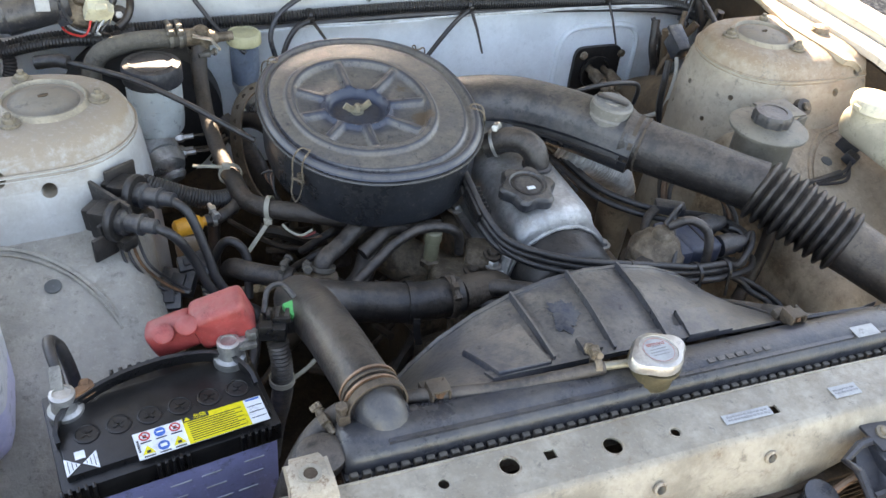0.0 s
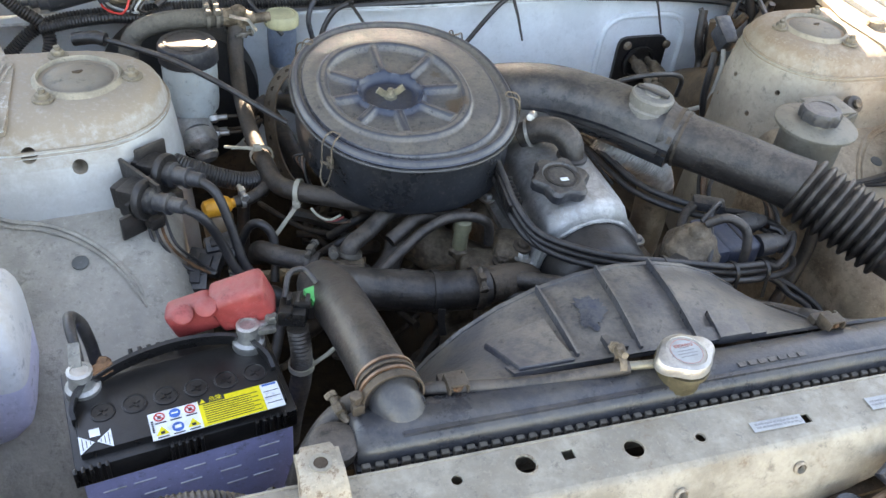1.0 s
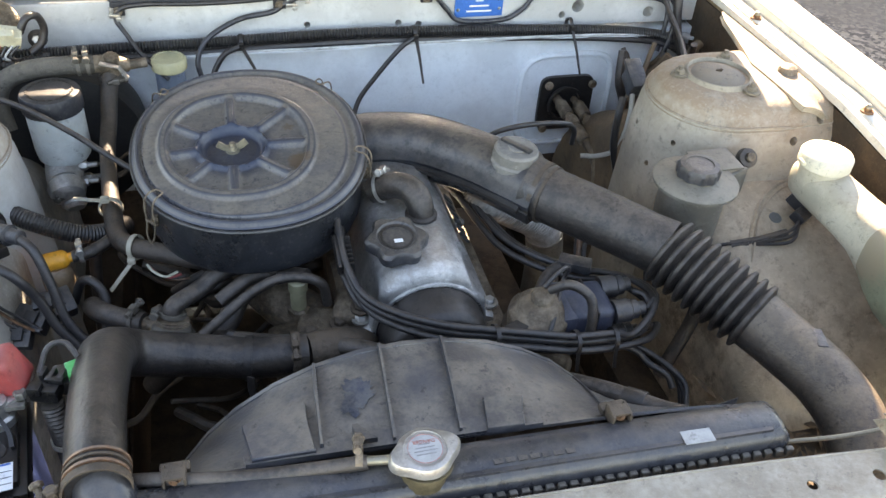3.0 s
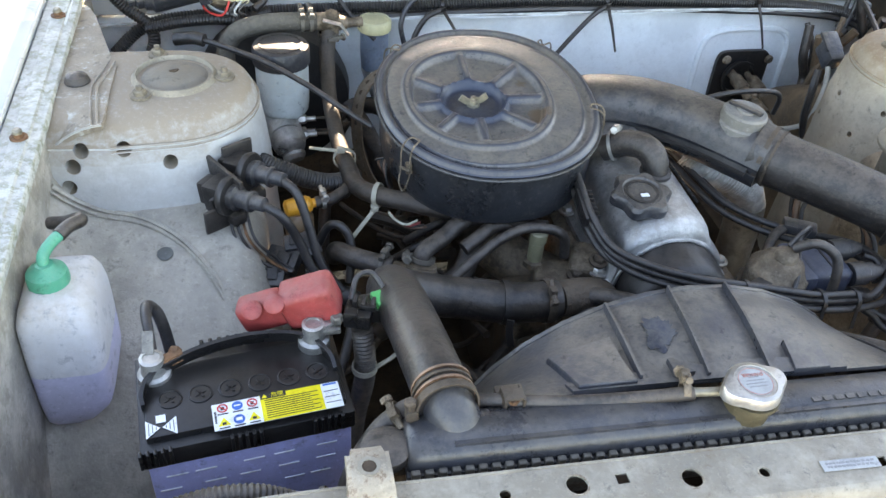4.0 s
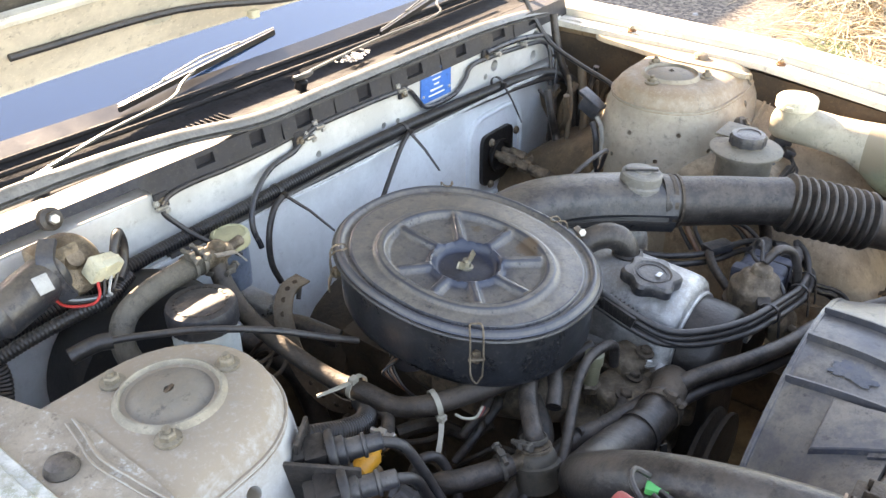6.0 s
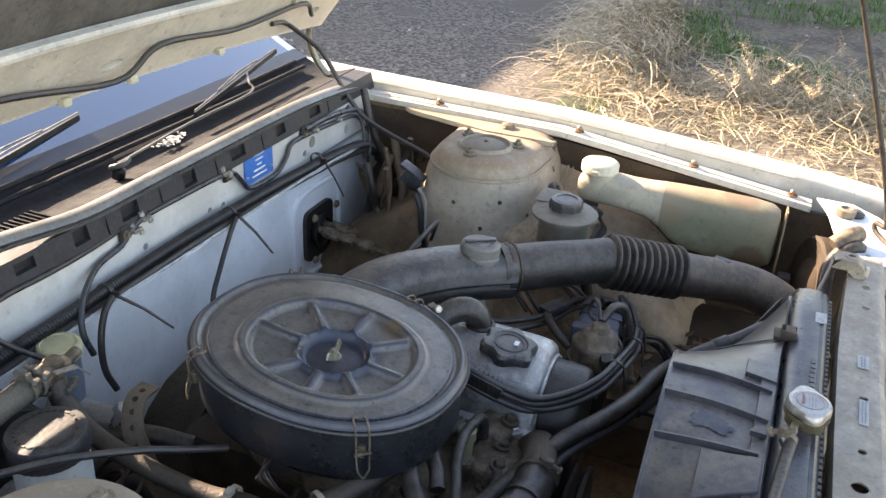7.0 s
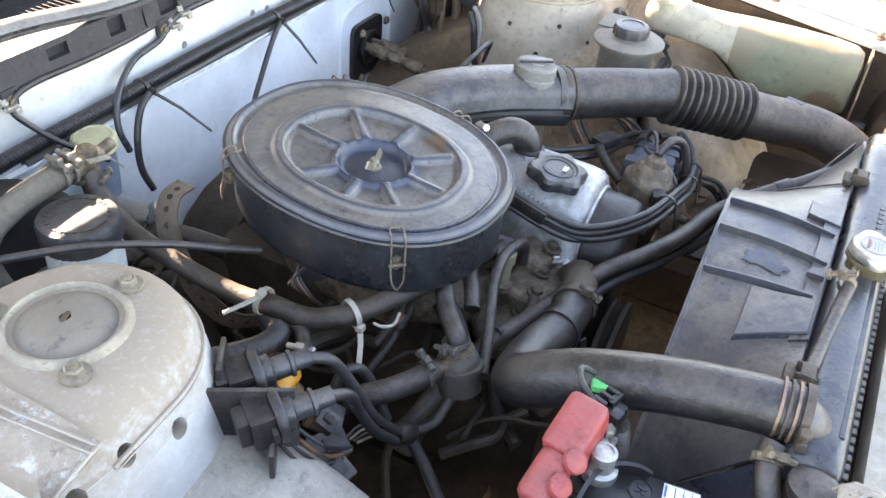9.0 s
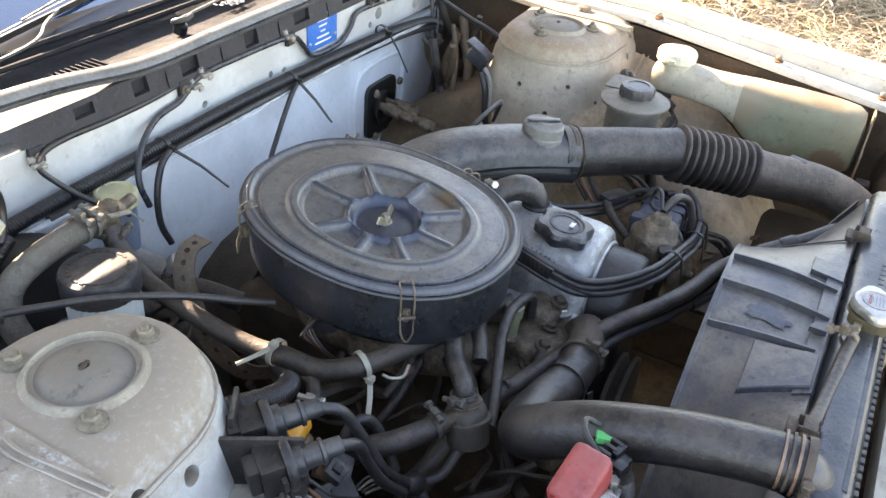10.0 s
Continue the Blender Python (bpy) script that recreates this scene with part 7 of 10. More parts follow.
def distributor():
    t = thing("distributor", (0.17, 0.68, 0.68), "grey domed distributor with a blue-black cap", "distributor")
    up = (0.05, -0.05, 1)
    c = (0.155, 0.680, 0.752)
    part("dome", lathe([(0.034, 0), (0.0365, 0.022), (0.036, 0.028), (0.032, 0.031), (0.029, 0.033), (0.025, 0.043), (0.019, 0.047), (0.014, 0.048), (0.013, 0.056), (0.010, 0.0585), (0.009, 0.059), (0, 0.059)], axes(up, c), 48), DIRTY_ALLOY, t, "dusty grey vacuum dome", 55)
    part("lower_body", lathe([(0.028, -0.09), (0.03, -0.02), (0.04, -0.006), (0.04, 0.002)], axes(up, c), 22), BLOCK, t)
    cap = part("cap", joined(box((0.220, 0.690, 0.752), (0.058, 0.062, 0.062), 0.010, None, 3), box((0.188, 0.690, 0.748), (0.02, 0.07, 0.07), 0.006)), surface("blue_black_cap", (0.035, 0.042, 0.07), 0.42, var=0.25, scale=30, dust=0.55, dust_rgb=(0.16, 0.155, 0.155), bump=0.1), t, "blue-black plastic cap")
    part("cap_seam", box((0.224, 0.690, 0.752), (0.003, 0.064, 0.064), 0.001), RUBBER_CLEAN, cap)
    for k, (dy, dz) in enumerate(((-0.022, 0.02), (0.022, 0.02), (-0.022, -0.018), (0.022, -0.018))):
        part("boot", lathe([(0.0145, 0), (0.0145, 0.02), (0.012, 0.022), (0.012, 0.030), (0.0085, 0.032), (0.008, 0.04)], axes((1, 0, 0.05), (0.247, 0.690 + dy, 0.752 + dz)), 16), PLASTIC, t, "rubber lead boot")
    part("spring_clip", tube([(0.205, 0.650, 0.79), (0.212, 0.645, 0.775), (0.208, 0.646, 0.75), (0.214, 0.648, 0.73)], 0.0016, 6), STEEL, t)
    part("vacuum_pipe", tube([(0.165, 0.679, 0.812), (0.185, 0.668, 0.826), (0.205, 0.655, 0.815), (0.208, 0.645, 0.79), (0.205, 0.64, 0.755)], 0.006, 10), RUBBER, t)
    part("thin_pipe", tube([(0.158, 0.68, 0.816), (0.18, 0.69, 0.83), (0.195, 0.70, 0.822), (0.190, 0.70, 0.80), (0.165, 0.655, 0.79), (0.15, 0.635, 0.765)], 0.0028, 8), WIRE, t)
    part("connector", box((0.122, 0.658, 0.775), (0.026, 0.018, 0.016), 0.003, Matrix.Rotation(0.4, 4, "Z")), RUBBER_CLEAN, t)
    part("vacuum_chamber", lathe([(0.026, 0), (0.028, 0.006), (0.022, 0.016), (0.006, 0.020), (0.005, 0.03)], axes((-0.3, -1, 0.1), (0.162, 0.645, 0.73)), 22), DIRTY_ALLOY, t)
    return t


distributor()


def check_valve():
    t = thing("check_valve", (-0.26, 0.765, 0.70), "dusty round check valve hung between two clamped hoses", "valve")
    c, up = Vector((-0.268, 0.752, 0.712)), Vector((0.20, 0.28, 0.94)).normalized()
    m = axes(up, c)
    part("body", lathe([(0.0, 0.0), (0.018, 0.0), (0.0225, 0.002), (0.0235, 0.008), (0.024, 0.028), (0.0275, 0.0285), (0.0275, 0.033), (0.0235, 0.034), (0.022, 0.042), (0.016, 0.047), (0.0125, 0.048), (0.0125, 0.06)], m, 30), surface("dusty_valve", (0.085, 0.075, 0.06), 0.6, 0.2, var=0.3, scale=20, dust=0.7, dust_rgb=(0.15, 0.125, 0.095), bump=0.2), t)
    part("metal_neck", lathe([(0.0165, 0.044), (0.0195, 0.0455), (0.018, 0.047), (0.0195, 0.0485), (0.018, 0.050), (0.0185, 0.0515), (0.013, 0.053)], m, 26), DIRTY_ALLOY, t)
    top = c + up * 0.052
    part("upper_hose", tube([top, top + up * 0.015, (-0.226, 0.795, 0.775), (-0.20, 0.812, 0.783), (-0.17, 0.823, 0.782)], 0.0105, 16), RUBBER, t)
    clamp("hose_clamp", top + up * 0.006, up, 0.0135, CRIMP, t, 0.005, (-0.8, 0.2, 0.1))
    part("side_port", rod(c + up * 0.040, c + up * 0.040 + Vector((-0.035, 0.014, 0.0)), 0.009), DIRTY_ALLOY, t)
    part("lower_hose", tube([(-0.290, 0.774, 0.752), (-0.315, 0.788, 0.750), (-0.338, 0.805, 0.748), (-0.352, 0.832, 0.735), (-0.352, 0.865, 0.70)], 0.0125, 14), RUBBER, t)
    clamp("hose_clamp", (-0.300, 0.780, 0.751), (-0.8, 0.5, -0.1), 0.0132, CRIMP, t, 0.005, (0, 0, 1))
    return t


check_valve()


def vacuum_switch():
    t = thing("vacuum_switch", (-0.113, 0.778, 0.73), "tan plastic vacuum switch on a brass hexagon", "switch")
    c = (-0.113, 0.778, 0.738)
    part("body", lathe([(0.008, 0), (0.0095, 0.008), (0.0095, 0.034), (0.0115, 0.036), (0.0115, 0.050), (0.009, 0.052), (0, 0.052)], axes((0, -0.05, 1), c), 18), surface("tan_plastic", (0.25, 0.23, 0.14), 0.5, var=0.2, dust=0.4), t)
    part("hexagon", hexagon(0.0135, 0.012, axes((0, 0, 1), (c[0], c[1], c[2] - 0.006))), DIRTY_ALLOY, t)
    return t


vacuum_switch()


def brake_reservoir():
    t = thing("brake_reservoir", (-0.402, 1.12, 0.76), "translucent brake fluid reservoir with a ribbed black cap", "reservoir")
    c = (-0.398, 1.122, 0)
    part("cap", lathe([(0.037, 0.846), (0.0395, 0.8475), (0.0395, 0.869), (0.0378, 0.8725), (0.034, 0.8735), (0.0, 0.874)], Matrix.Translation(c), 72, lambda a, r, z: 1 + (0.012 * math.cos(36 * a) if r > 0.0385 else 0)), surface("reservoir_cap", (0.016, 0.018, 0.024), 0.5, var=0.25, dust=0.5, least=0.1, dust_rgb=(0.14, 0.12, 0.10), bump=0.2), t, "ribbed black screw cap under dust")
    for k in range(26):
        a = 2 * math.pi * k / 26
        part("cap_letter", box((c[0] + 0.029 * math.cos(a), c[1] + 0.029 * math.sin(a), 0.8742), (0.003, 0.005, 0.0006), 0, Matrix.Rotation(a, 4, "Z")), RUBBER_CLEAN, t)
    part("bottle", lathe([(0.020, 0.765), (0.030, 0.768), (0.0350, 0.775), (0.0368, 0.79), (0.0372, 0.840), (0.0366, 0.852)], Matrix.Translation(c), 36), POLY, t, "cloudy white plastic bottle")
    return t


brake_reservoir()


def master_cylinder():
    t = thing("brake_master_cylinder", (-0.40, 1.09, 0.70), "pitted grey cast brake master cylinder with pipe unions", "master cylinder")
    part("neck", lathe([(0.022, 0.752), (0.026, 0.756), (0.027, 0.768), (0.022, 0.776)], Matrix.Translation((-0.398, 1.118, 0)), 22), ALLOY, t)
    part("barrel", tube([(-0.405, 1.19, 0.755), (-0.403, 1.12, 0.753), (-0.398, 1.075, 0.750)], [0.026, 0.026, 0.024], 20), ALLOY, t)
    part("end", lathe([(0.024, 0), (0.026, 0.006), (0.022, 0.02), (0.012, 0.026), (0, 0.027)], axes((0.15, -0.9, -0.3), (-0.398, 1.078, 0.750)), 22), ALLOY, t)
    part("lug", lathe([(0.016, 0), (0.017, 0.012), (0.012, 0.018), (0, 0.018)], axes((0.2, -0.7, -0.6), (-0.392, 1.07, 0.735)), 18), ALLOY, t)
    for z, y in ((0.765, 1.10), (0.748, 1.085), (0.735, 1.115)):
        u = part("union", joined(hexagon(0.007, 0.012, axes((1, -0.1, 0.1), (-0.380, y, z))), rod((-0.372, y, z), (-0.355, y - 0.002, z + 0.002), 0.004, 10)), STEEL, t)
        part("pipe", tube([(-0.356, y - 0.002, z + 0.002), (-0.33, y - 0.003, z + 0.004), (-0.31, y + 0.01, z + 0.01), (-0.305, y + 0.05, z - 0.02), (-0.32, y + 0.09, z - 0.08)], 0.0026, 8), BLOCK, u)
    part("servo", lathe([(0.05, 0), (0.115, 0.015), (0.12, 0.05), (0.115, 0.085), (0.06, 0.10)], axes((0, 1, 0), (-0.41, 1.192, 0.735)), 40), surface("servo_black", (0.012, 0.012, 0.013), 0.5, var=0.3, dust=0.3, dust_rgb=(0.06, 0.05, 0.04)), t, "black round brake servo")
    return t


master_cylinder()


def clutch_reservoir():
    t = thing("clutch_reservoir", (-0.248, 1.255, 0.77), "small blue-grey fluid bottle with a pale yellow cap", "reservoir")
    c = (-0.248, 1.258, -0.011)
    part("cap", lathe([(0.0245, 0.838), (0.0265, 0.840), (0.0265, 0.853), (0.024, 0.8565), (0.021, 0.857), (0.020, 0.8555), (0, 0.8555)], Matrix.Translation(c), 40, lambda a, r, z: 1 + (0.01 * math.cos(20 * a) if r > 0.026 else 0)), YELLOW_CAP, t, "pale yellow cap")
    part("bottle", lathe([(0.015, 0.768), (0.021, 0.775), (0.0225, 0.80), (0.0225, 0.838)], Matrix.Translation(c), 28), BLUE_FLUID, t)
    part("cylinder", joined(tube([(-0.25, 1.28, 0.75), (-0.247, 1.23, 0.748), (-0.243, 1.19, 0.745)], 0.017, 16), lathe([(0.014, 0), (0.015, 0.02), (0.008, 0.026), (0, 0.026)], axes((0.4, -0.5, 0.5), (-0.24, 1.195, 0.745)), 16)), ALLOY, t, "small corroded clutch cylinder")
    part("pipe", tube([(-0.225, 1.19, 0.752), (-0.205, 1.185, 0.76), (-0.19, 1.19, 0.765), (-0.185, 1.20, 0.755), (-0.20, 1.19, 0.74)], 0.0035, 8), WIRE, t)
    return t


clutch_reservoir()


def power_steering_reservoir():
    t = thing("steering_fluid_can", (0.405, 0.80, 0.74), "dusty grey metal power steering can with a black cap", "reservoir")
    c = (0.405, 0.802, 0)
    can = surface("dusty_can", (0.20, 0.18, 0.145), 0.6, 0.3, var=0.3, scale=14, dust=0.75, dust_rgb=(0.27, 0.235, 0.185), bump=0.2, spots=0.3, spot_rgb=(0.1, 0.09, 0.07))
    part("can", lathe([(0.038, 0.74), (0.042, 0.745), (0.0425, 0.80), (0.0425, 0.852)], Matrix.Translation(c), 36), can, t)
    part("lid", lathe([(0.0425, 0.850), (0.055, 0.852), (0.0555, 0.856), (0.053, 0.858), (0.03, 0.861), (0.026, 0.862), (0.026, 0.866), (0, 0.866)], Matrix.Translation(c), 40), can, t)
    cap = part("cap", lathe([(0.027, 0.864), (0.0275, 0.876), (0.025, 0.880), (0.018, 0.881), (0.017, 0.8795), (0, 0.880)], Matrix.Translation(c), 60, lambda a, r, z: 1 + (0.035 * math.copysign(1, math.cos(10 * a)) if r > 0.0255 else 0)), PLASTIC, t, "black fluted cap")
    part("bracket", joined(box((0.468, 0.81, 0.835), (0.05, 0.006, 0.04), 0.002, Matrix.Rotation(0.4, 4, "Z")), box((0.45, 0.835, 0.86), (0.06, 0.05, 0.003), 0.001)), can, t)
    part("rubber_bush", lathe([(0.013, 0), (0.0145, 0.004), (0.013, 0.012), (0.007, 0.013), (0.006, 0.016), (0, 0.016)], axes((0.0, -0.7, 0.6), (0.508, 0.852, 0.845)), 20), RUBBER, t)
    part("bracket_bolt", lathe([(0.006, 0), (0.006, 0.004), (0, 0.005)], axes((0.0, -0.7, 0.6), (0.508, 0.8405, 0.855)), 12), DIRTY_ALLOY, t)
    part("return_hose", tube([(0.42, 0.77, 0.745), (0.43, 0.755, 0.72), (0.42, 0.74, 0.66), (0.38, 0.72, 0.58)], 0.010, 12), RUBBER, t)
    return t


power_steering_reservoir()


def side_connector():
    t = thing("connector", (0.575, 0.79, 0.77), "grey electrical connector on a dusty harness", "connector", "connectors")
    turn = Matrix.Rotation(0.5, 4, "Z") @ Matrix.Rotation(0.4, 4, "X")
    shell = part("shell", box((0.583, 0.800, 0.803), (0.028, 0.032, 0.022), 0.003, turn), PLASTIC, t)
    part("latch", box((0.583, 0.793, 0.8145), (0.010, 0.016, 0.004), 0.001, turn), RUBBER_CLEAN, shell)
    part("socket", box((0.570, 0.779, 0.793), (0.022, 0.020, 0.016), 0.003, turn), PLASTIC, t)
    for k in range(3):
        part("wire", tube([(0.566, 0.772, 0.793 - 0.004 * k), (0.545, 0.762 - 0.005 * k, 0.783 - 0.005 * k), (0.505, 0.765, 0.772 - 0.004 * k), (0.465, 0.775, 0.762), (0.44, 0.785, 0.75)], 0.0026, 6), WIRE, t)
    part("sleeve", tube([(0.545, 0.765, 0.778), (0.51, 0.768, 0.768), (0.47, 0.775, 0.760)], 0.0062, 10), RUBBER, t, "taped sleeve")
    return t


side_connector()


def fuse_link_box():
    t = thing("relay", (0.46, 1.09, 0.79), "small black relay with a white-sheathed cable on the tower", "relay")
    part("case", box((0.462, 1.105, 0.835), (0.026, 0.040, 0.030), 0.004, Matrix.Rotation(0.5, 4, "X")), PLASTIC, t)
    part("lid", box((0.462, 1.112, 0.853), (0.028, 0.036, 0.006), 0.002, Matrix.Rotation(0.5, 4, "X")), PLASTIC, t, "dusty relay lid")
    part("cable", tube([(0.455, 1.09, 0.82), (0.45, 1.075, 0.80), (0.445, 1.07, 0.76), (0.435, 1.07, 0.73), (0.41, 1.08, 0.715), (0.385, 1.09, 0.712)], 0.0042, 8), surface("pale_sheath", (0.40, 0.38, 0.33), 0.6, dust=0.4), t, "pale sheathed cable")
    part("loop", tube([(0.44, 1.09, 0.815), (0.43, 1.075, 0.79), (0.43, 1.07, 0.74), (0.44, 1.06, 0.69), (0.45, 1.05, 0.62)], 0.006, 8), WIRE, t)
    return t


fuse_link_box()


def washer_tank_right():
    t = thing("washer_tank", (0.60, 0.60, 0.62), "aged green-white plastic washer tank with a cream cap", "tank", "washer tanks")
    rows = ((0.820, 0.582, 0.842, 0.012, 0.012), (0.817, 0.582, 0.842, 0.022, 0.020), (0.806, 0.582, 0.842, 0.029, 0.026), (0.785, 0.583, 0.842, 0.032, 0.028), (0.755, 0.588, 0.839, 0.033, 0.028), (0.72, 0.595, 0.834, 0.034, 0.028), (0.69, 0.602, 0.829, 0.035, 0.031), (0.665, 0.608, 0.820, 0.036, 0.040), (0.645, 0.612, 0.810, 0.037, 0.050), (0.62, 0.615, 0.802, 0.038, 0.057), (0.58, 0.617, 0.799, 0.039, 0.060), (0.51, 0.618, 0.797, 0.039, 0.060), (0.478, 0.618, 0.795, 0.037, 0.058), (0.464, 0.618, 0.794, 0.03, 0.05), (0.460, 0.618, 0.792, 0.015, 0.03))

    def ring(y, x, z, w, h):
        pts = []
        for k in range(24):
            q = 2 * math.pi * k / 24
            c, n = math.cos(q), math.sin(q)
            pts.append((x + w * math.copysign(abs(c) ** 0.65, c), y, z + h * math.copysign(abs(n) ** 0.65, n)))
        return pts

    neck = surface("dusty_neck_plastic", (0.50, 0.45, 0.34), 0.5, var=0.2, scale=10, dust=0.7, dust_rgb=(0.33, 0.255, 0.17), bump=0.1, through=0.2)
    part("filler_neck", loft([ring(*r) for r in rows[:8]]), neck, t, "brown-dusted filler neck")
    part("neck_top", lathe([(0.028, 0.845), (0.029, 0.874)], Matrix.Translation((0.579, 0.785, 0)), 28), neck, t)
    part("body", loft([ring(*r) for r in rows[7:]]), POLY_GREEN, t, "yellow-green tank body")
    part("cap", lathe([(0.031, 0.872), (0.0340, 0.874), (0.0340, 0.887), (0.0315, 0.8905), (0.024, 0.893), (0.023, 0.8915), (0, 0.892)], Matrix.Translation((0.579, 0.785, 0)), 36), CREAM_CAP, t, "cream round snap cap")
    part("hinge_tab", box((0.547, 0.785, 0.88), (0.012, 0.012, 0.006), 0.002), CREAM_CAP, t)
    m = Matrix(((1, 0, 0, 0), (0, 0, -1, 0.452), (0, 1, 0, 0), (0, 0, 0, 1)))
    part("bracket", plate([(0.566, 0.735), (0.592, 0.722), (0.600, 0.768), (0.648, 0.775), (0.652, 0.845), (0.600, 0.852), (0.585, 0.80), (0.566, 0.79)], [rect_of(0.579, 0.765, 0.014, 0.014), ring_of(0.628, 0.826, 0.008)], 0.003, m), TAN_TAB, t, "tan bracket with a square hole")
    part("pump_socket", joined(box((0.566, 0.436, 0.742), (0.026, 0.022, 0.018), 0.003), box((0.553, 0.440, 0.735), (0.014, 0.016, 0.012), 0.002)), RUBBER_CLEAN, t)
    part("pump_wire", tube([(0.552, 0.436, 0.735), (0.545, 0.425, 0.72), (0.55, 0.415, 0.69), (0.56, 0.41, 0.65)], 0.0022, 6), WIRE, t)
    return t


washer_tank_right()


def washer_tank_left():
    t = thing("coolant_tank", (-0.632, 0.62, 0.66), "cloudy lilac-white coolant tank with a green cap", "tank")
    def ring(z, w, y0, d, back):
        pts = []
        for k in range(28):
            q = 2 * math.pi * k / 28
            c, n = math.cos(q), math.sin(q)
            pts.append((-0.632 - back + 0.5 * w * math.copysign(abs(c) ** 0.34, c), y0 + 0.5 * d * math.copysign(abs(n) ** 0.34, n), z))
        return pts

    body = [ring(*q) for q in ((0.697, 0.02, 0.655, 0.03, 0.016), (0.700, 0.034, 0.657, 0.05, 0.014), (0.712, 0.052, 0.664, 0.080, 0.008), (0.728, 0.068, 0.670, 0.098, 0.001), (0.742, 0.0735, 0.673, 0.106, -0.001), (0.76, 0.074, 0.675, 0.108, -0.001), (0.780, 0.074, 0.676, 0.110, -0.001), (0.80, 0.074, 0.677, 0.110, -0.001), (0.818, 0.0735, 0.678, 0.108, -0.001), (0.834, 0.071, 0.678, 0.104, 0), (0.846, 0.064, 0.678, 0.092, 0), (0.854, 0.050, 0.678, 0.072, 0), (0.858, 0.036, 0.678, 0.05, 0))]
    part("bottle", loft(body[6:]), POLY_LILAC, t, "cloudy white upper bottle")
    part("lower_bottle", loft(body[:7]), COOLANT, t, "lilac coolant showing through the lower bottle")
    c = (-0.637, 0.674, 0)
    part("cap", lathe([(0.0175, 0.851), (0.0192, 0.854), (0.0192, 0.866), (0.0182, 0.870), (0.009, 0.876), (0.008, 0.879), (0, 0.879)], Matrix.Translation(c), 40, lambda a, r, z: 1 + (0.012 * math.cos(18 * a) if r > 0.0188 else 0)), GREEN_CAP, t, "bright green round cap")
    part("spout", tube([(-0.638, 0.675, 0.877), (-0.637, 0.679, 0.885), (-0.632, 0.690, 0.889), (-0.622, 0.704, 0.892)], 0.0056, 12), GREEN_CAP, t)
    part("tube_end", tube([(-0.625, 0.700, 0.891), (-0.617, 0.711, 0.893), (-0.609, 0.724, 0.889), (-0.614, 0.737, 0.882), (-0.628, 0.746, 0.872), (-0.646, 0.754, 0.866)], 0.0068, 12), RUBBER, t, "short black rubber tube")
    part("mount", box((-0.664, 0.66, 0.70), (0.008, 0.04, 0.05), 0.003), STEEL, t)
    return t


washer_tank_left()


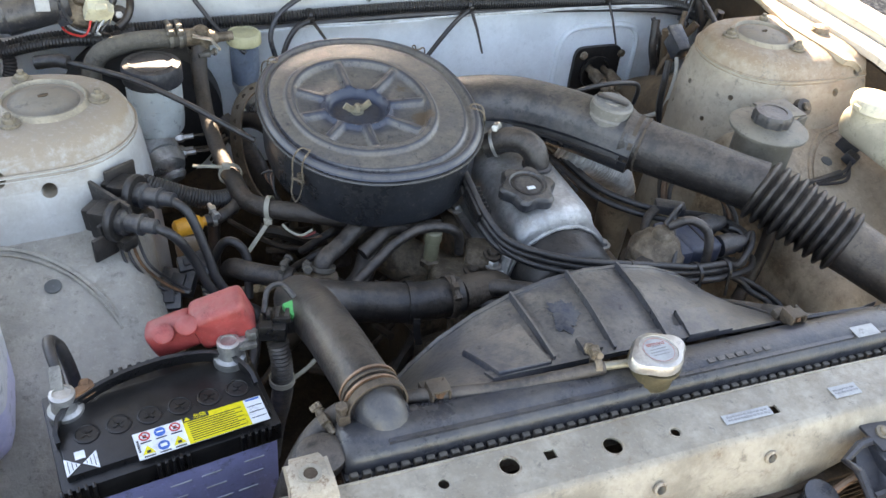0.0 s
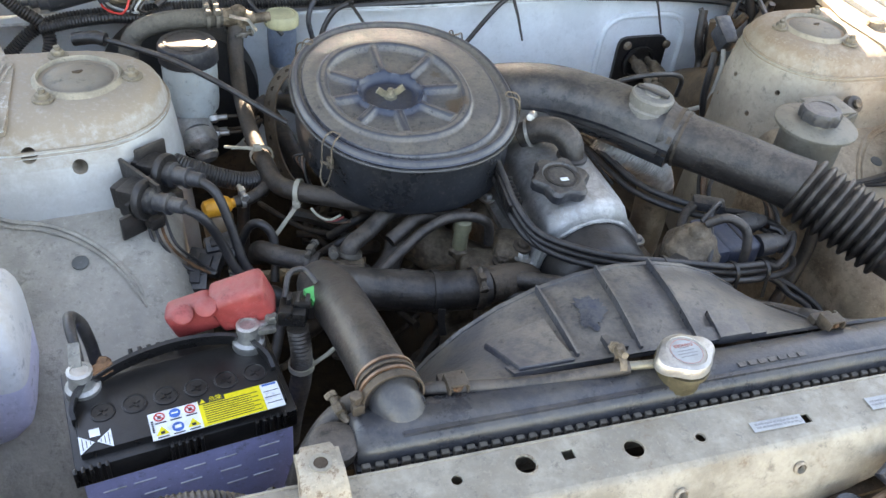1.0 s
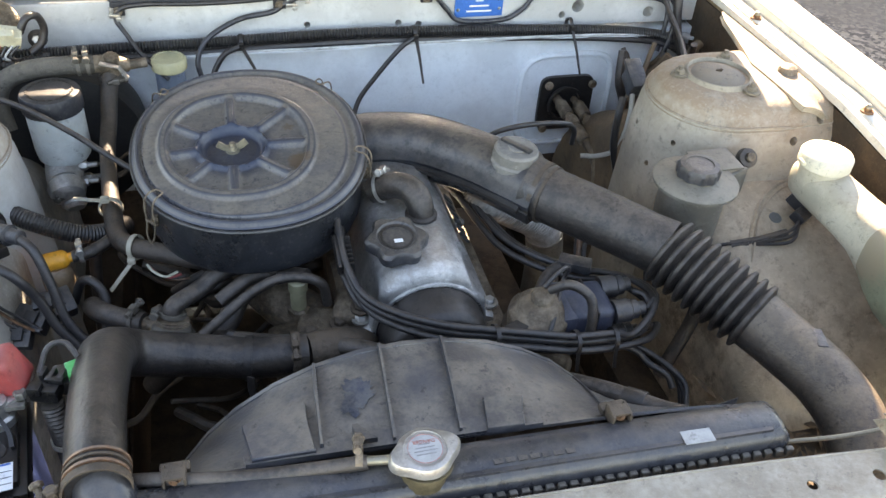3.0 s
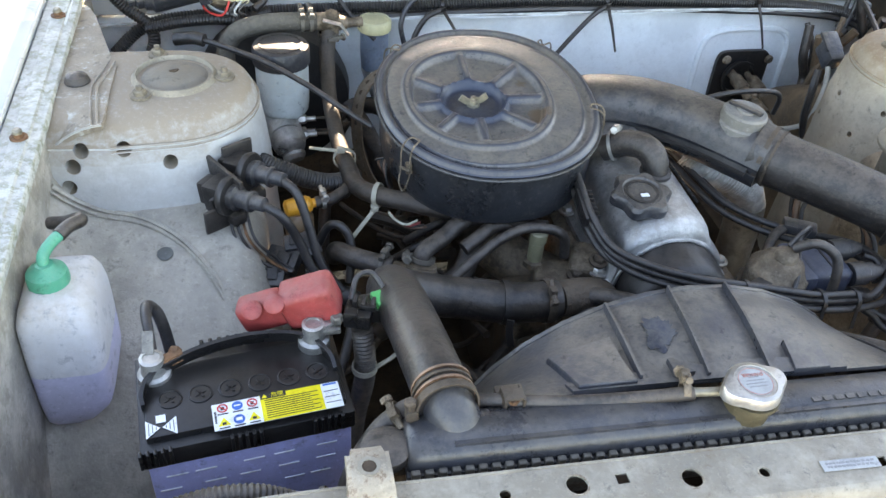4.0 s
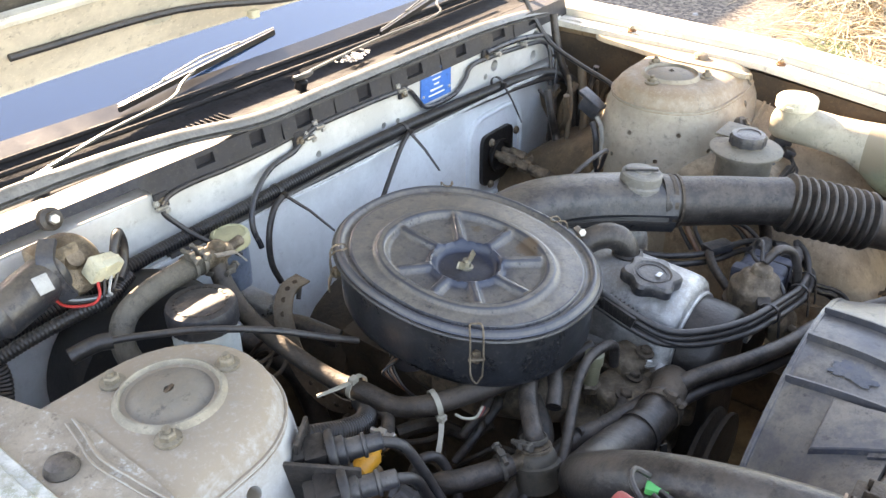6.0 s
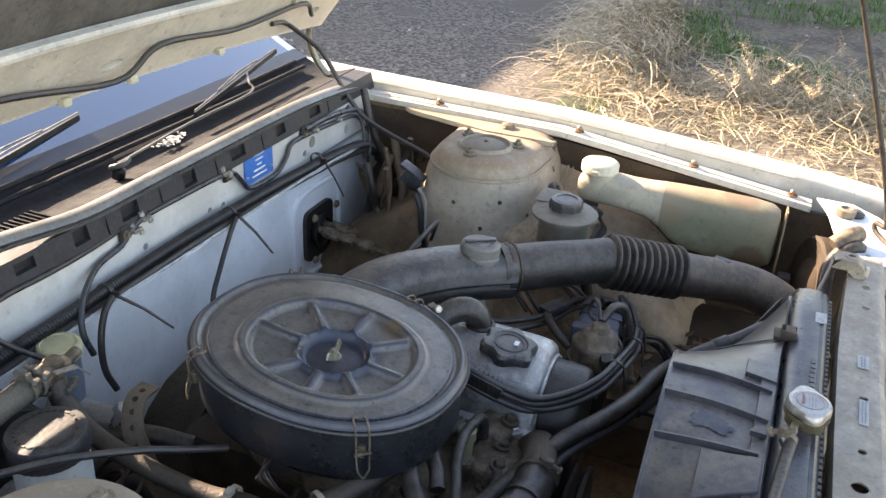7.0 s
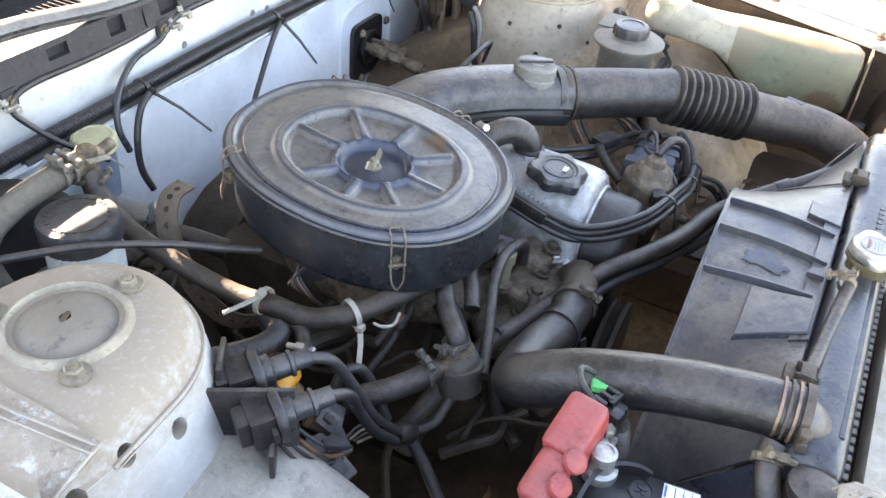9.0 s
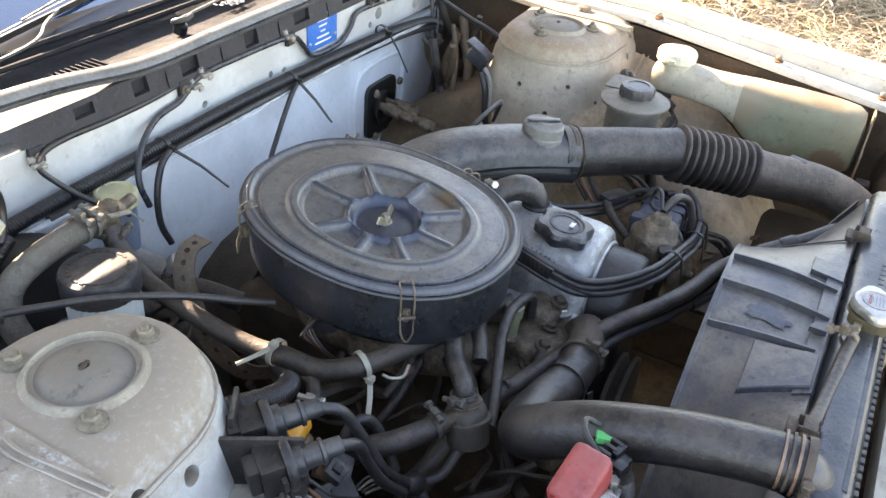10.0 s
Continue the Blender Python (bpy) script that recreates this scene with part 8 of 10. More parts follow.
def battery():
    t = thing("battery", (0, 0, 0.635), "black-topped lilac car battery with a yellow warning label", "battery")
    cx, cy, w, d = 0.0, 0.0, 0.180, 0.110
    part("case", box((cx, cy, 0.722), (w - 0.006, d - 0.006, 0.176), 0.004), LILAC, t, "translucent lilac case")
    for z in (0.79, 0.772, 0.752):
        for k in range(5):
            part("case_line", box((cx - 0.07 + 0.033 * k + 0.006 * math.sin(k * 3 + z * 200), cy - d / 2 + 0.0025, z), (0.018, 0.001, 0.0008), 0), LABEL_WHITE, t)
    part("cover", joined(box((cx, cy, 0.818), (w, d, 0.022), 0.003), box((cx, cy - 0.006, 0.8315), (w - 0.012, d - 0.03, 0.010), 0.003)), GLOSS_BLACK, t, "black moulded cover")
    for k in range(6):
        x = cx - 0.062 + 0.0255 * k
        v = part("vent_plug", lathe([(0.0105, 0.8362), (0.0105, 0.8375), (0.009, 0.8378), (0.0085, 0.8368), (0, 0.8368)], Matrix.Translation((x, cy - 0.008, 0)), 24), GLOSS_BLACK, t)
        part("cross_slot", joined(box((x, cy - 0.008, 0.8372), (0.010, 0.002, 0.001), 0, Matrix.Rotation(0.5, 4, "Z")), box((x, cy - 0.008, 0.8372), (0.002, 0.010, 0.001), 0, Matrix.Rotation(0.5, 4, "Z"))), GLOSS_BLACK, v)
    for x0 in (cx - 0.078, cx - 0.004, cx + 0.066):
        for k in range(5):
            part("grip_rib", box((x0 + 0.006 * k - 0.012, cy - d / 2 - 0.001, 0.822), (0.003, 0.006, 0.018), 0.001), GLOSS_BLACK, t)
    for k in range(7):
        part("rear_rib", box((cx - 0.03 + 0.008 * k, cy + d / 2 - 0.002, 0.832), (0.004, 0.006, 0.012), 0.001), GLOSS_BLACK, t)
    arc = spline([(-0.084, -0.012, 0.838), (-0.084, -0.002, 0.842), (-0.075, 0.014, 0.8455), (-0.04, 0.031, 0.848), (0.0055, 0.038, 0.849), (0.045, 0.033, 0.8485), (0.068, 0.021, 0.847), (0.079, 0.002, 0.844), (0.081, -0.012, 0.839)], 6)
    part("handle", sweep(arc, lambda k, s: [(-0.0018, -0.010), (0.0018, -0.010), (0.0018, 0.005), (-0.0018, 0.005)]), GLOSS_BLACK, t, "black folding carry handle")
    # the warning label
    lz, la = 0.8371, 0.0
    lx, ly, lw, lh = 0.0255, -0.0388, 0.1095, 0.0285
    m = Matrix.Translation((lx, ly, lz)) @ Matrix.Rotation(la, 4, "Z")
    lab = part("label", box(m @ Vector((0, 0, 0)), (lw, lh, 0.0006), 0), LABEL_WHITE, t, "white label with pictograms")
    yel = part("yellow_field", box(m @ Vector((0.0125, 0, 0.0004)), (0.053, lh, 0.0004), 0), LABEL_YELLOW, t, "yellow warning field")
    part("danger_tab", box(m @ Vector((-0.0025, 0.0125, 0.0007)), (0.022, 0.006, 0.0003), 0), INK, yel)
    part("danger_word", text_geo("\u5371\u967a", 0.0055, m @ Matrix.Translation((0.001, 0.0125, 0.0010)), 0.0001), LABEL_YELLOW, yel)
    part("danger_triangle", loft([[m @ Vector((x, y, z)) for x, y in ((-0.0125, 0.0105), (-0.0075, 0.0105), (-0.010, 0.0148))] for z in (0.0008, 0.0011)]), LABEL_YELLOW, yel)
    for k in range(9):
        part("print_line", box(m @ Vector((0.0125 - (0.003 if k % 2 else 0), 0.0078 - 0.0024 * k, 0.0007)), (0.046 - (0.006 if k % 2 else 0), 0.0007, 0.0003), 0), INK, yel)
    for k in range(3):
        x = -0.046 + 0.0125 * k
        col = (INK_RED, INK_BLUE, INK_RED)[k]
        part("round_sign", lathe([(0.0034, 0), (0.0046, 0), (0.0046, 0.0004), (0.0034, 0.0004)] if k != 1 else [(0.0046, 0), (0.0046, 0.0004), (0, 0.0004)], m @ Matrix.Translation((x, 0.0085, 0.0005)), 24), col, lab)
        if k != 1:
            part("sign_bar", box(m @ Vector((x, 0.0085, 0.0008)), (0.0075, 0.0009, 0.0003), 0, Matrix.Rotation(-0.78, 4, "Z")), INK_RED, lab)
            part("sign_figure", box(m @ Vector((x, 0.0083, 0.0006)), (0.003, 0.0032, 0.0003), 0), INK, lab)
        else:
            part("sign_figure", box(m @ Vector((x, 0.0085, 0.0011)), (0.0055, 0.0014, 0.0003), 0), LABEL_WHITE, lab)
        part("caption_line", box(m @ Vector((x, 0.0022, 0.0006)), (0.009, 0.0011, 0.0003), 0), INK, lab)
        if k != 1:
            part("triangle_sign", loft([[m @ Vector((x + a, -0.0065 + b, z)) for a, b in ((-0.0052, -0.004), (0.0052, -0.004), (0, 0.0048))] for z in (0.0005, 0.0008)]), LABEL_YELLOW, lab)
            part("triangle_mark", box(m @ Vector((x, -0.0085, 0.0010)), (0.0032, 0.0026, 0.0003), 0), INK, lab)
        else:
            part("round_sign", lathe([(0.0048, 0), (0.0048, 0.0004), (0, 0.0004)], m @ Matrix.Translation((x, -0.0065, 0.0005)), 24), INK_BLUE, lab)
            part("sign_figure", box(m @ Vector((x, -0.0065, 0.0011)), (0.0052, 0.0032, 0.0003), 0), LABEL_WHITE, lab)
        part("caption_line", box(m @ Vector((x, -0.0128, 0.0006)), (0.009, 0.0011, 0.0003), 0), INK, lab)
    part("date_line", box(m @ Vector((0.047, 0.0125, 0.0006)), (0.012, 0.0018, 0.0003), 0), INK_BLUE, lab)
    for k in range(3):
        part("form_line", box(m @ Vector((0.047, 0.005 - 0.0065 * k, 0.0006)), (0.013, 0.0005, 0.0003), 0), INK, lab)
    part("serial_bars", joined(*[box(m @ Vector((-0.0525, 0.005 - 0.0022 * k, 0.0006)), (0.0018, 0.0014, 0.0003), 0) for k in range(6)]), INK, lab)
    # the maker's star, as plain shapes
    q = Matrix.Translation((-0.0708, -0.0378, 0.8372))
    star = part("maker_star", joined(*[loft([[q @ Vector((s * a, b, z)) for a, b in ((0.001, 0.0), (0.0125, 0.0095), (0.0125, -0.0095))] for z in (0.0, 0.0005)]) for s in (-1, 1)]), LABEL_WHITE, t, "white star-shaped print")
    part("star_line", joined(*[box(q @ Vector((s * (0.004 + 0.003 * k), 0, 0.0006)), (0.0006, 0.003 + 0.0045 * k, 0.0003), 0) for s in (-1, 1) for k in range(3)]), INK, star)
    part("star_bar", box(q @ Vector((0.0, 0.0095, 0.0002)), (0.008, 0.008, 0.0005), 0), LABEL_WHITE, star)
    # posts and clamps
    for x, y, big in ((-0.0727, 0.0237, 0), (0.0695, 0.0267, 1)):
        p = part("terminal", lathe([(0.013, 0.828), (0.015, 0.832), (0.0145, 0.84), (0.011, 0.842), (0.0095, 0.853), (0.0105, 0.854), (0.0105, 0.858), (0.0075, 0.859), (0.0075, 0.8575), (0, 0.8575)], Matrix.Translation((x, y, 0.004 * big)), 24), STEEL, t, "lead terminal post with clamp")
        part("clamp_ear", joined(box((x + 0.016, y + 0.004, 0.849 + 0.004 * big), (0.020, 0.009, 0.011), 0.002, Matrix.Rotation(0.4, 4, "Z")), hexagon(0.006, 0.006, axes((0.3, 1, 0.2), (x + 0.019, y + 0.008, 0.85)))), STEEL if big else RUST, p)
    t.location, t.rotation_euler = (-0.463, 0.5446, 0.635), (0, 0, radians(6.5))
    return t


battery()


def battery_cables():
    n = thing("battery_cable", (-0.545, 0.60, 0.84), "grey looped negative battery cable", "cable", "battery cables")
    part("sheath", tube([(-0.538, 0.572, 0.852), (-0.541, 0.588, 0.862), (-0.544, 0.606, 0.866), (-0.545, 0.622, 0.862), (-0.542, 0.630, 0.852), (-0.537, 0.630, 0.838), (-0.532, 0.622, 0.80), (-0.53, 0.612, 0.70)], [0.004, 0.0045, 0.005, 0.0055, 0.0058, 0.0058, 0.0058, 0.0058], 12), WIRE, n)
    part("bare_lug", box((-0.541, 0.574, 0.862), (0.010, 0.022, 0.004), 0.001, Matrix.Rotation(0.6, 4, "X")), LEAD, n)
    p = thing("positive_terminal_block", (-0.352, 0.588, 0.82), "black fuse link block with a green tab at the terminal", "fuse block")
    spin = Matrix.Rotation(-0.3, 4, "Z")
    part("block", joined(box((-0.354, 0.590, 0.858), (0.026, 0.024, 0.016), 0.003, spin), box((-0.341, 0.602, 0.853), (0.022, 0.026, 0.016), 0.003), box((-0.362, 0.582, 0.866), (0.012, 0.010, 0.010), 0.002, spin), box((-0.346, 0.588, 0.868), (0.016, 0.006, 0.006), 0.001, spin)), GLOSS_BLACK, p)
    for k in range(3):
        part("fuse_tab", box((-0.356 + 0.008 * k, 0.598 - 0.003 * k, 0.868), (0.004, 0.012, 0.008), 0.001, spin), RUBBER_CLEAN, p)
    part("green_tab", box((-0.3325, 0.602, 0.862), (0.012, 0.020, 0.010), 0.002, Matrix.Rotation(0.3, 4, "Z")), BRIGHT_GREEN, p, "bright green tab")
    part("bolt", joined(hexagon(0.006, 0.008, axes((0, 0, 1), (-0.375, 0.583, 0.858))), box((-0.383, 0.580, 0.853), (0.022, 0.012, 0.006), 0.002)), LEAD, p)
    part("loop_wire", tube([(-0.36, 0.600, 0.868), (-0.352, 0.618, 0.880), (-0.338, 0.622, 0.880), (-0.328, 0.612, 0.870)], 0.0028, 8), WIRE, p)
    part("loom", tube([(-0.352, 0.580, 0.848), (-0.350, 0.575, 0.82), (-0.350, 0.578, 0.78), (-0.356, 0.59, 0.72), (-0.36, 0.60, 0.66)], 0.0105, 14, 6, 0.0016, 0.0042), RUBBER, p, "corrugated black cable sleeve")
    part("tie", lathe([(0.011, -0.003), (0.0125, -0.003), (0.0125, 0.003), (0.011, 0.003)], axes((0, 0, 1), (-0.350, 0.5765, 0.80)), 18), TIE_WHITE, p)
    part("tie_tail", sweep([Vector((-0.340, 0.574, 0.80)), Vector((-0.325, 0.578, 0.806)), Vector((-0.312, 0.584, 0.812))], lambda k, s: [(-0.002, -0.0008), (0.002, -0.0008), (0.002, 0.0008), (-0.002, 0.0008)]), TIE_WHITE, p)
    c = thing("terminal_cover", (-0.42, 0.615, 0.83), "dusty red vinyl terminal cover lifted off the post", "terminal cover")
    ax = Vector((0.075, -0.012, 0.030)).normalized()
    m = axes(ax, (-0.458, 0.614, 0.845), 0.0)
    big = box((0, 0, 0.066), (0.034, 0.040, 0.052), 0.008, None, 3)
    small = box((0, 0.002, 0.020), (0.026, 0.034, 0.046), 0.009, None, 3)
    part("hood", moved(joined(big, small), m), RED, c)
    for k in range(2):
        part("dimple", lathe([(0.010, 0), (0.0095, 0.004), (0.006, 0.007), (0, 0.008)], axes((-0.2, -0.5, 0.8), Vector((-0.455, 0.608, 0.851)) + ax * (0.010 + 0.022 * k) + Vector((-0.004, -0.008, 0.012))), 20), RED, c)
    h = thing("hold_down", (-0.372, 0.44, 0.76), "small black plastic battery hook", "hook")
    part("hook", sweep(spline([(-0.372, 0.420, 0.77), (-0.385, 0.424, 0.80), (-0.396, 0.426, 0.815), (-0.404, 0.427, 0.826)], 4), lambda k, s: [(-0.007 + 0.004 * s, -0.003), (0.007 - 0.004 * s, -0.003), (0.007 - 0.004 * s, 0.003), (-0.007 + 0.004 * s, 0.003)]), RUBBER, h)


battery_cables()


def front_loom():
    t = thing("wiring_loom", (-0.52, 0.41, 0.80), "dusty corrugated wiring sleeve in front of the battery", "loom")
    part("sleeve", tube([(-0.64, 0.425, 0.80), (-0.60, 0.415, 0.832), (-0.562, 0.411, 0.834), (-0.512, 0.411, 0.850), (-0.479, 0.411, 0.8575), (-0.446, 0.411, 0.851), (-0.41, 0.413, 0.82), (-0.39, 0.42, 0.77)], 0.0085, 14, 6, 0.0015, 0.0042), RUBBER, t, "corrugated sleeve")
    part("cable", tube([(-0.655, 0.42, 0.862), (-0.622, 0.405, 0.866), (-0.583, 0.4035, 0.859), (-0.540, 0.403, 0.857), (-0.515, 0.403, 0.853), (-0.49, 0.405, 0.83)], 0.0038, 10), RUBBER_CLEAN, t)
    part("tie", box((-0.520, 0.4045, 0.856), (0.007, 0.010, 0.020), 0.002), RUBBER_CLEAN, t, "black tape wrap")
    return t


front_loom()


def wiper_motor():
    t = thing("wiper_motor", (-0.53, 1.235, 0.86), "black cylindrical wiper motor with a gear housing", "motor")
    a, b = Vector((-0.582, 1.215, 0.906)), Vector((-0.490, 1.240, 0.918))
    d = (b - a).normalized()
    part("casing", lathe([(0, -0.022), (0.009, -0.021), (0.010, -0.012), (0.015, -0.010), (0.0155, -0.002), (0.019, 0.0), (0.021, 0.008), (0.025, 0.011), (0.0255, 0.018), (0.0255, 0.090), (0.024, 0.093)], axes(d, a), 30), PLASTIC, t)
    sticker = part("sticker", box(a + d * 0.060 + Vector((0.004, -0.0215, 0.0135)), (0.018, 0.002, 0.020), 0.001, Matrix.Rotation(radians(-34), 4, "X") @ Matrix.Rotation(radians(12), 4, "Z")), LABEL_GREY, t, "pale sticker")
    part("gear_case", joined(lathe([(0.034, 0), (0.036, 0.004), (0.036, 0.018), (0.030, 0.024), (0.012, 0.026), (0.010, 0.034), (0, 0.034)], axes((0.1, -0.75, 0.66), (-0.474, 1.255, 0.905)), 28), box((-0.486, 1.25, 0.925), (0.05, 0.035, 0.04), 0.008)), DIRTY_ALLOY, t)
    for x, z in ((-0.47, 0.965), (-0.425, 0.885), (-0.52, 0.90)):
        lug = part("mount_lug", lathe([(0.013, 0), (0.013, 0.010), (0.008, 0.012), (0.007, 0.016), (0, 0.016)], axes((0.05, -0.9, 0.35), (x, 1.272, z - 0.005)), 18), RUBBER, t)
        part("lug_bolt", hexagon(0.006, 0.006, axes((0.05, -0.9, 0.35), (x, 1.258, z))), STEEL, lug)
    part("connector", joined(box((-0.452, 1.212, 0.912), (0.036, 0.020, 0.026), 0.003, Matrix.Rotation(0.5, 4, "X") @ Matrix.Rotation(0.3, 4, "Y")), box((-0.448, 1.202, 0.918), (0.016, 0.010, 0.012), 0.002, Matrix.Rotation(0.5, 4, "X"))), CONNECTOR, t, "cream wiring connector")
    for k, (dx, mat) in enumerate(((0, INK_RED), (0.006, WIRE), (0.012, LABEL_GREY), (0.018, WIRE))):
        part("wire", tube([(-0.464 + dx * 1.4, 1.208, 0.900), (-0.470 + dx, 1.200, 0.888), (-0.48 + dx * 2, 1.205, 0.880), (-0.50 + dx, 1.225, 0.882), (-0.505, 1.24, 0.90)], 0.0017, 6), mat, t)
    part("loop", tube([(-0.436, 1.215, 0.915), (-0.425, 1.222, 0.932), (-0.413, 1.235, 0.930), (-0.408, 1.24, 0.91), (-0.415, 1.235, 0.89), (-0.43, 1.225, 0.88)], 0.0055, 10), WIRE, t)
    part("cover_strip", sweep(spline([(-0.49, 1.24, 0.955), (-0.505, 1.225, 0.94), (-0.503, 1.215, 0.915), (-0.495, 1.212, 0.895)], 5), lambda k, s: [(-0.009, -0.003), (0.009, -0.003), (0.009, 0.003), (-0.009, 0.003)]), GREY_PLASTIC, t)
    return t


wiper_motor()


def solenoid_pair():
    t = thing("vacuum_solenoids", (-0.455, 0.865, 0.78), "pair of dusty black vacuum solenoids on a bracket", "solenoid valve")
    turn = Matrix.Rotation(0.55, 4, "Z")
    part("bracket", joined(box((-0.482, 0.866, 0.822), (0.005, 0.092, 0.056), 0.002, turn), box((-0.462, 0.899, 0.838), (0.040, 0.005, 0.040), 0.002, turn), box((-0.490, 0.828, 0.80), (0.030, 0.005, 0.030), 0.002, turn)), RUBBER, t, "folded black bracket")
    ax = Vector((0.78, -0.58, 0.10)).normalized()
    for x, y, z in ((-0.447, 0.872, 0.833), (-0.471, 0.833, 0.828)):
        m = axes(ax, (x, y, z))
        c = Vector((x, y, z))
        s = part("valve", moved(joined(box((0, 0, -0.017), (0.033, 0.034, 0.022), 0.003), box((0, 0.002, -0.032), (0.024, 0.028, 0.012), 0.003)), m), RUBBER_CLEAN, t, "boxy dusty solenoid body")
        part("flange", moved(joined(lathe([(0.012, -0.007), (0.0225, -0.0065), (0.024, -0.004), (0.024, 0.0), (0.0225, 0.002), (0.014, 0.0025)], None, 26), box((0, 0, -0.010), (0.048, 0.012, 0.005), 0.001)), m), RUBBER_CLEAN, s, "round black flange")
        part("outlet", lathe([(0.015, 0.002), (0.0155, 0.010), (0.011, 0.012), (0.0105, 0.026), (0.0125, 0.027), (0.0125, 0.030), (0.009, 0.031), (0.0085, 0.046), (0.006, 0.047)], m, 20), PLASTIC, s)
        part("terminal", box(c + Vector((0.004, -0.006, -0.026)), (0.018, 0.016, 0.014), 0.003, turn), RUBBER, s)
    for k, (x, y, z, sx, sy, sz, r) in enumerate(((-0.418, 0.822, 0.735, 0.040, 0.030, 0.018, -0.5), (-0.432, 0.806, 0.728, 0.030, 0.034, 0.016, -0.2), (-0.388, 0.845, 0.735, 0.026, 0.034, 0.024, 0.4), (-0.405, 0.832, 0.752, 0.022, 0.020, 0.014, 0.1))):
        c = part("connector_block", box((x, y, z), (sx, sy, sz), 0.003, Matrix.Rotation(r, 4, "Z") @ Matrix.Rotation(0.5, 4, "X")), PLASTIC, t, "grey wiring connector")
        part("latch", box(Vector((x, y - sy * 0.2, z + sz * 0.55)), (sx * 0.4, sy * 0.5, 0.004), 0.001, Matrix.Rotation(r, 4, "Z") @ Matrix.Rotation(0.5, 4, "X")), RUBBER_CLEAN, c)
    return t


solenoid_pair()


def fuel_filter():
    t = thing("fuel_filter", (-0.394, 0.896, 0.70), "small fuel filter with a bright orange end and amber bowl", "filter")
    a, d = Vector((-0.412, 0.882, 0.768)), Vector((0.98, 0.16, 0.05)).normalized()
    part("end_cap", lathe([(0, 0), (0.007, 0.0), (0.0105, 0.003), (0.0115, 0.012), (0.0115, 0.030), (0.009, 0.034), (0.006, 0.036), (0.006, 0.044)], axes(d, a), 22), ORANGE, t, "bright orange plastic end")
    part("bowl", lathe([(0.010, 0.716), (0.017, 0.722), (0.0185, 0.735), (0.0185, 0.752), (0.012, 0.760)], Matrix.Translation((-0.394, 0.886, 0)), 24), surface("amber_bowl", (0.26, 0.17, 0.10), 0.35, var=0.25, dust=0.4, dust_rgb=(0.2, 0.15, 0.1), through=0.2), t, "amber filter bowl")
    h = a + d * 0.04
    part("outlet_hose", tube([h, h + d * 0.018, (-0.342, 0.900, 0.772), (-0.330, 0.912, 0.772), (-0.326, 0.932, 0.765), (-0.33, 0.945, 0.74)], 0.0078, 12), RUBBER, t)
    clamp("clip", h + d * 0.010, d, 0.0082, STEEL, t, 0.005, (0, 0, 1))
    return t


fuel_filter()


def headlamp_back():
    t = thing("headlamp_ring", (0.59, 0.40, 0.68), "rusty brown headlamp bowl ring behind the tank", "headlamp")
    part("ring", lathe([(0.05, 0), (0.085, 0.0), (0.09, 0.01), (0.09, 0.03), (0.085, 0.035), (0.07, 0.03)], axes((-0.25, 1, 0.1), (0.575, 0.37, 0.735)), 40), MUD_AND_SHADE, t)
    part("bowl", lathe([(0.07, 0.0), (0.05, 0.03), (0.02, 0.045), (0, 0.046)], axes((-0.25, 1, 0.1), (0.575, 0.37, 0.735)), 30), UNDERBODY, t)
    return t


headlamp_back()


def hood_prop():
    t = thing("hood_prop", (0.60, 0.40, 0.86), "thin dark steel hood prop rod standing from its pivot", "prop rod")
    part("rod", tube([(0.475, 0.290, 0.870), (0.515, 0.312, 0.872), (0.532, 0.325, 0.880), (0.532, 0.325, 0.892), (0.516, 0.316, 0.893), (0.513, 0.315, 0.905), (0.516, 0.345, 1.0), (0.528, 0.47, 1.32), (0.54, 0.60, 1.62)], 0.0042, 10), BLOCK, t)
    part("pivot", lathe([(0.020, 0), (0.021, 0.004), (0.012, 0.010), (0, 0.010)], axes((0, 0, 1), (0.475, 0.291, 0.858)), 20), STEEL, t)
    return t


hood_prop()

# ---- hoses, harness and cables ----
def hose(name, pts, r, label, category="hose", mat=None, ribs=0.0, pitch=0.004, seg=12, group=""):
    return lone(name, tube(pts, r, seg, 6, ribs, pitch), mat or RUBBER, label, category, group)


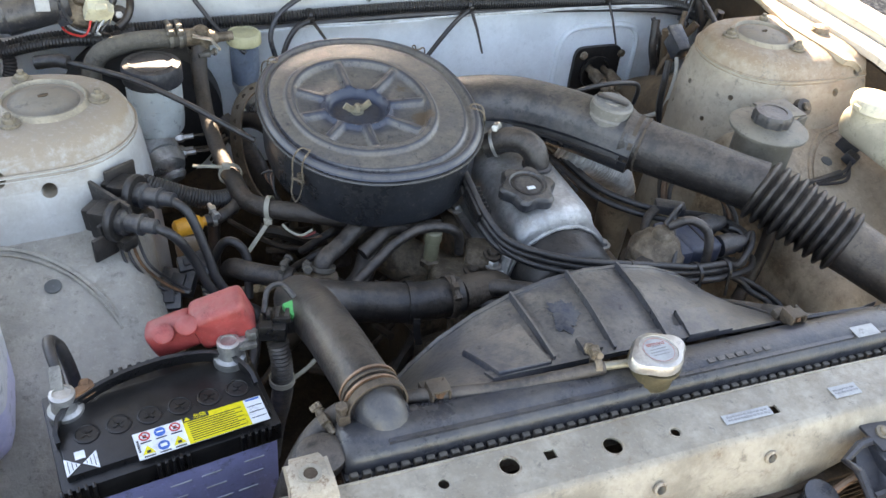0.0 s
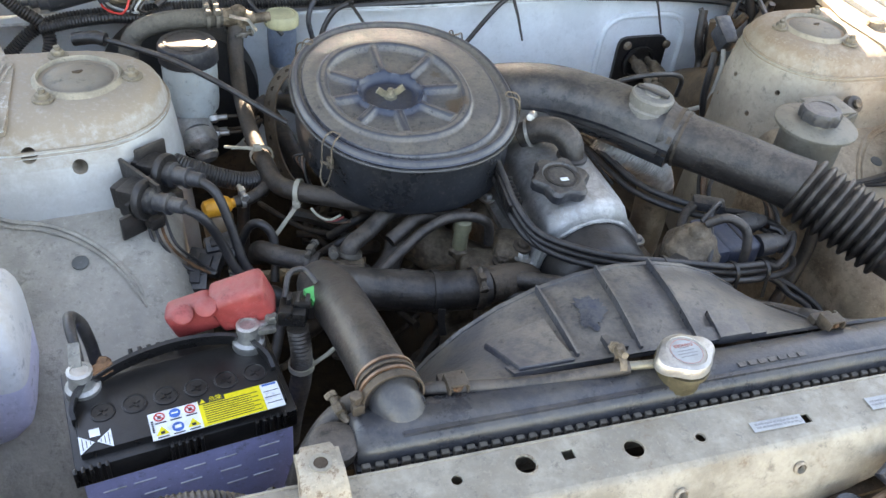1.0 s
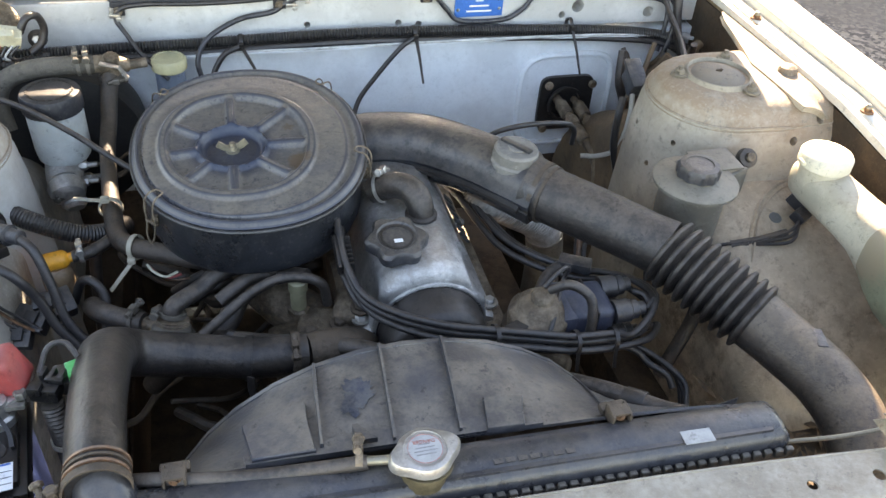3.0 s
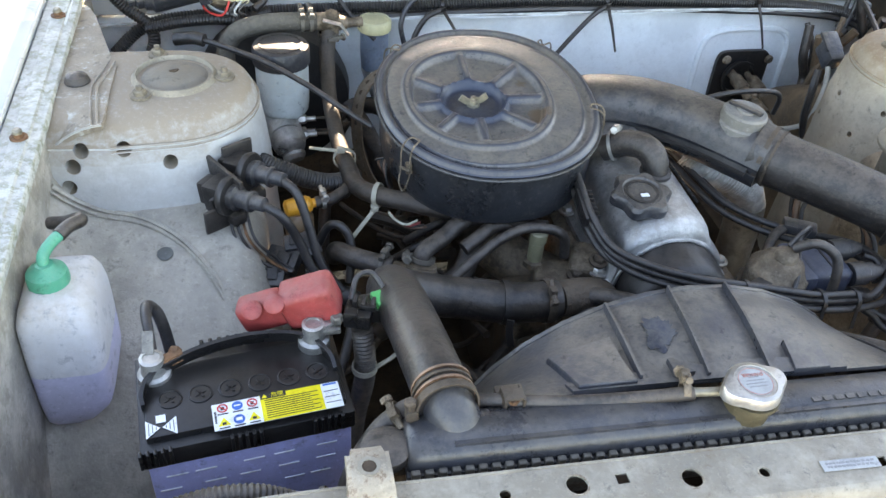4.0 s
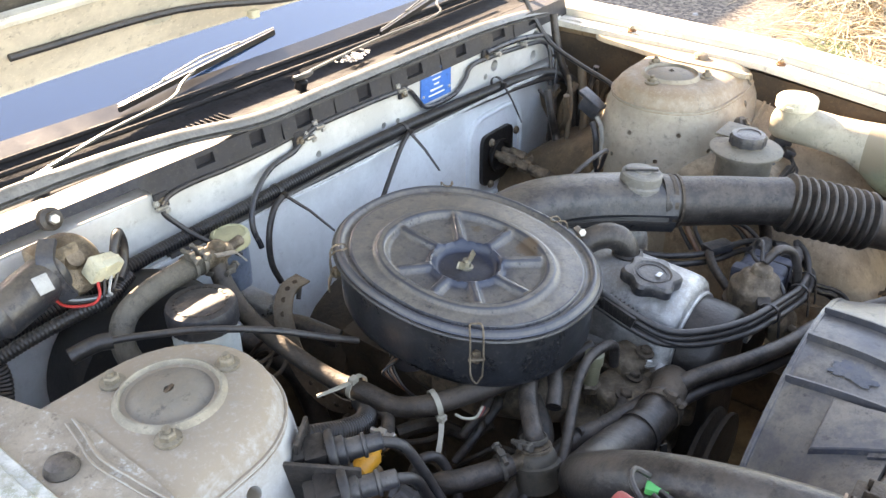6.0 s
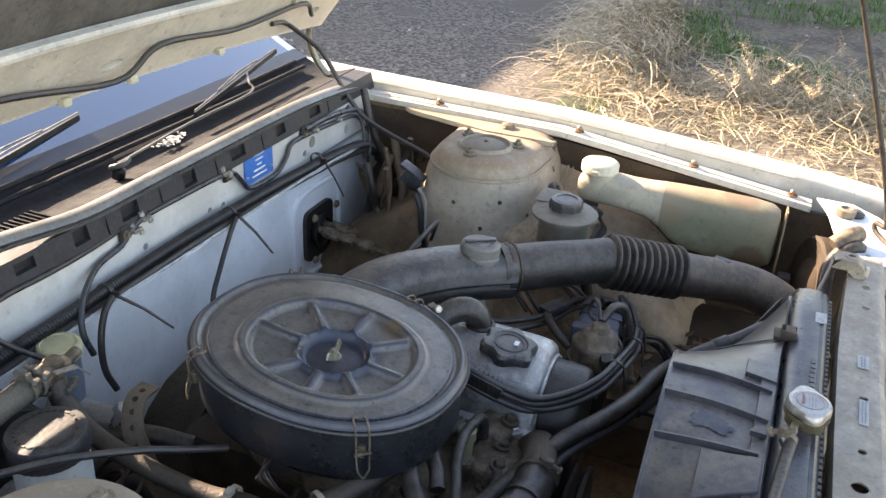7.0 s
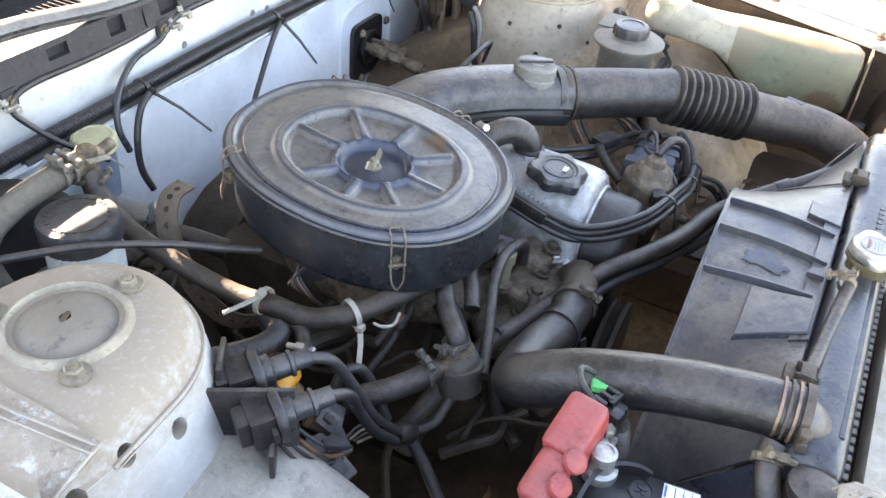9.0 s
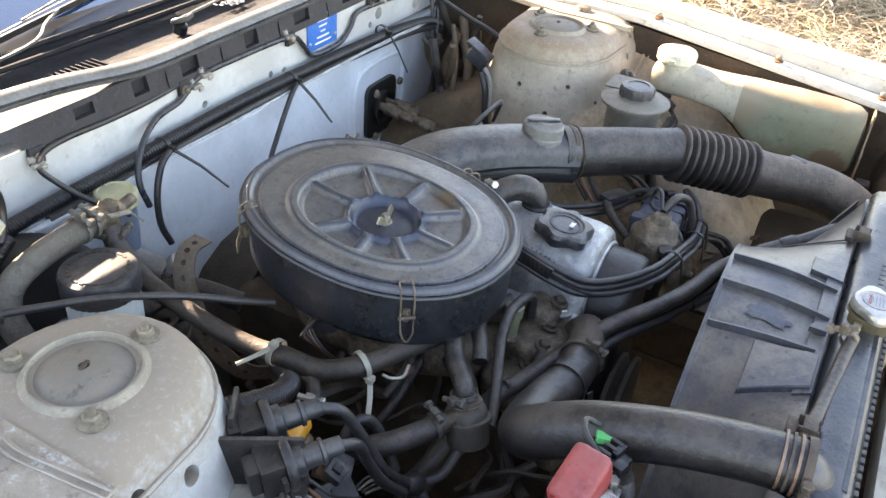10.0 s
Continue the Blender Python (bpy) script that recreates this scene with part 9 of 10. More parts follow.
def heater_hose():
    t = thing("heater_hose", (-0.3, 0.95, 0.78), "dusty black heater hose looping past the air cleaner", "hose", "heater hoses")
    part("hose", tube([(-0.325, 1.185, 0.862), (-0.330, 1.168, 0.840), (-0.333, 1.13, 0.814), (-0.335, 1.08, 0.801), (-0.333, 1.03, 0.789), (-0.330, 0.985, 0.783), (-0.326, 0.95, 0.784), (-0.319, 0.908, 0.780), (-0.300, 0.873, 0.788), (-0.255, 0.848, 0.789), (-0.20, 0.826, 0.785), (-0.133, 0.805, 0.783)], [0.0118, 0.0118, 0.011, 0.0105, 0.0105, 0.011, 0.0118, 0.012, 0.012, 0.0115, 0.0115, 0.0115], 16), BROWN_RUBBER, t)
    part("cable_tie", lathe([(0.0145, -0.003), (0.0160, -0.003), (0.0160, 0.003), (0.0145, 0.003)], axes((0.85, -0.45, 0.1), (-0.296, 0.871, 0.788)), 22), TIE_WHITE, t, "aged white nylon tie")
    part("tie_head", box((-0.302, 0.857, 0.779), (0.009, 0.008, 0.007), 0.001), TIE_WHITE, t)
    part("tie_tail", sweep([Vector((-0.302, 0.857, 0.776)), Vector((-0.313, 0.850, 0.766)), Vector((-0.330, 0.842, 0.748))], lambda k, s: [(-0.0028, -0.0008), (0.0028, -0.0008), (0.0028, 0.0008), (-0.0028, 0.0008)]), TIE_WHITE, t)
    part("cable_tie", lathe([(0.0135, -0.003), (0.0152, -0.003), (0.0152, 0.003), (0.0135, 0.003)], axes((0, 1, 0.05), (-0.328, 0.958, 0.788)), 22), TIE_WHITE, t)
    part("tie_tail", sweep([Vector((-0.336, 0.958, 0.800)), Vector((-0.352, 0.962, 0.801)), Vector((-0.372, 0.975, 0.797))], lambda k, s: [(-0.003, -0.0008), (0.003, -0.0008), (0.003 - 0.002 * s, 0.0008), (-0.003 + 0.002 * s, 0.0008)]), TIE_WHITE, t)
    part("tie_head", box((-0.333, 0.957, 0.802), (0.010, 0.008, 0.007), 0.001), TIE_WHITE, t)
    b = thing("heater_valve", (-0.32, 1.19, 0.85), "metal heater tap with worm clamps", "valve")
    part("hose", tube([(-0.47, 1.15, 0.80), (-0.475, 1.165, 0.84), (-0.459, 1.175, 0.866), (-0.42, 1.178, 0.878), (-0.372, 1.181, 0.879), (-0.345, 1.185, 0.877)], 0.0135, 16), surface("woven_hose", (0.09, 0.08, 0.065), 0.85, var=0.3, dust=0.6, dust_rgb=(0.2, 0.17, 0.13), bump=0.6, fine=350), b, "brown dusty woven hose")
    for x in (-0.365, -0.352):
        clamp("hose_clamp", (x, 1.182, 0.879), (1, 0.1, 0), 0.0142, CRIMP, b, 0.005, (0, -0.3, 1))
    part("tap", joined(tube([(-0.352, 1.184, 0.878), (-0.325, 1.188, 0.874), (-0.30, 1.195, 0.868)], [0.012, 0.014, 0.010], 14), lathe([(0.011, -0.02), (0.012, 0.0), (0.011, 0.018), (0.006, 0.022), (0, 0.022)], axes((0.1, 0, 1), (-0.322, 1.186, 0.870)), 16), rod((-0.30, 1.195, 0.868), (-0.275, 1.20, 0.868), 0.007)), DIRTY_ALLOY, b)
    part("lever", sweep([Vector((-0.335, 1.17, 0.885)), Vector((-0.31, 1.165, 0.88)), Vector((-0.30, 1.16, 0.865))], lambda k, s: [(-0.004, -0.001), (0.004, -0.001), (0.004, 0.001), (-0.004, 0.001)]), STEEL, b)
    clamp("hose_clamp", (-0.326, 1.187, 0.856), (0, 0.1, 1), 0.0140, CRIMP, b, 0.006, (0.5, -1, 0))
    hose("fuel_hose", [(-0.33, 0.935, 0.775), (-0.352, 0.94, 0.745), (-0.36, 0.93, 0.70), (-0.365, 0.91, 0.62)], 0.008, "black fuel hose dropping into the bay", group="small hoses")
    hose("corrugated_loom", [(-0.45, 0.948, 0.806), (-0.42, 0.932, 0.799), (-0.385, 0.924, 0.785), (-0.355, 0.925, 0.774), (-0.33, 0.94, 0.765), (-0.315, 0.965, 0.755)], 0.0125, "black corrugated harness sleeve beside the tower", "harness", LOOM, 0.0011, 0.0036, 14)
    hose("throttle_cable", [(-0.54, 1.15, 0.872), (-0.515, 1.142, 0.877), (-0.50, 1.135, 0.876)], 0.009, "thick black rubber cable boot on the tower", "cable", RUBBER_CLEAN)
    hose("speedometer_cable", [(-0.50, 1.135, 0.876), (-0.47, 1.115, 0.874), (-0.42, 1.08, 0.868), (-0.365, 1.04, 0.851), (-0.325, 1.012, 0.832), (-0.288, 0.990, 0.814)], 0.0040, "thin black cable crossing to the carburettor", "cable", WIRE)
    hose("elbow_hose", [(-0.205, 0.775, 0.77), (-0.185, 0.785, 0.778), (-0.165, 0.798, 0.782), (-0.14, 0.803, 0.778), (-0.12, 0.797, 0.78), (-0.10, 0.785, 0.785)], 0.009, "black vacuum hose below the air cleaner", group="small hoses")
    hose("vacuum_hose", [(-0.255, 0.735, 0.735), (-0.225, 0.745, 0.750), (-0.195, 0.757, 0.768), (-0.165, 0.768, 0.785), (-0.135, 0.772, 0.796), (-0.105, 0.768, 0.797), (-0.085, 0.765, 0.785), (-0.08, 0.765, 0.755)], 0.0062, "slim black vacuum hose arching over the castings", group="small hoses")
    hose("coolant_hose", [(-0.30, 0.80, 0.62), (-0.27, 0.79, 0.66), (-0.23, 0.78, 0.70), (-0.20, 0.79, 0.72), (-0.18, 0.82, 0.74)], 0.014, "black coolant hose deep in the bay")
    hose("small_hose", [(-0.20, 0.745, 0.745), (-0.17, 0.735, 0.735), (-0.14, 0.728, 0.74), (-0.11, 0.735, 0.735)], 0.0065, "short black rubber hose", group="small hoses")
    hose("brake_hose", [(-0.30, 1.20, 0.73), (-0.275, 1.17, 0.70), (-0.255, 1.14, 0.66), (-0.245, 1.12, 0.58)], 0.016, "thick black hose behind the reservoir")
    hose("servo_hose", [(-0.30, 1.21, 0.70), (-0.27, 1.20, 0.725), (-0.24, 1.16, 0.735), (-0.215, 1.10, 0.72)], 0.013, "black servo vacuum hose")
    for k, (dx, dz) in enumerate(((0, 0), (0.02, -0.02), (-0.015, -0.03))):
        hose("carburettor_hose", [(-0.26 + dx, 0.86, 0.72 + dz), (-0.235 + dx, 0.85, 0.745 + dz), (-0.215 + dx, 0.855, 0.75 + dz), (-0.205 + dx, 0.88, 0.73 + dz)], 0.0055, "small black carburettor hose", group="small hoses")


heater_hose()


def plug_leads():
    """Four leads in a comb, from the cleaner's side round the front to the distributor."""
    g = "ignition leads"
    main = [(-0.058, 0.830, 0.830), (-0.060, 0.795, 0.825), (-0.058, 0.755, 0.812), (-0.045, 0.715, 0.798), (-0.012, 0.681, 0.795), (0.035, 0.655, 0.793), (0.085, 0.643, 0.788), (0.135, 0.636, 0.780), (0.185, 0.632, 0.770), (0.235, 0.636, 0.762)]
    ends = ([(0.275, 0.645, 0.756), (0.298, 0.668, 0.762), (0.300, 0.690, 0.770), (0.288, 0.7, 0.772)], [(0.285, 0.64, 0.748), (0.308, 0.66, 0.744), (0.312, 0.67, 0.738), (0.29, 0.668, 0.734)], [(0.27, 0.636, 0.735), (0.285, 0.625, 0.722), (0.305, 0.61, 0.712), (0.31, 0.60, 0.70)], [(0.262, 0.64, 0.76), (0.29, 0.655, 0.772), (0.305, 0.675, 0.778), (0.29, 0.668, 0.772)])
    for k, (ox, oz) in enumerate(((0.0, 0.0), (0.0065, -0.0085), (-0.005, -0.0095), (0.0, 0.009))):
        pts = [(x + ox * 0.6, y - ox, z + oz) for x, y, z in main] + list(ends[k])
        hose("ignition_lead", pts, 0.0043, "black rubber ignition lead swept round the belt cover", "cable", WIRE, group=g, seg=10)
    comb = thing("lead_comb", (-0.058, 0.77, 0.80), "black plastic comb holding the ignition leads", "cable clip", "lead combs")
    d = Vector((0.01, -0.04, -0.012)).normalized()
    part("bar", box((-0.0655, 0.775, 0.820), (0.004, 0.046, 0.016), 0.001, Matrix.Rotation(0.28, 4, "X")), RUBBER_CLEAN, comb)
    for k in range(7):
        part("tooth", box((-0.058, 0.793 - 0.006 * k, 0.825 - 0.0018 * k), (0.020, 0.0022, 0.014), 0.0006), RUBBER_CLEAN, comb)
    for x, y, z in ((0.185, 0.632, 0.770), (0.235, 0.636, 0.762), (0.09, 0.642, 0.787)):
        tie = thing("cable_tie", (x, y, z - 0.02), "black cable tie round the ignition leads", "cable tie", "lead ties")
        part("loop", lathe([(0.0125, -0.0025), (0.0142, -0.0025), (0.0142, 0.0025), (0.0125, 0.0025)], axes((1, 0, -0.1), (x, y, z)), 20), RUBBER_CLEAN, tie)
        part("tail", sweep([Vector((x, y - 0.012, z + 0.004)), Vector((x - 0.001, y - 0.016, z - 0.012)), Vector((x, y - 0.018, z - 0.03))], lambda k, s: [(-0.002, -0.0007), (0.002, -0.0007), (0.002, 0.0007), (-0.002, 0.0007)]), RUBBER_CLEAN, tie)
    right = [(0.120, 0.965, 0.785), (0.135, 0.93, 0.780), (0.148, 0.885, 0.772), (0.165, 0.835, 0.766), (0.195, 0.795, 0.764), (0.235, 0.766, 0.762), (0.275, 0.752, 0.760), (0.305, 0.735, 0.758), (0.318, 0.705, 0.758), (0.305, 0.68, 0.758)]
    for k, (ox, oz) in enumerate(((0, 0), (0.009, -0.006), (-0.006, -0.010))):
        hose("coil_lead", [(x + ox, y + ox * 0.5, z + oz) for x, y, z in right], 0.0045, "black lead along the exhaust side", "cable", WIRE, group=g, seg=10)
    hose("coil_lead", [(0.170, 0.72, 0.75), (0.19, 0.75, 0.762), (0.215, 0.768, 0.766), (0.24, 0.772, 0.765)], 0.0065, "short black lead joining the clip", "cable", RUBBER, group=g)
    clip2 = thing("lead_clip", (0.238, 0.766, 0.75), "grey plastic clip joining the leads", "cable clip", "lead combs")
    part("clip_body", box((0.238, 0.766, 0.768), (0.042, 0.022, 0.014), 0.003, Matrix.Rotation(-0.5, 4, "Z")), PLASTIC, clip2)
    for k, h in enumerate((0.0, 0.012, -0.014)):
        hose("loop_wire", [(0.262, 0.80 + h, 0.735), (0.275, 0.83 + h, 0.765), (0.305, 0.835 + h, 0.775), (0.335, 0.81 + h, 0.765), (0.345, 0.765 + h, 0.75), (0.335, 0.73 + h, 0.72)], 0.0032 if k else 0.0045, "thin looped wire beside the distributor", "wire", WIRE if k else COPPER, group="loose wires")
    for k in range(3):
        hose("loose_wire", [(0.27 + 0.01 * k, 0.65, 0.735 - 0.012 * k), (0.30 + 0.012 * k, 0.63, 0.722 - 0.012 * k), (0.325, 0.60, 0.705 - 0.01 * k), (0.32, 0.575, 0.68 - 0.02 * k)], 0.0036, "thin black wire hanging below the distributor", "wire", WIRE, group="loose wires")


plug_leads()


def main_harness():
    t = thing("cable_loom", (-0.05, 0.65, 0.72), "thick taped cable loom running behind the shroud", "harness", "looms")
    part("loom", tube([(-0.33, 0.80, 0.66), (-0.27, 0.775, 0.70), (-0.214, 0.752, 0.732), (-0.165, 0.728, 0.742), (-0.118, 0.705, 0.752), (-0.06, 0.672, 0.768), (0.0, 0.632, 0.775), (0.07, 0.605, 0.770), (0.132, 0.585, 0.772), (0.18, 0.54, 0.790), (0.215, 0.495, 0.805), (0.25, 0.462, 0.815), (0.29, 0.44, 0.80)], 0.0105, 14), RUBBER, t)
    part("second_loom", tube([(-0.13, 0.69, 0.74), (-0.06, 0.662, 0.752), (0.01, 0.622, 0.755), (0.09, 0.592, 0.752), (0.15, 0.565, 0.762), (0.20, 0.51, 0.785)], 0.0065, 10), WIRE, t)
    part("third_loom", tube([(0.06, 0.60, 0.75), (0.12, 0.575, 0.748), (0.18, 0.53, 0.765), (0.23, 0.485, 0.785), (0.27, 0.45, 0.80)], 0.007, 10), WIRE, t)
    part("tape_wrap", lathe([(0.0115, -0.012), (0.0125, -0.010), (0.0125, 0.010), (0.0115, 0.012)], axes((0.6, -0.7, 0.25), (0.20, 0.515, 0.798)), 16), RUBBER_CLEAN, t)
    part("tape_end", box((0.262, 0.452, 0.812), (0.024, 0.016, 0.014), 0.004), FOIL, t, "silver tape scrap")


main_harness()


def firewall_loom():
    t = thing("firewall_loom", (0, 1.285, 0.84), "corrugated black harness along the bulkhead", "harness", "looms")
    zig = [(-0.64, 1.26, 0.80), (-0.60, 1.262, 0.835), (-0.55, 1.262, 0.852), (-0.45, 1.270, 0.855), (-0.33, 1.282, 0.853), (-0.2, 1.284, 0.853), (-0.08, 1.284, 0.856), (0.05, 1.284, 0.857), (0.2, 1.284, 0.853), (0.35, 1.284, 0.847), (0.5, 1.282, 0.838), (0.6, 1.275, 0.825), (0.645, 1.25, 0.80), (0.65, 1.22, 0.77)]
    part("sleeve", tube(zig, 0.0096, 14, 6, 0.0022, 0.0046), LOOM, t)
    part("lower_cable", tube([(x, y - 0.004, z - 0.013) for x, y, z in zig[4:]], 0.0055, 8), WIRE, t)
    for x, tail, side in ((-0.137, (0.03, -0.065, -0.05), 0), (0.142, (0.0, -0.062, -0.052), 0), (0.417, (0.012, -0.035, -0.07), 0)):
        tie = thing("cable_tie", (x, 1.27, 0.83), "long black cable tie with its tail hanging", "cable tie", "harness ties")
        part("loop", lathe([(0.0115, -0.003), (0.013, -0.003), (0.013, 0.003), (0.0115, 0.003)], axes((1, 0, 0), (x, 1.284, 0.852)), 18), RUBBER_CLEAN, tie)
        part("head", box((x, 1.268, 0.853), (0.008, 0.008, 0.008), 0.001), RUBBER_CLEAN, tie)
        a = Vector((x, 1.268, 0.852))
        part("tail", sweep([a, a + Vector(tail) * 0.5 + Vector((0, 0, 0.004)), a + Vector(tail)], lambda k, s: [(-0.003 + 0.0015 * s, -0.0008), (0.003 - 0.0015 * s, -0.0008), (0.003 - 0.0015 * s, 0.0008), (-0.003 + 0.0015 * s, 0.0008)]), RUBBER_CLEAN, tie)
    pipe = surface("painted_pipe", (0.28, 0.29, 0.30), 0.45, var=0.2, dust=0.4)
    hose("bulkhead_cable", [(-0.137, 1.27, 0.852), (-0.165, 1.262, 0.842), (-0.185, 1.255, 0.81), (-0.19, 1.25, 0.77), (-0.185, 1.24, 0.74)], 0.0045, "thin black cable hanging down the bulkhead", "cable", WIRE, group="bulkhead cables")
    hose("bulkhead_cable", [(0.142, 1.27, 0.852), (0.115, 1.265, 0.835), (0.075, 1.26, 0.79), (0.045, 1.255, 0.75), (0.03, 1.24, 0.71)], 0.004, "thin black cable hanging down the bulkhead", "cable", WIRE, group="bulkhead cables")
    hose("bulkhead_pipe", [(-0.20, 1.255, 0.80), (-0.205, 1.262, 0.835), (-0.185, 1.275, 0.866), (-0.135, 1.295, 0.885), (-0.085, 1.298, 0.893), (-0.06, 1.298, 0.908), (-0.03, 1.298, 0.916), (0.05, 1.298, 0.916), (0.13, 1.298, 0.914), (0.175, 1.298, 0.908), (0.20, 1.298, 0.884), (0.225, 1.2975, 0.863), (0.30, 1.2975, 0.862), (0.335, 1.298, 0.88), (0.355, 1.298, 0.90), (0.42, 1.298, 0.90), (0.52, 1.298, 0.893), (0.59, 1.293, 0.885), (0.60, 1.28, 0.86), (0.59, 1.27, 0.80)], 0.0042, "dark metal pipe clipped along the bulkhead", "pipe", GREY_PLASTIC, group="bulkhead pipes")
    hose("bulkhead_pipe", [(0.40, 1.297, 0.913), (0.48, 1.297, 0.912), (0.55, 1.296, 0.905), (0.60, 1.288, 0.895), (0.615, 1.275, 0.86), (0.60, 1.265, 0.79), (0.595, 1.26, 0.72)], 0.005, "dark metal pipe clipped along the bulkhead", "pipe", GREY_PLASTIC, group="bulkhead pipes")
    hose("wiper_cable", [(-0.03, 1.305, 0.917), (-0.12, 1.3, 0.912), (-0.20, 1.297, 0.912), (-0.27, 1.297, 0.914), (-0.305, 1.296, 0.910), (-0.316, 1.294, 0.895), (-0.305, 1.285, 0.875), (-0.285, 1.262, 0.85), (-0.25, 1.235, 0.82)], 0.0036, "black cable dropping past the yellow-capped bottle", "cable", WIRE, group="bulkhead cables")
    for x, z in ((-0.035, 0.915), (0.155, 0.915), (0.43, 0.905), (-0.317, 0.90), (0.52, 0.90), (-0.055, 0.905)):
        c = thing("pipe_clip", (x, 1.295, z - 0.01), "bright metal pipe clip on the bulkhead", "clip", "pipe clips")
        part("strap", joined(box((x, 1.293, z), (0.016, 0.006, 0.006), 0.0015), box((x - 0.003, 1.300, z + 0.006), (0.009, 0.003, 0.009), 0.001), box((x + 0.006, 1.291, z - 0.005), (0.008, 0.004, 0.006), 0.001)), STEEL, c)
        bolt("clip_bolt", (x - 0.003, 1.298, z + 0.006), (0, -1, 0), 0.003, STEEL, c)
    hose("corner_cable", [(0.62, 1.29, 0.935), (0.612, 1.275, 0.89), (0.615, 1.26, 0.84), (0.63, 1.24, 0.78), (0.62, 1.22, 0.70), (0.60, 1.2, 0.60)], 0.008, "black taped cable in the grimy corner", "cable", RUBBER, group="corner cables")
    hose("corner_cable", [(0.60, 1.26, 0.80), (0.57, 1.25, 0.76), (0.56, 1.23, 0.70), (0.55, 1.20, 0.62)], 0.007, "black taped cable in the grimy corner", "cable", RUBBER, group="corner cables")
    hose("corner_cable", [(0.645, 1.23, 0.83), (0.60, 1.20, 0.80), (0.56, 1.17, 0.76), (0.52, 1.16, 0.70), (0.48, 1.16, 0.66)], 0.009, "dusty brown hose in the grimy corner", "hose", surface("brown_hose", (0.10, 0.075, 0.05), 0.8, dust=0.6, dust_rgb=(0.2, 0.15, 0.1)), group="corner cables")
    hose("air_pipe", [(0.17, 1.0, 0.81), (0.20, 0.99, 0.835), (0.25, 0.985, 0.845), (0.30, 0.99, 0.838), (0.32, 1.0, 0.82), (0.325, 1.01, 0.79)], 0.0038, "thin black pipe curving behind the duct", "pipe", WIRE)
    hose("corner_loom", [(-0.64, 1.262, 0.905), (-0.615, 1.255, 0.875), (-0.585, 1.245, 0.852), (-0.578, 1.235, 0.83), (-0.59, 1.22, 0.80), (-0.60, 1.20, 0.77)], 0.0095, "black harness sleeve bending down at the corner", "harness", RUBBER_CLEAN, 0.0012, 0.0044, group="looms")
    hose("motor_loom", [(-0.585, 1.238, 0.848), (-0.54, 1.225, 0.862), (-0.49, 1.215, 0.870), (-0.45, 1.22, 0.866), (-0.41, 1.24, 0.868)], 0.0085, "black harness sleeve below the wiper motor", "harness", RUBBER_CLEAN, 0.0012, 0.0044, group="looms")


firewall_loom()


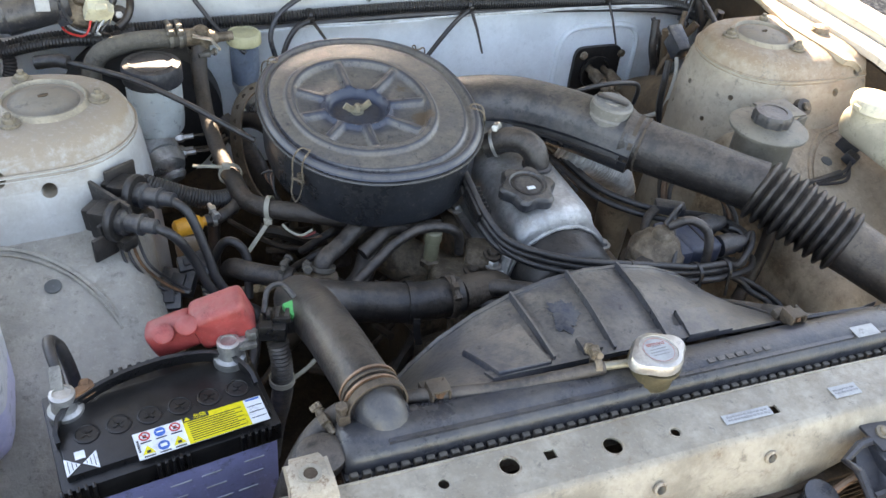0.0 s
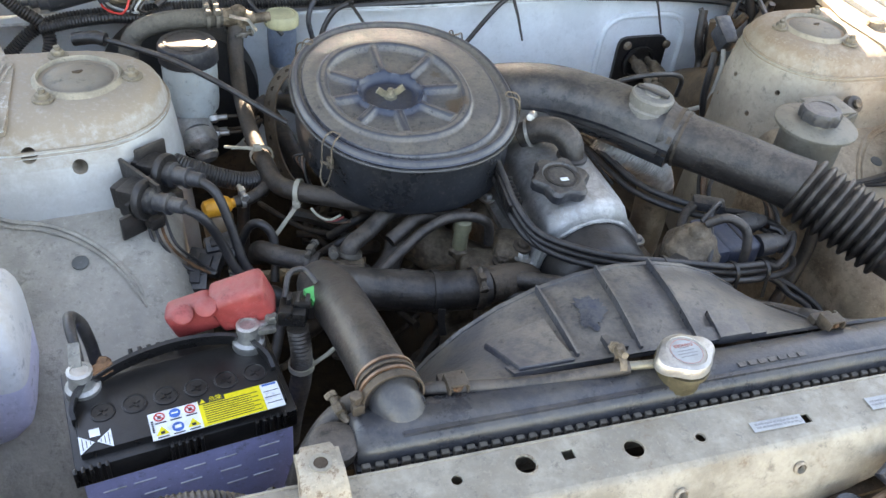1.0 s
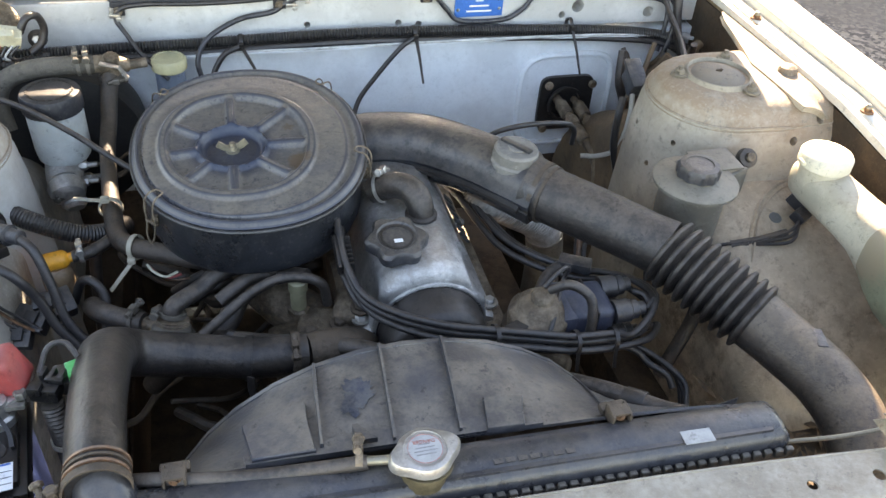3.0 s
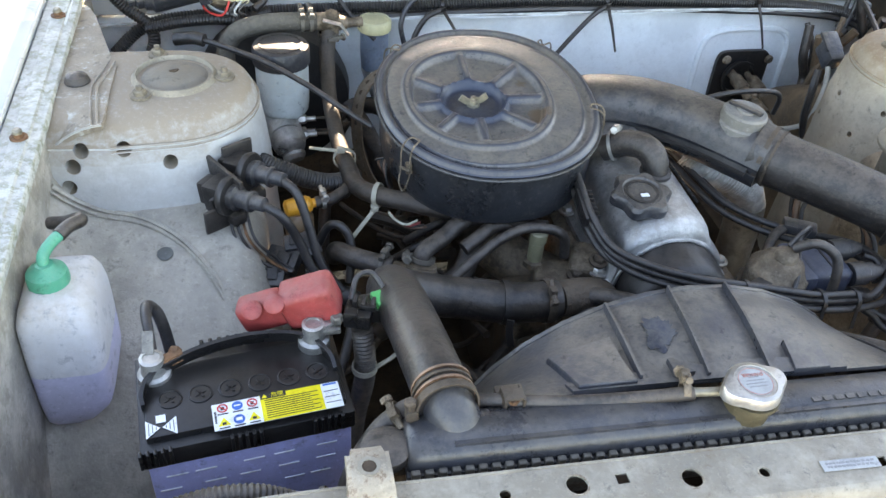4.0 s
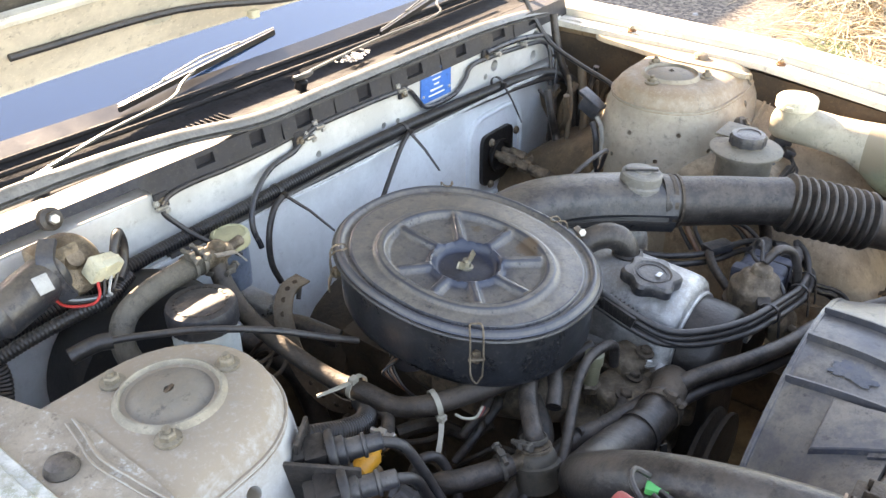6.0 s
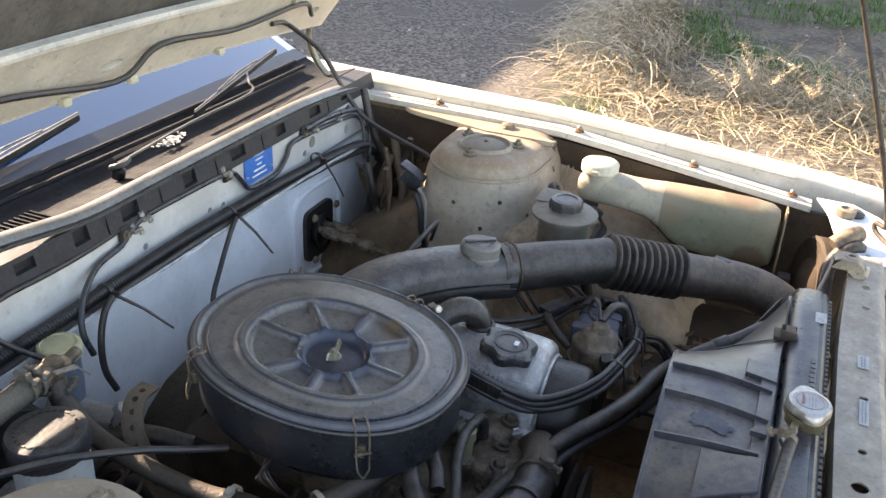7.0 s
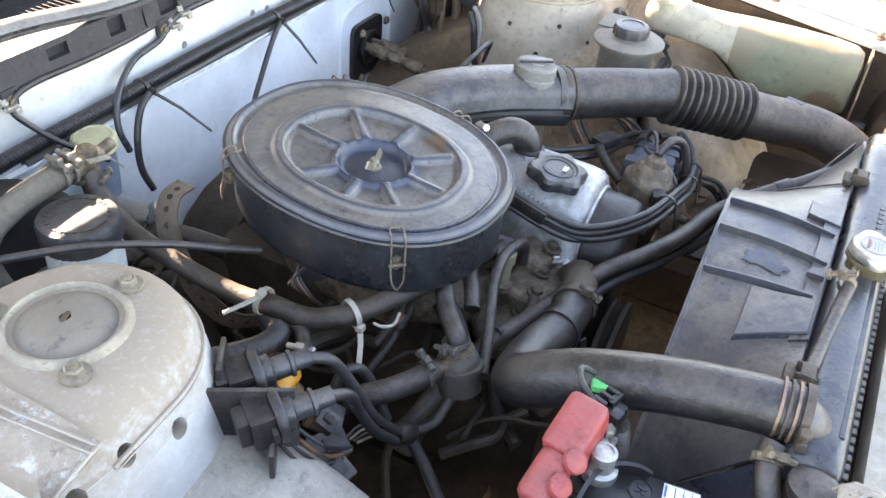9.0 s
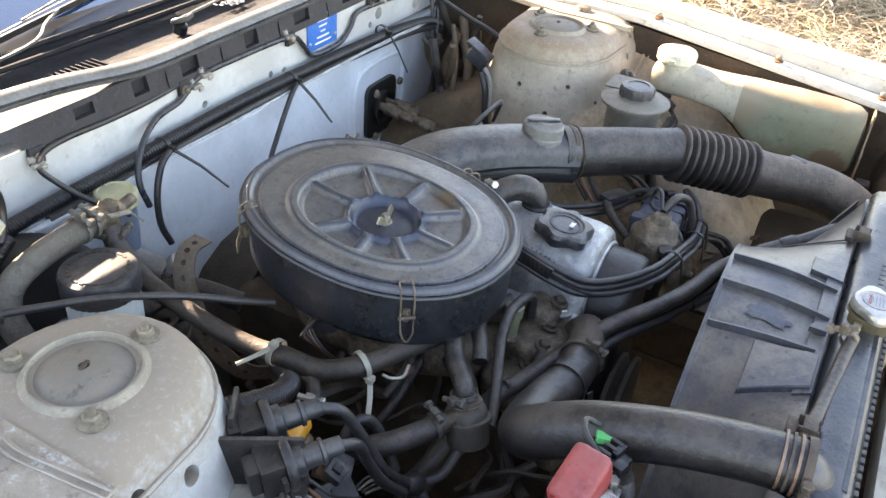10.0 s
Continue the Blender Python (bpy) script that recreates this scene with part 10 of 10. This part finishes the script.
def solenoid_wiring():
    g = "solenoid wires"
    hose("solenoid_hose", [(-0.415, 0.848, 0.838), (-0.397, 0.830, 0.828), (-0.385, 0.812, 0.79), (-0.375, 0.795, 0.75), (-0.352, 0.782, 0.715), (-0.335, 0.775, 0.70)], 0.0056, "black vacuum hose arching from the solenoids", "hose", WIRE, group=g)
    hose("solenoid_hose", [(-0.438, 0.809, 0.832), (-0.416, 0.800, 0.818), (-0.398, 0.80, 0.78), (-0.385, 0.79, 0.745), (-0.36, 0.78, 0.71)], 0.0056, "black vacuum hose arching from the solenoids", "hose", WIRE, group=g)
    hose("solenoid_hose", [(-0.375, 0.85, 0.73), (-0.36, 0.845, 0.765), (-0.345, 0.835, 0.77), (-0.335, 0.825, 0.75), (-0.34, 0.80, 0.71)], 0.0055, "looped black vacuum hose", "hose", WIRE, group=g)
    hose("solenoid_hose", [(-0.335, 0.775, 0.70), (-0.31, 0.76, 0.70), (-0.285, 0.755, 0.715), (-0.27, 0.75, 0.72)], 0.0055, "black hose to the check valve", "hose", WIRE, group=g)
    hose("solenoid_hose", [(-0.338, 0.776, 0.70), (-0.345, 0.75, 0.67), (-0.37, 0.70, 0.62), (-0.38, 0.66, 0.58)], 0.0065, "black hose dropping to the frame rail", "hose", WIRE, group=g)
    for k in range(4):
        hose("thin_wire", [(-0.475 + 0.006 * k, 0.842, 0.805), (-0.472 + 0.008 * k, 0.822 - 0.004 * k, 0.78), (-0.455 + 0.01 * k, 0.808, 0.75), (-0.43 + 0.008 * k, 0.802, 0.735)], 0.0018, "thin black wire to the connector block", "wire", WIRE if k != 2 else RUST, group=g)
    for k in range(4):
        hose("connector_wire", [(-0.392, 0.805 + 0.004 * k, 0.725), (-0.375, 0.797 + 0.004 * k, 0.722 + 0.003 * k), (-0.352, 0.785, 0.712)], 0.0016, "thin wire joining the taped bundle", "wire", WIRE if k % 2 else BRASS, group=g)
    lone("tape_knot", lathe([(0.010, -0.012), (0.012, -0.006), (0.012, 0.006), (0.010, 0.012)], axes((0.8, -0.4, -0.4), (-0.342, 0.779, 0.704)), 14), RUBBER_CLEAN, "black tape knot where the hoses meet", "tape")
    # bare wire ends below the cleaner
    for k, m in enumerate((CONNECTOR, RED, WIRE, COPPER)):
        hose("bare_wire", [(-0.285, 0.852, 0.775), (-0.278 + 0.003 * k, 0.845, 0.768 - 0.003 * k), (-0.265 + 0.004 * k, 0.838, 0.764 - 0.002 * k), (-0.25 + 0.004 * k, 0.84, 0.768 - 0.004 * k)], 0.0016, "short stripped wire below the air cleaner", "wire", m, group="stripped wires")
    for k in range(5):
        hose("choke_wire", [(-0.245, 0.97 - 0.006 * k, 0.79), (-0.27 - 0.004 * k, 0.955, 0.785), (-0.275, 0.935 + 0.004 * k, 0.765), (-0.265, 0.92, 0.745)], 0.0016, "thin choke wire beside the carburettor", "wire", COPPER if k % 2 else WIRE, group="stripped wires")
    lone("choke_cover", lathe([(0.024, 0), (0.026, 0.008), (0.022, 0.02), (0.010, 0.024), (0, 0.024)], axes((-0.8, -0.4, 0.3), (-0.235, 0.955, 0.785)), 22), PLASTIC, "black choke housing beside the cleaner", "housing")
    # below the battery's front
    hose("front_loom", [(-0.60, 0.43, 0.66), (-0.55, 0.42, 0.672), (-0.50, 0.425, 0.69), (-0.46, 0.43, 0.70), (-0.42, 0.425, 0.695), (-0.39, 0.42, 0.68)], 0.014, "corrugated sleeve arching before the battery", "harness", RUBBER, 0.002, 0.005, 14, "looms")
    hose("front_cable", [(-0.64, 0.44, 0.69), (-0.58, 0.428, 0.682), (-0.52, 0.42, 0.68), (-0.46, 0.415, 0.678)], 0.006, "black cable along the front panel", "cable", WIRE)
    hose("coiled_wire", [(-0.655 + 0.012 * math.cos(k * 0.8), 0.45 + 0.004 * k * 0.3, 0.71 + 0.012 * math.sin(k * 0.8)) for k in range(22)], 0.0022, "small coil of pale wire in the corner", "wire", TIE_WHITE)


solenoid_wiring()


def front_right_harness():
    t = thing("lamp_harness", (0.5, 0.40, 0.80), "taped lamp harness with a pale wire at the corner", "harness")
    part("loom", tube([(0.40, 0.385, 0.80), (0.44, 0.385, 0.838), (0.455, 0.372, 0.862), (0.462, 0.355, 0.872), (0.470, 0.345, 0.868)], 0.011, 12), RUBBER, t)
    part("metal_sleeve", tube([(0.462, 0.385, 0.868), (0.475, 0.365, 0.882), (0.49, 0.35, 0.884)], 0.014, 14), DIRTY_ALLOY, t)
    part("pale_wire", tube([(0.30, 0.415, 0.83), (0.345, 0.40, 0.845), (0.385, 0.39, 0.86), (0.42, 0.385, 0.872)], 0.0022, 8), surface("sand_sheath", (0.30, 0.26, 0.19), 0.6), t, "sand-coloured wire")
    lone("hood_stop", lathe([(0.013, 0.85), (0.014, 0.858), (0.014, 0.866), (0.016, 0.868), (0.016, 0.88), (0.010, 0.882), (0.008, 0.878), (0, 0.878)], Matrix.Translation((0.60, 0.365, 0)), 22), surface("tan_rubber", (0.20, 0.16, 0.11), 0.7, dust=0.4), "tan rubber hood stop on the corner panel", "hood stop")


front_right_harness()


def deep_hoses():
    """Hoses and wires lost in the dark between the carburettor and the frame."""
    rng = random.Random(11)
    for k in range(16):
        x, y, z = rng.uniform(-0.34, -0.12), rng.uniform(0.74, 1.02), rng.uniform(0.60, 0.70)
        a = rng.uniform(0, 6.283)
        pts = []
        for j in range(5):
            pts.append((x, y, z))
            a += rng.uniform(-0.9, 0.9)
            x, y, z = x + 0.032 * math.cos(a), y + 0.032 * math.sin(a), z + rng.uniform(-0.025, 0.025)
        hose("small_hose", pts, rng.choice((0.0035, 0.005, 0.007, 0.009)), "grimy black hose deep in the engine bay", mat=LOOM_DARK, group="deep hoses", seg=8)


deep_hoses()


def corner_clutter():
    """Cables and pipes that hang in the corner behind the far tower."""
    rng = random.Random(21)
    brown = surface("mud_caked_cable", (0.10, 0.07, 0.044), 0.8, var=0.4, scale=30, dust=0.5, dust_rgb=(0.19, 0.135, 0.085), bump=0.3)
    for k in range(12):
        x, y = rng.uniform(0.47, 0.62), rng.uniform(1.15, 1.25)
        pts, z = [], rng.uniform(0.78, 0.86)
        for j in range(5):
            pts.append((x, y, z))
            x, y, z = x + rng.uniform(-0.03, 0.025), y + rng.uniform(-0.025, 0.02), z - rng.uniform(0.03, 0.055)
        hose("corner_cable", pts, rng.choice((0.003, 0.0045, 0.006, 0.008)), "muddy cable hanging in the grimy corner", "cable", brown if k % 3 else RUBBER, group="corner cables", seg=8)


corner_clutter()
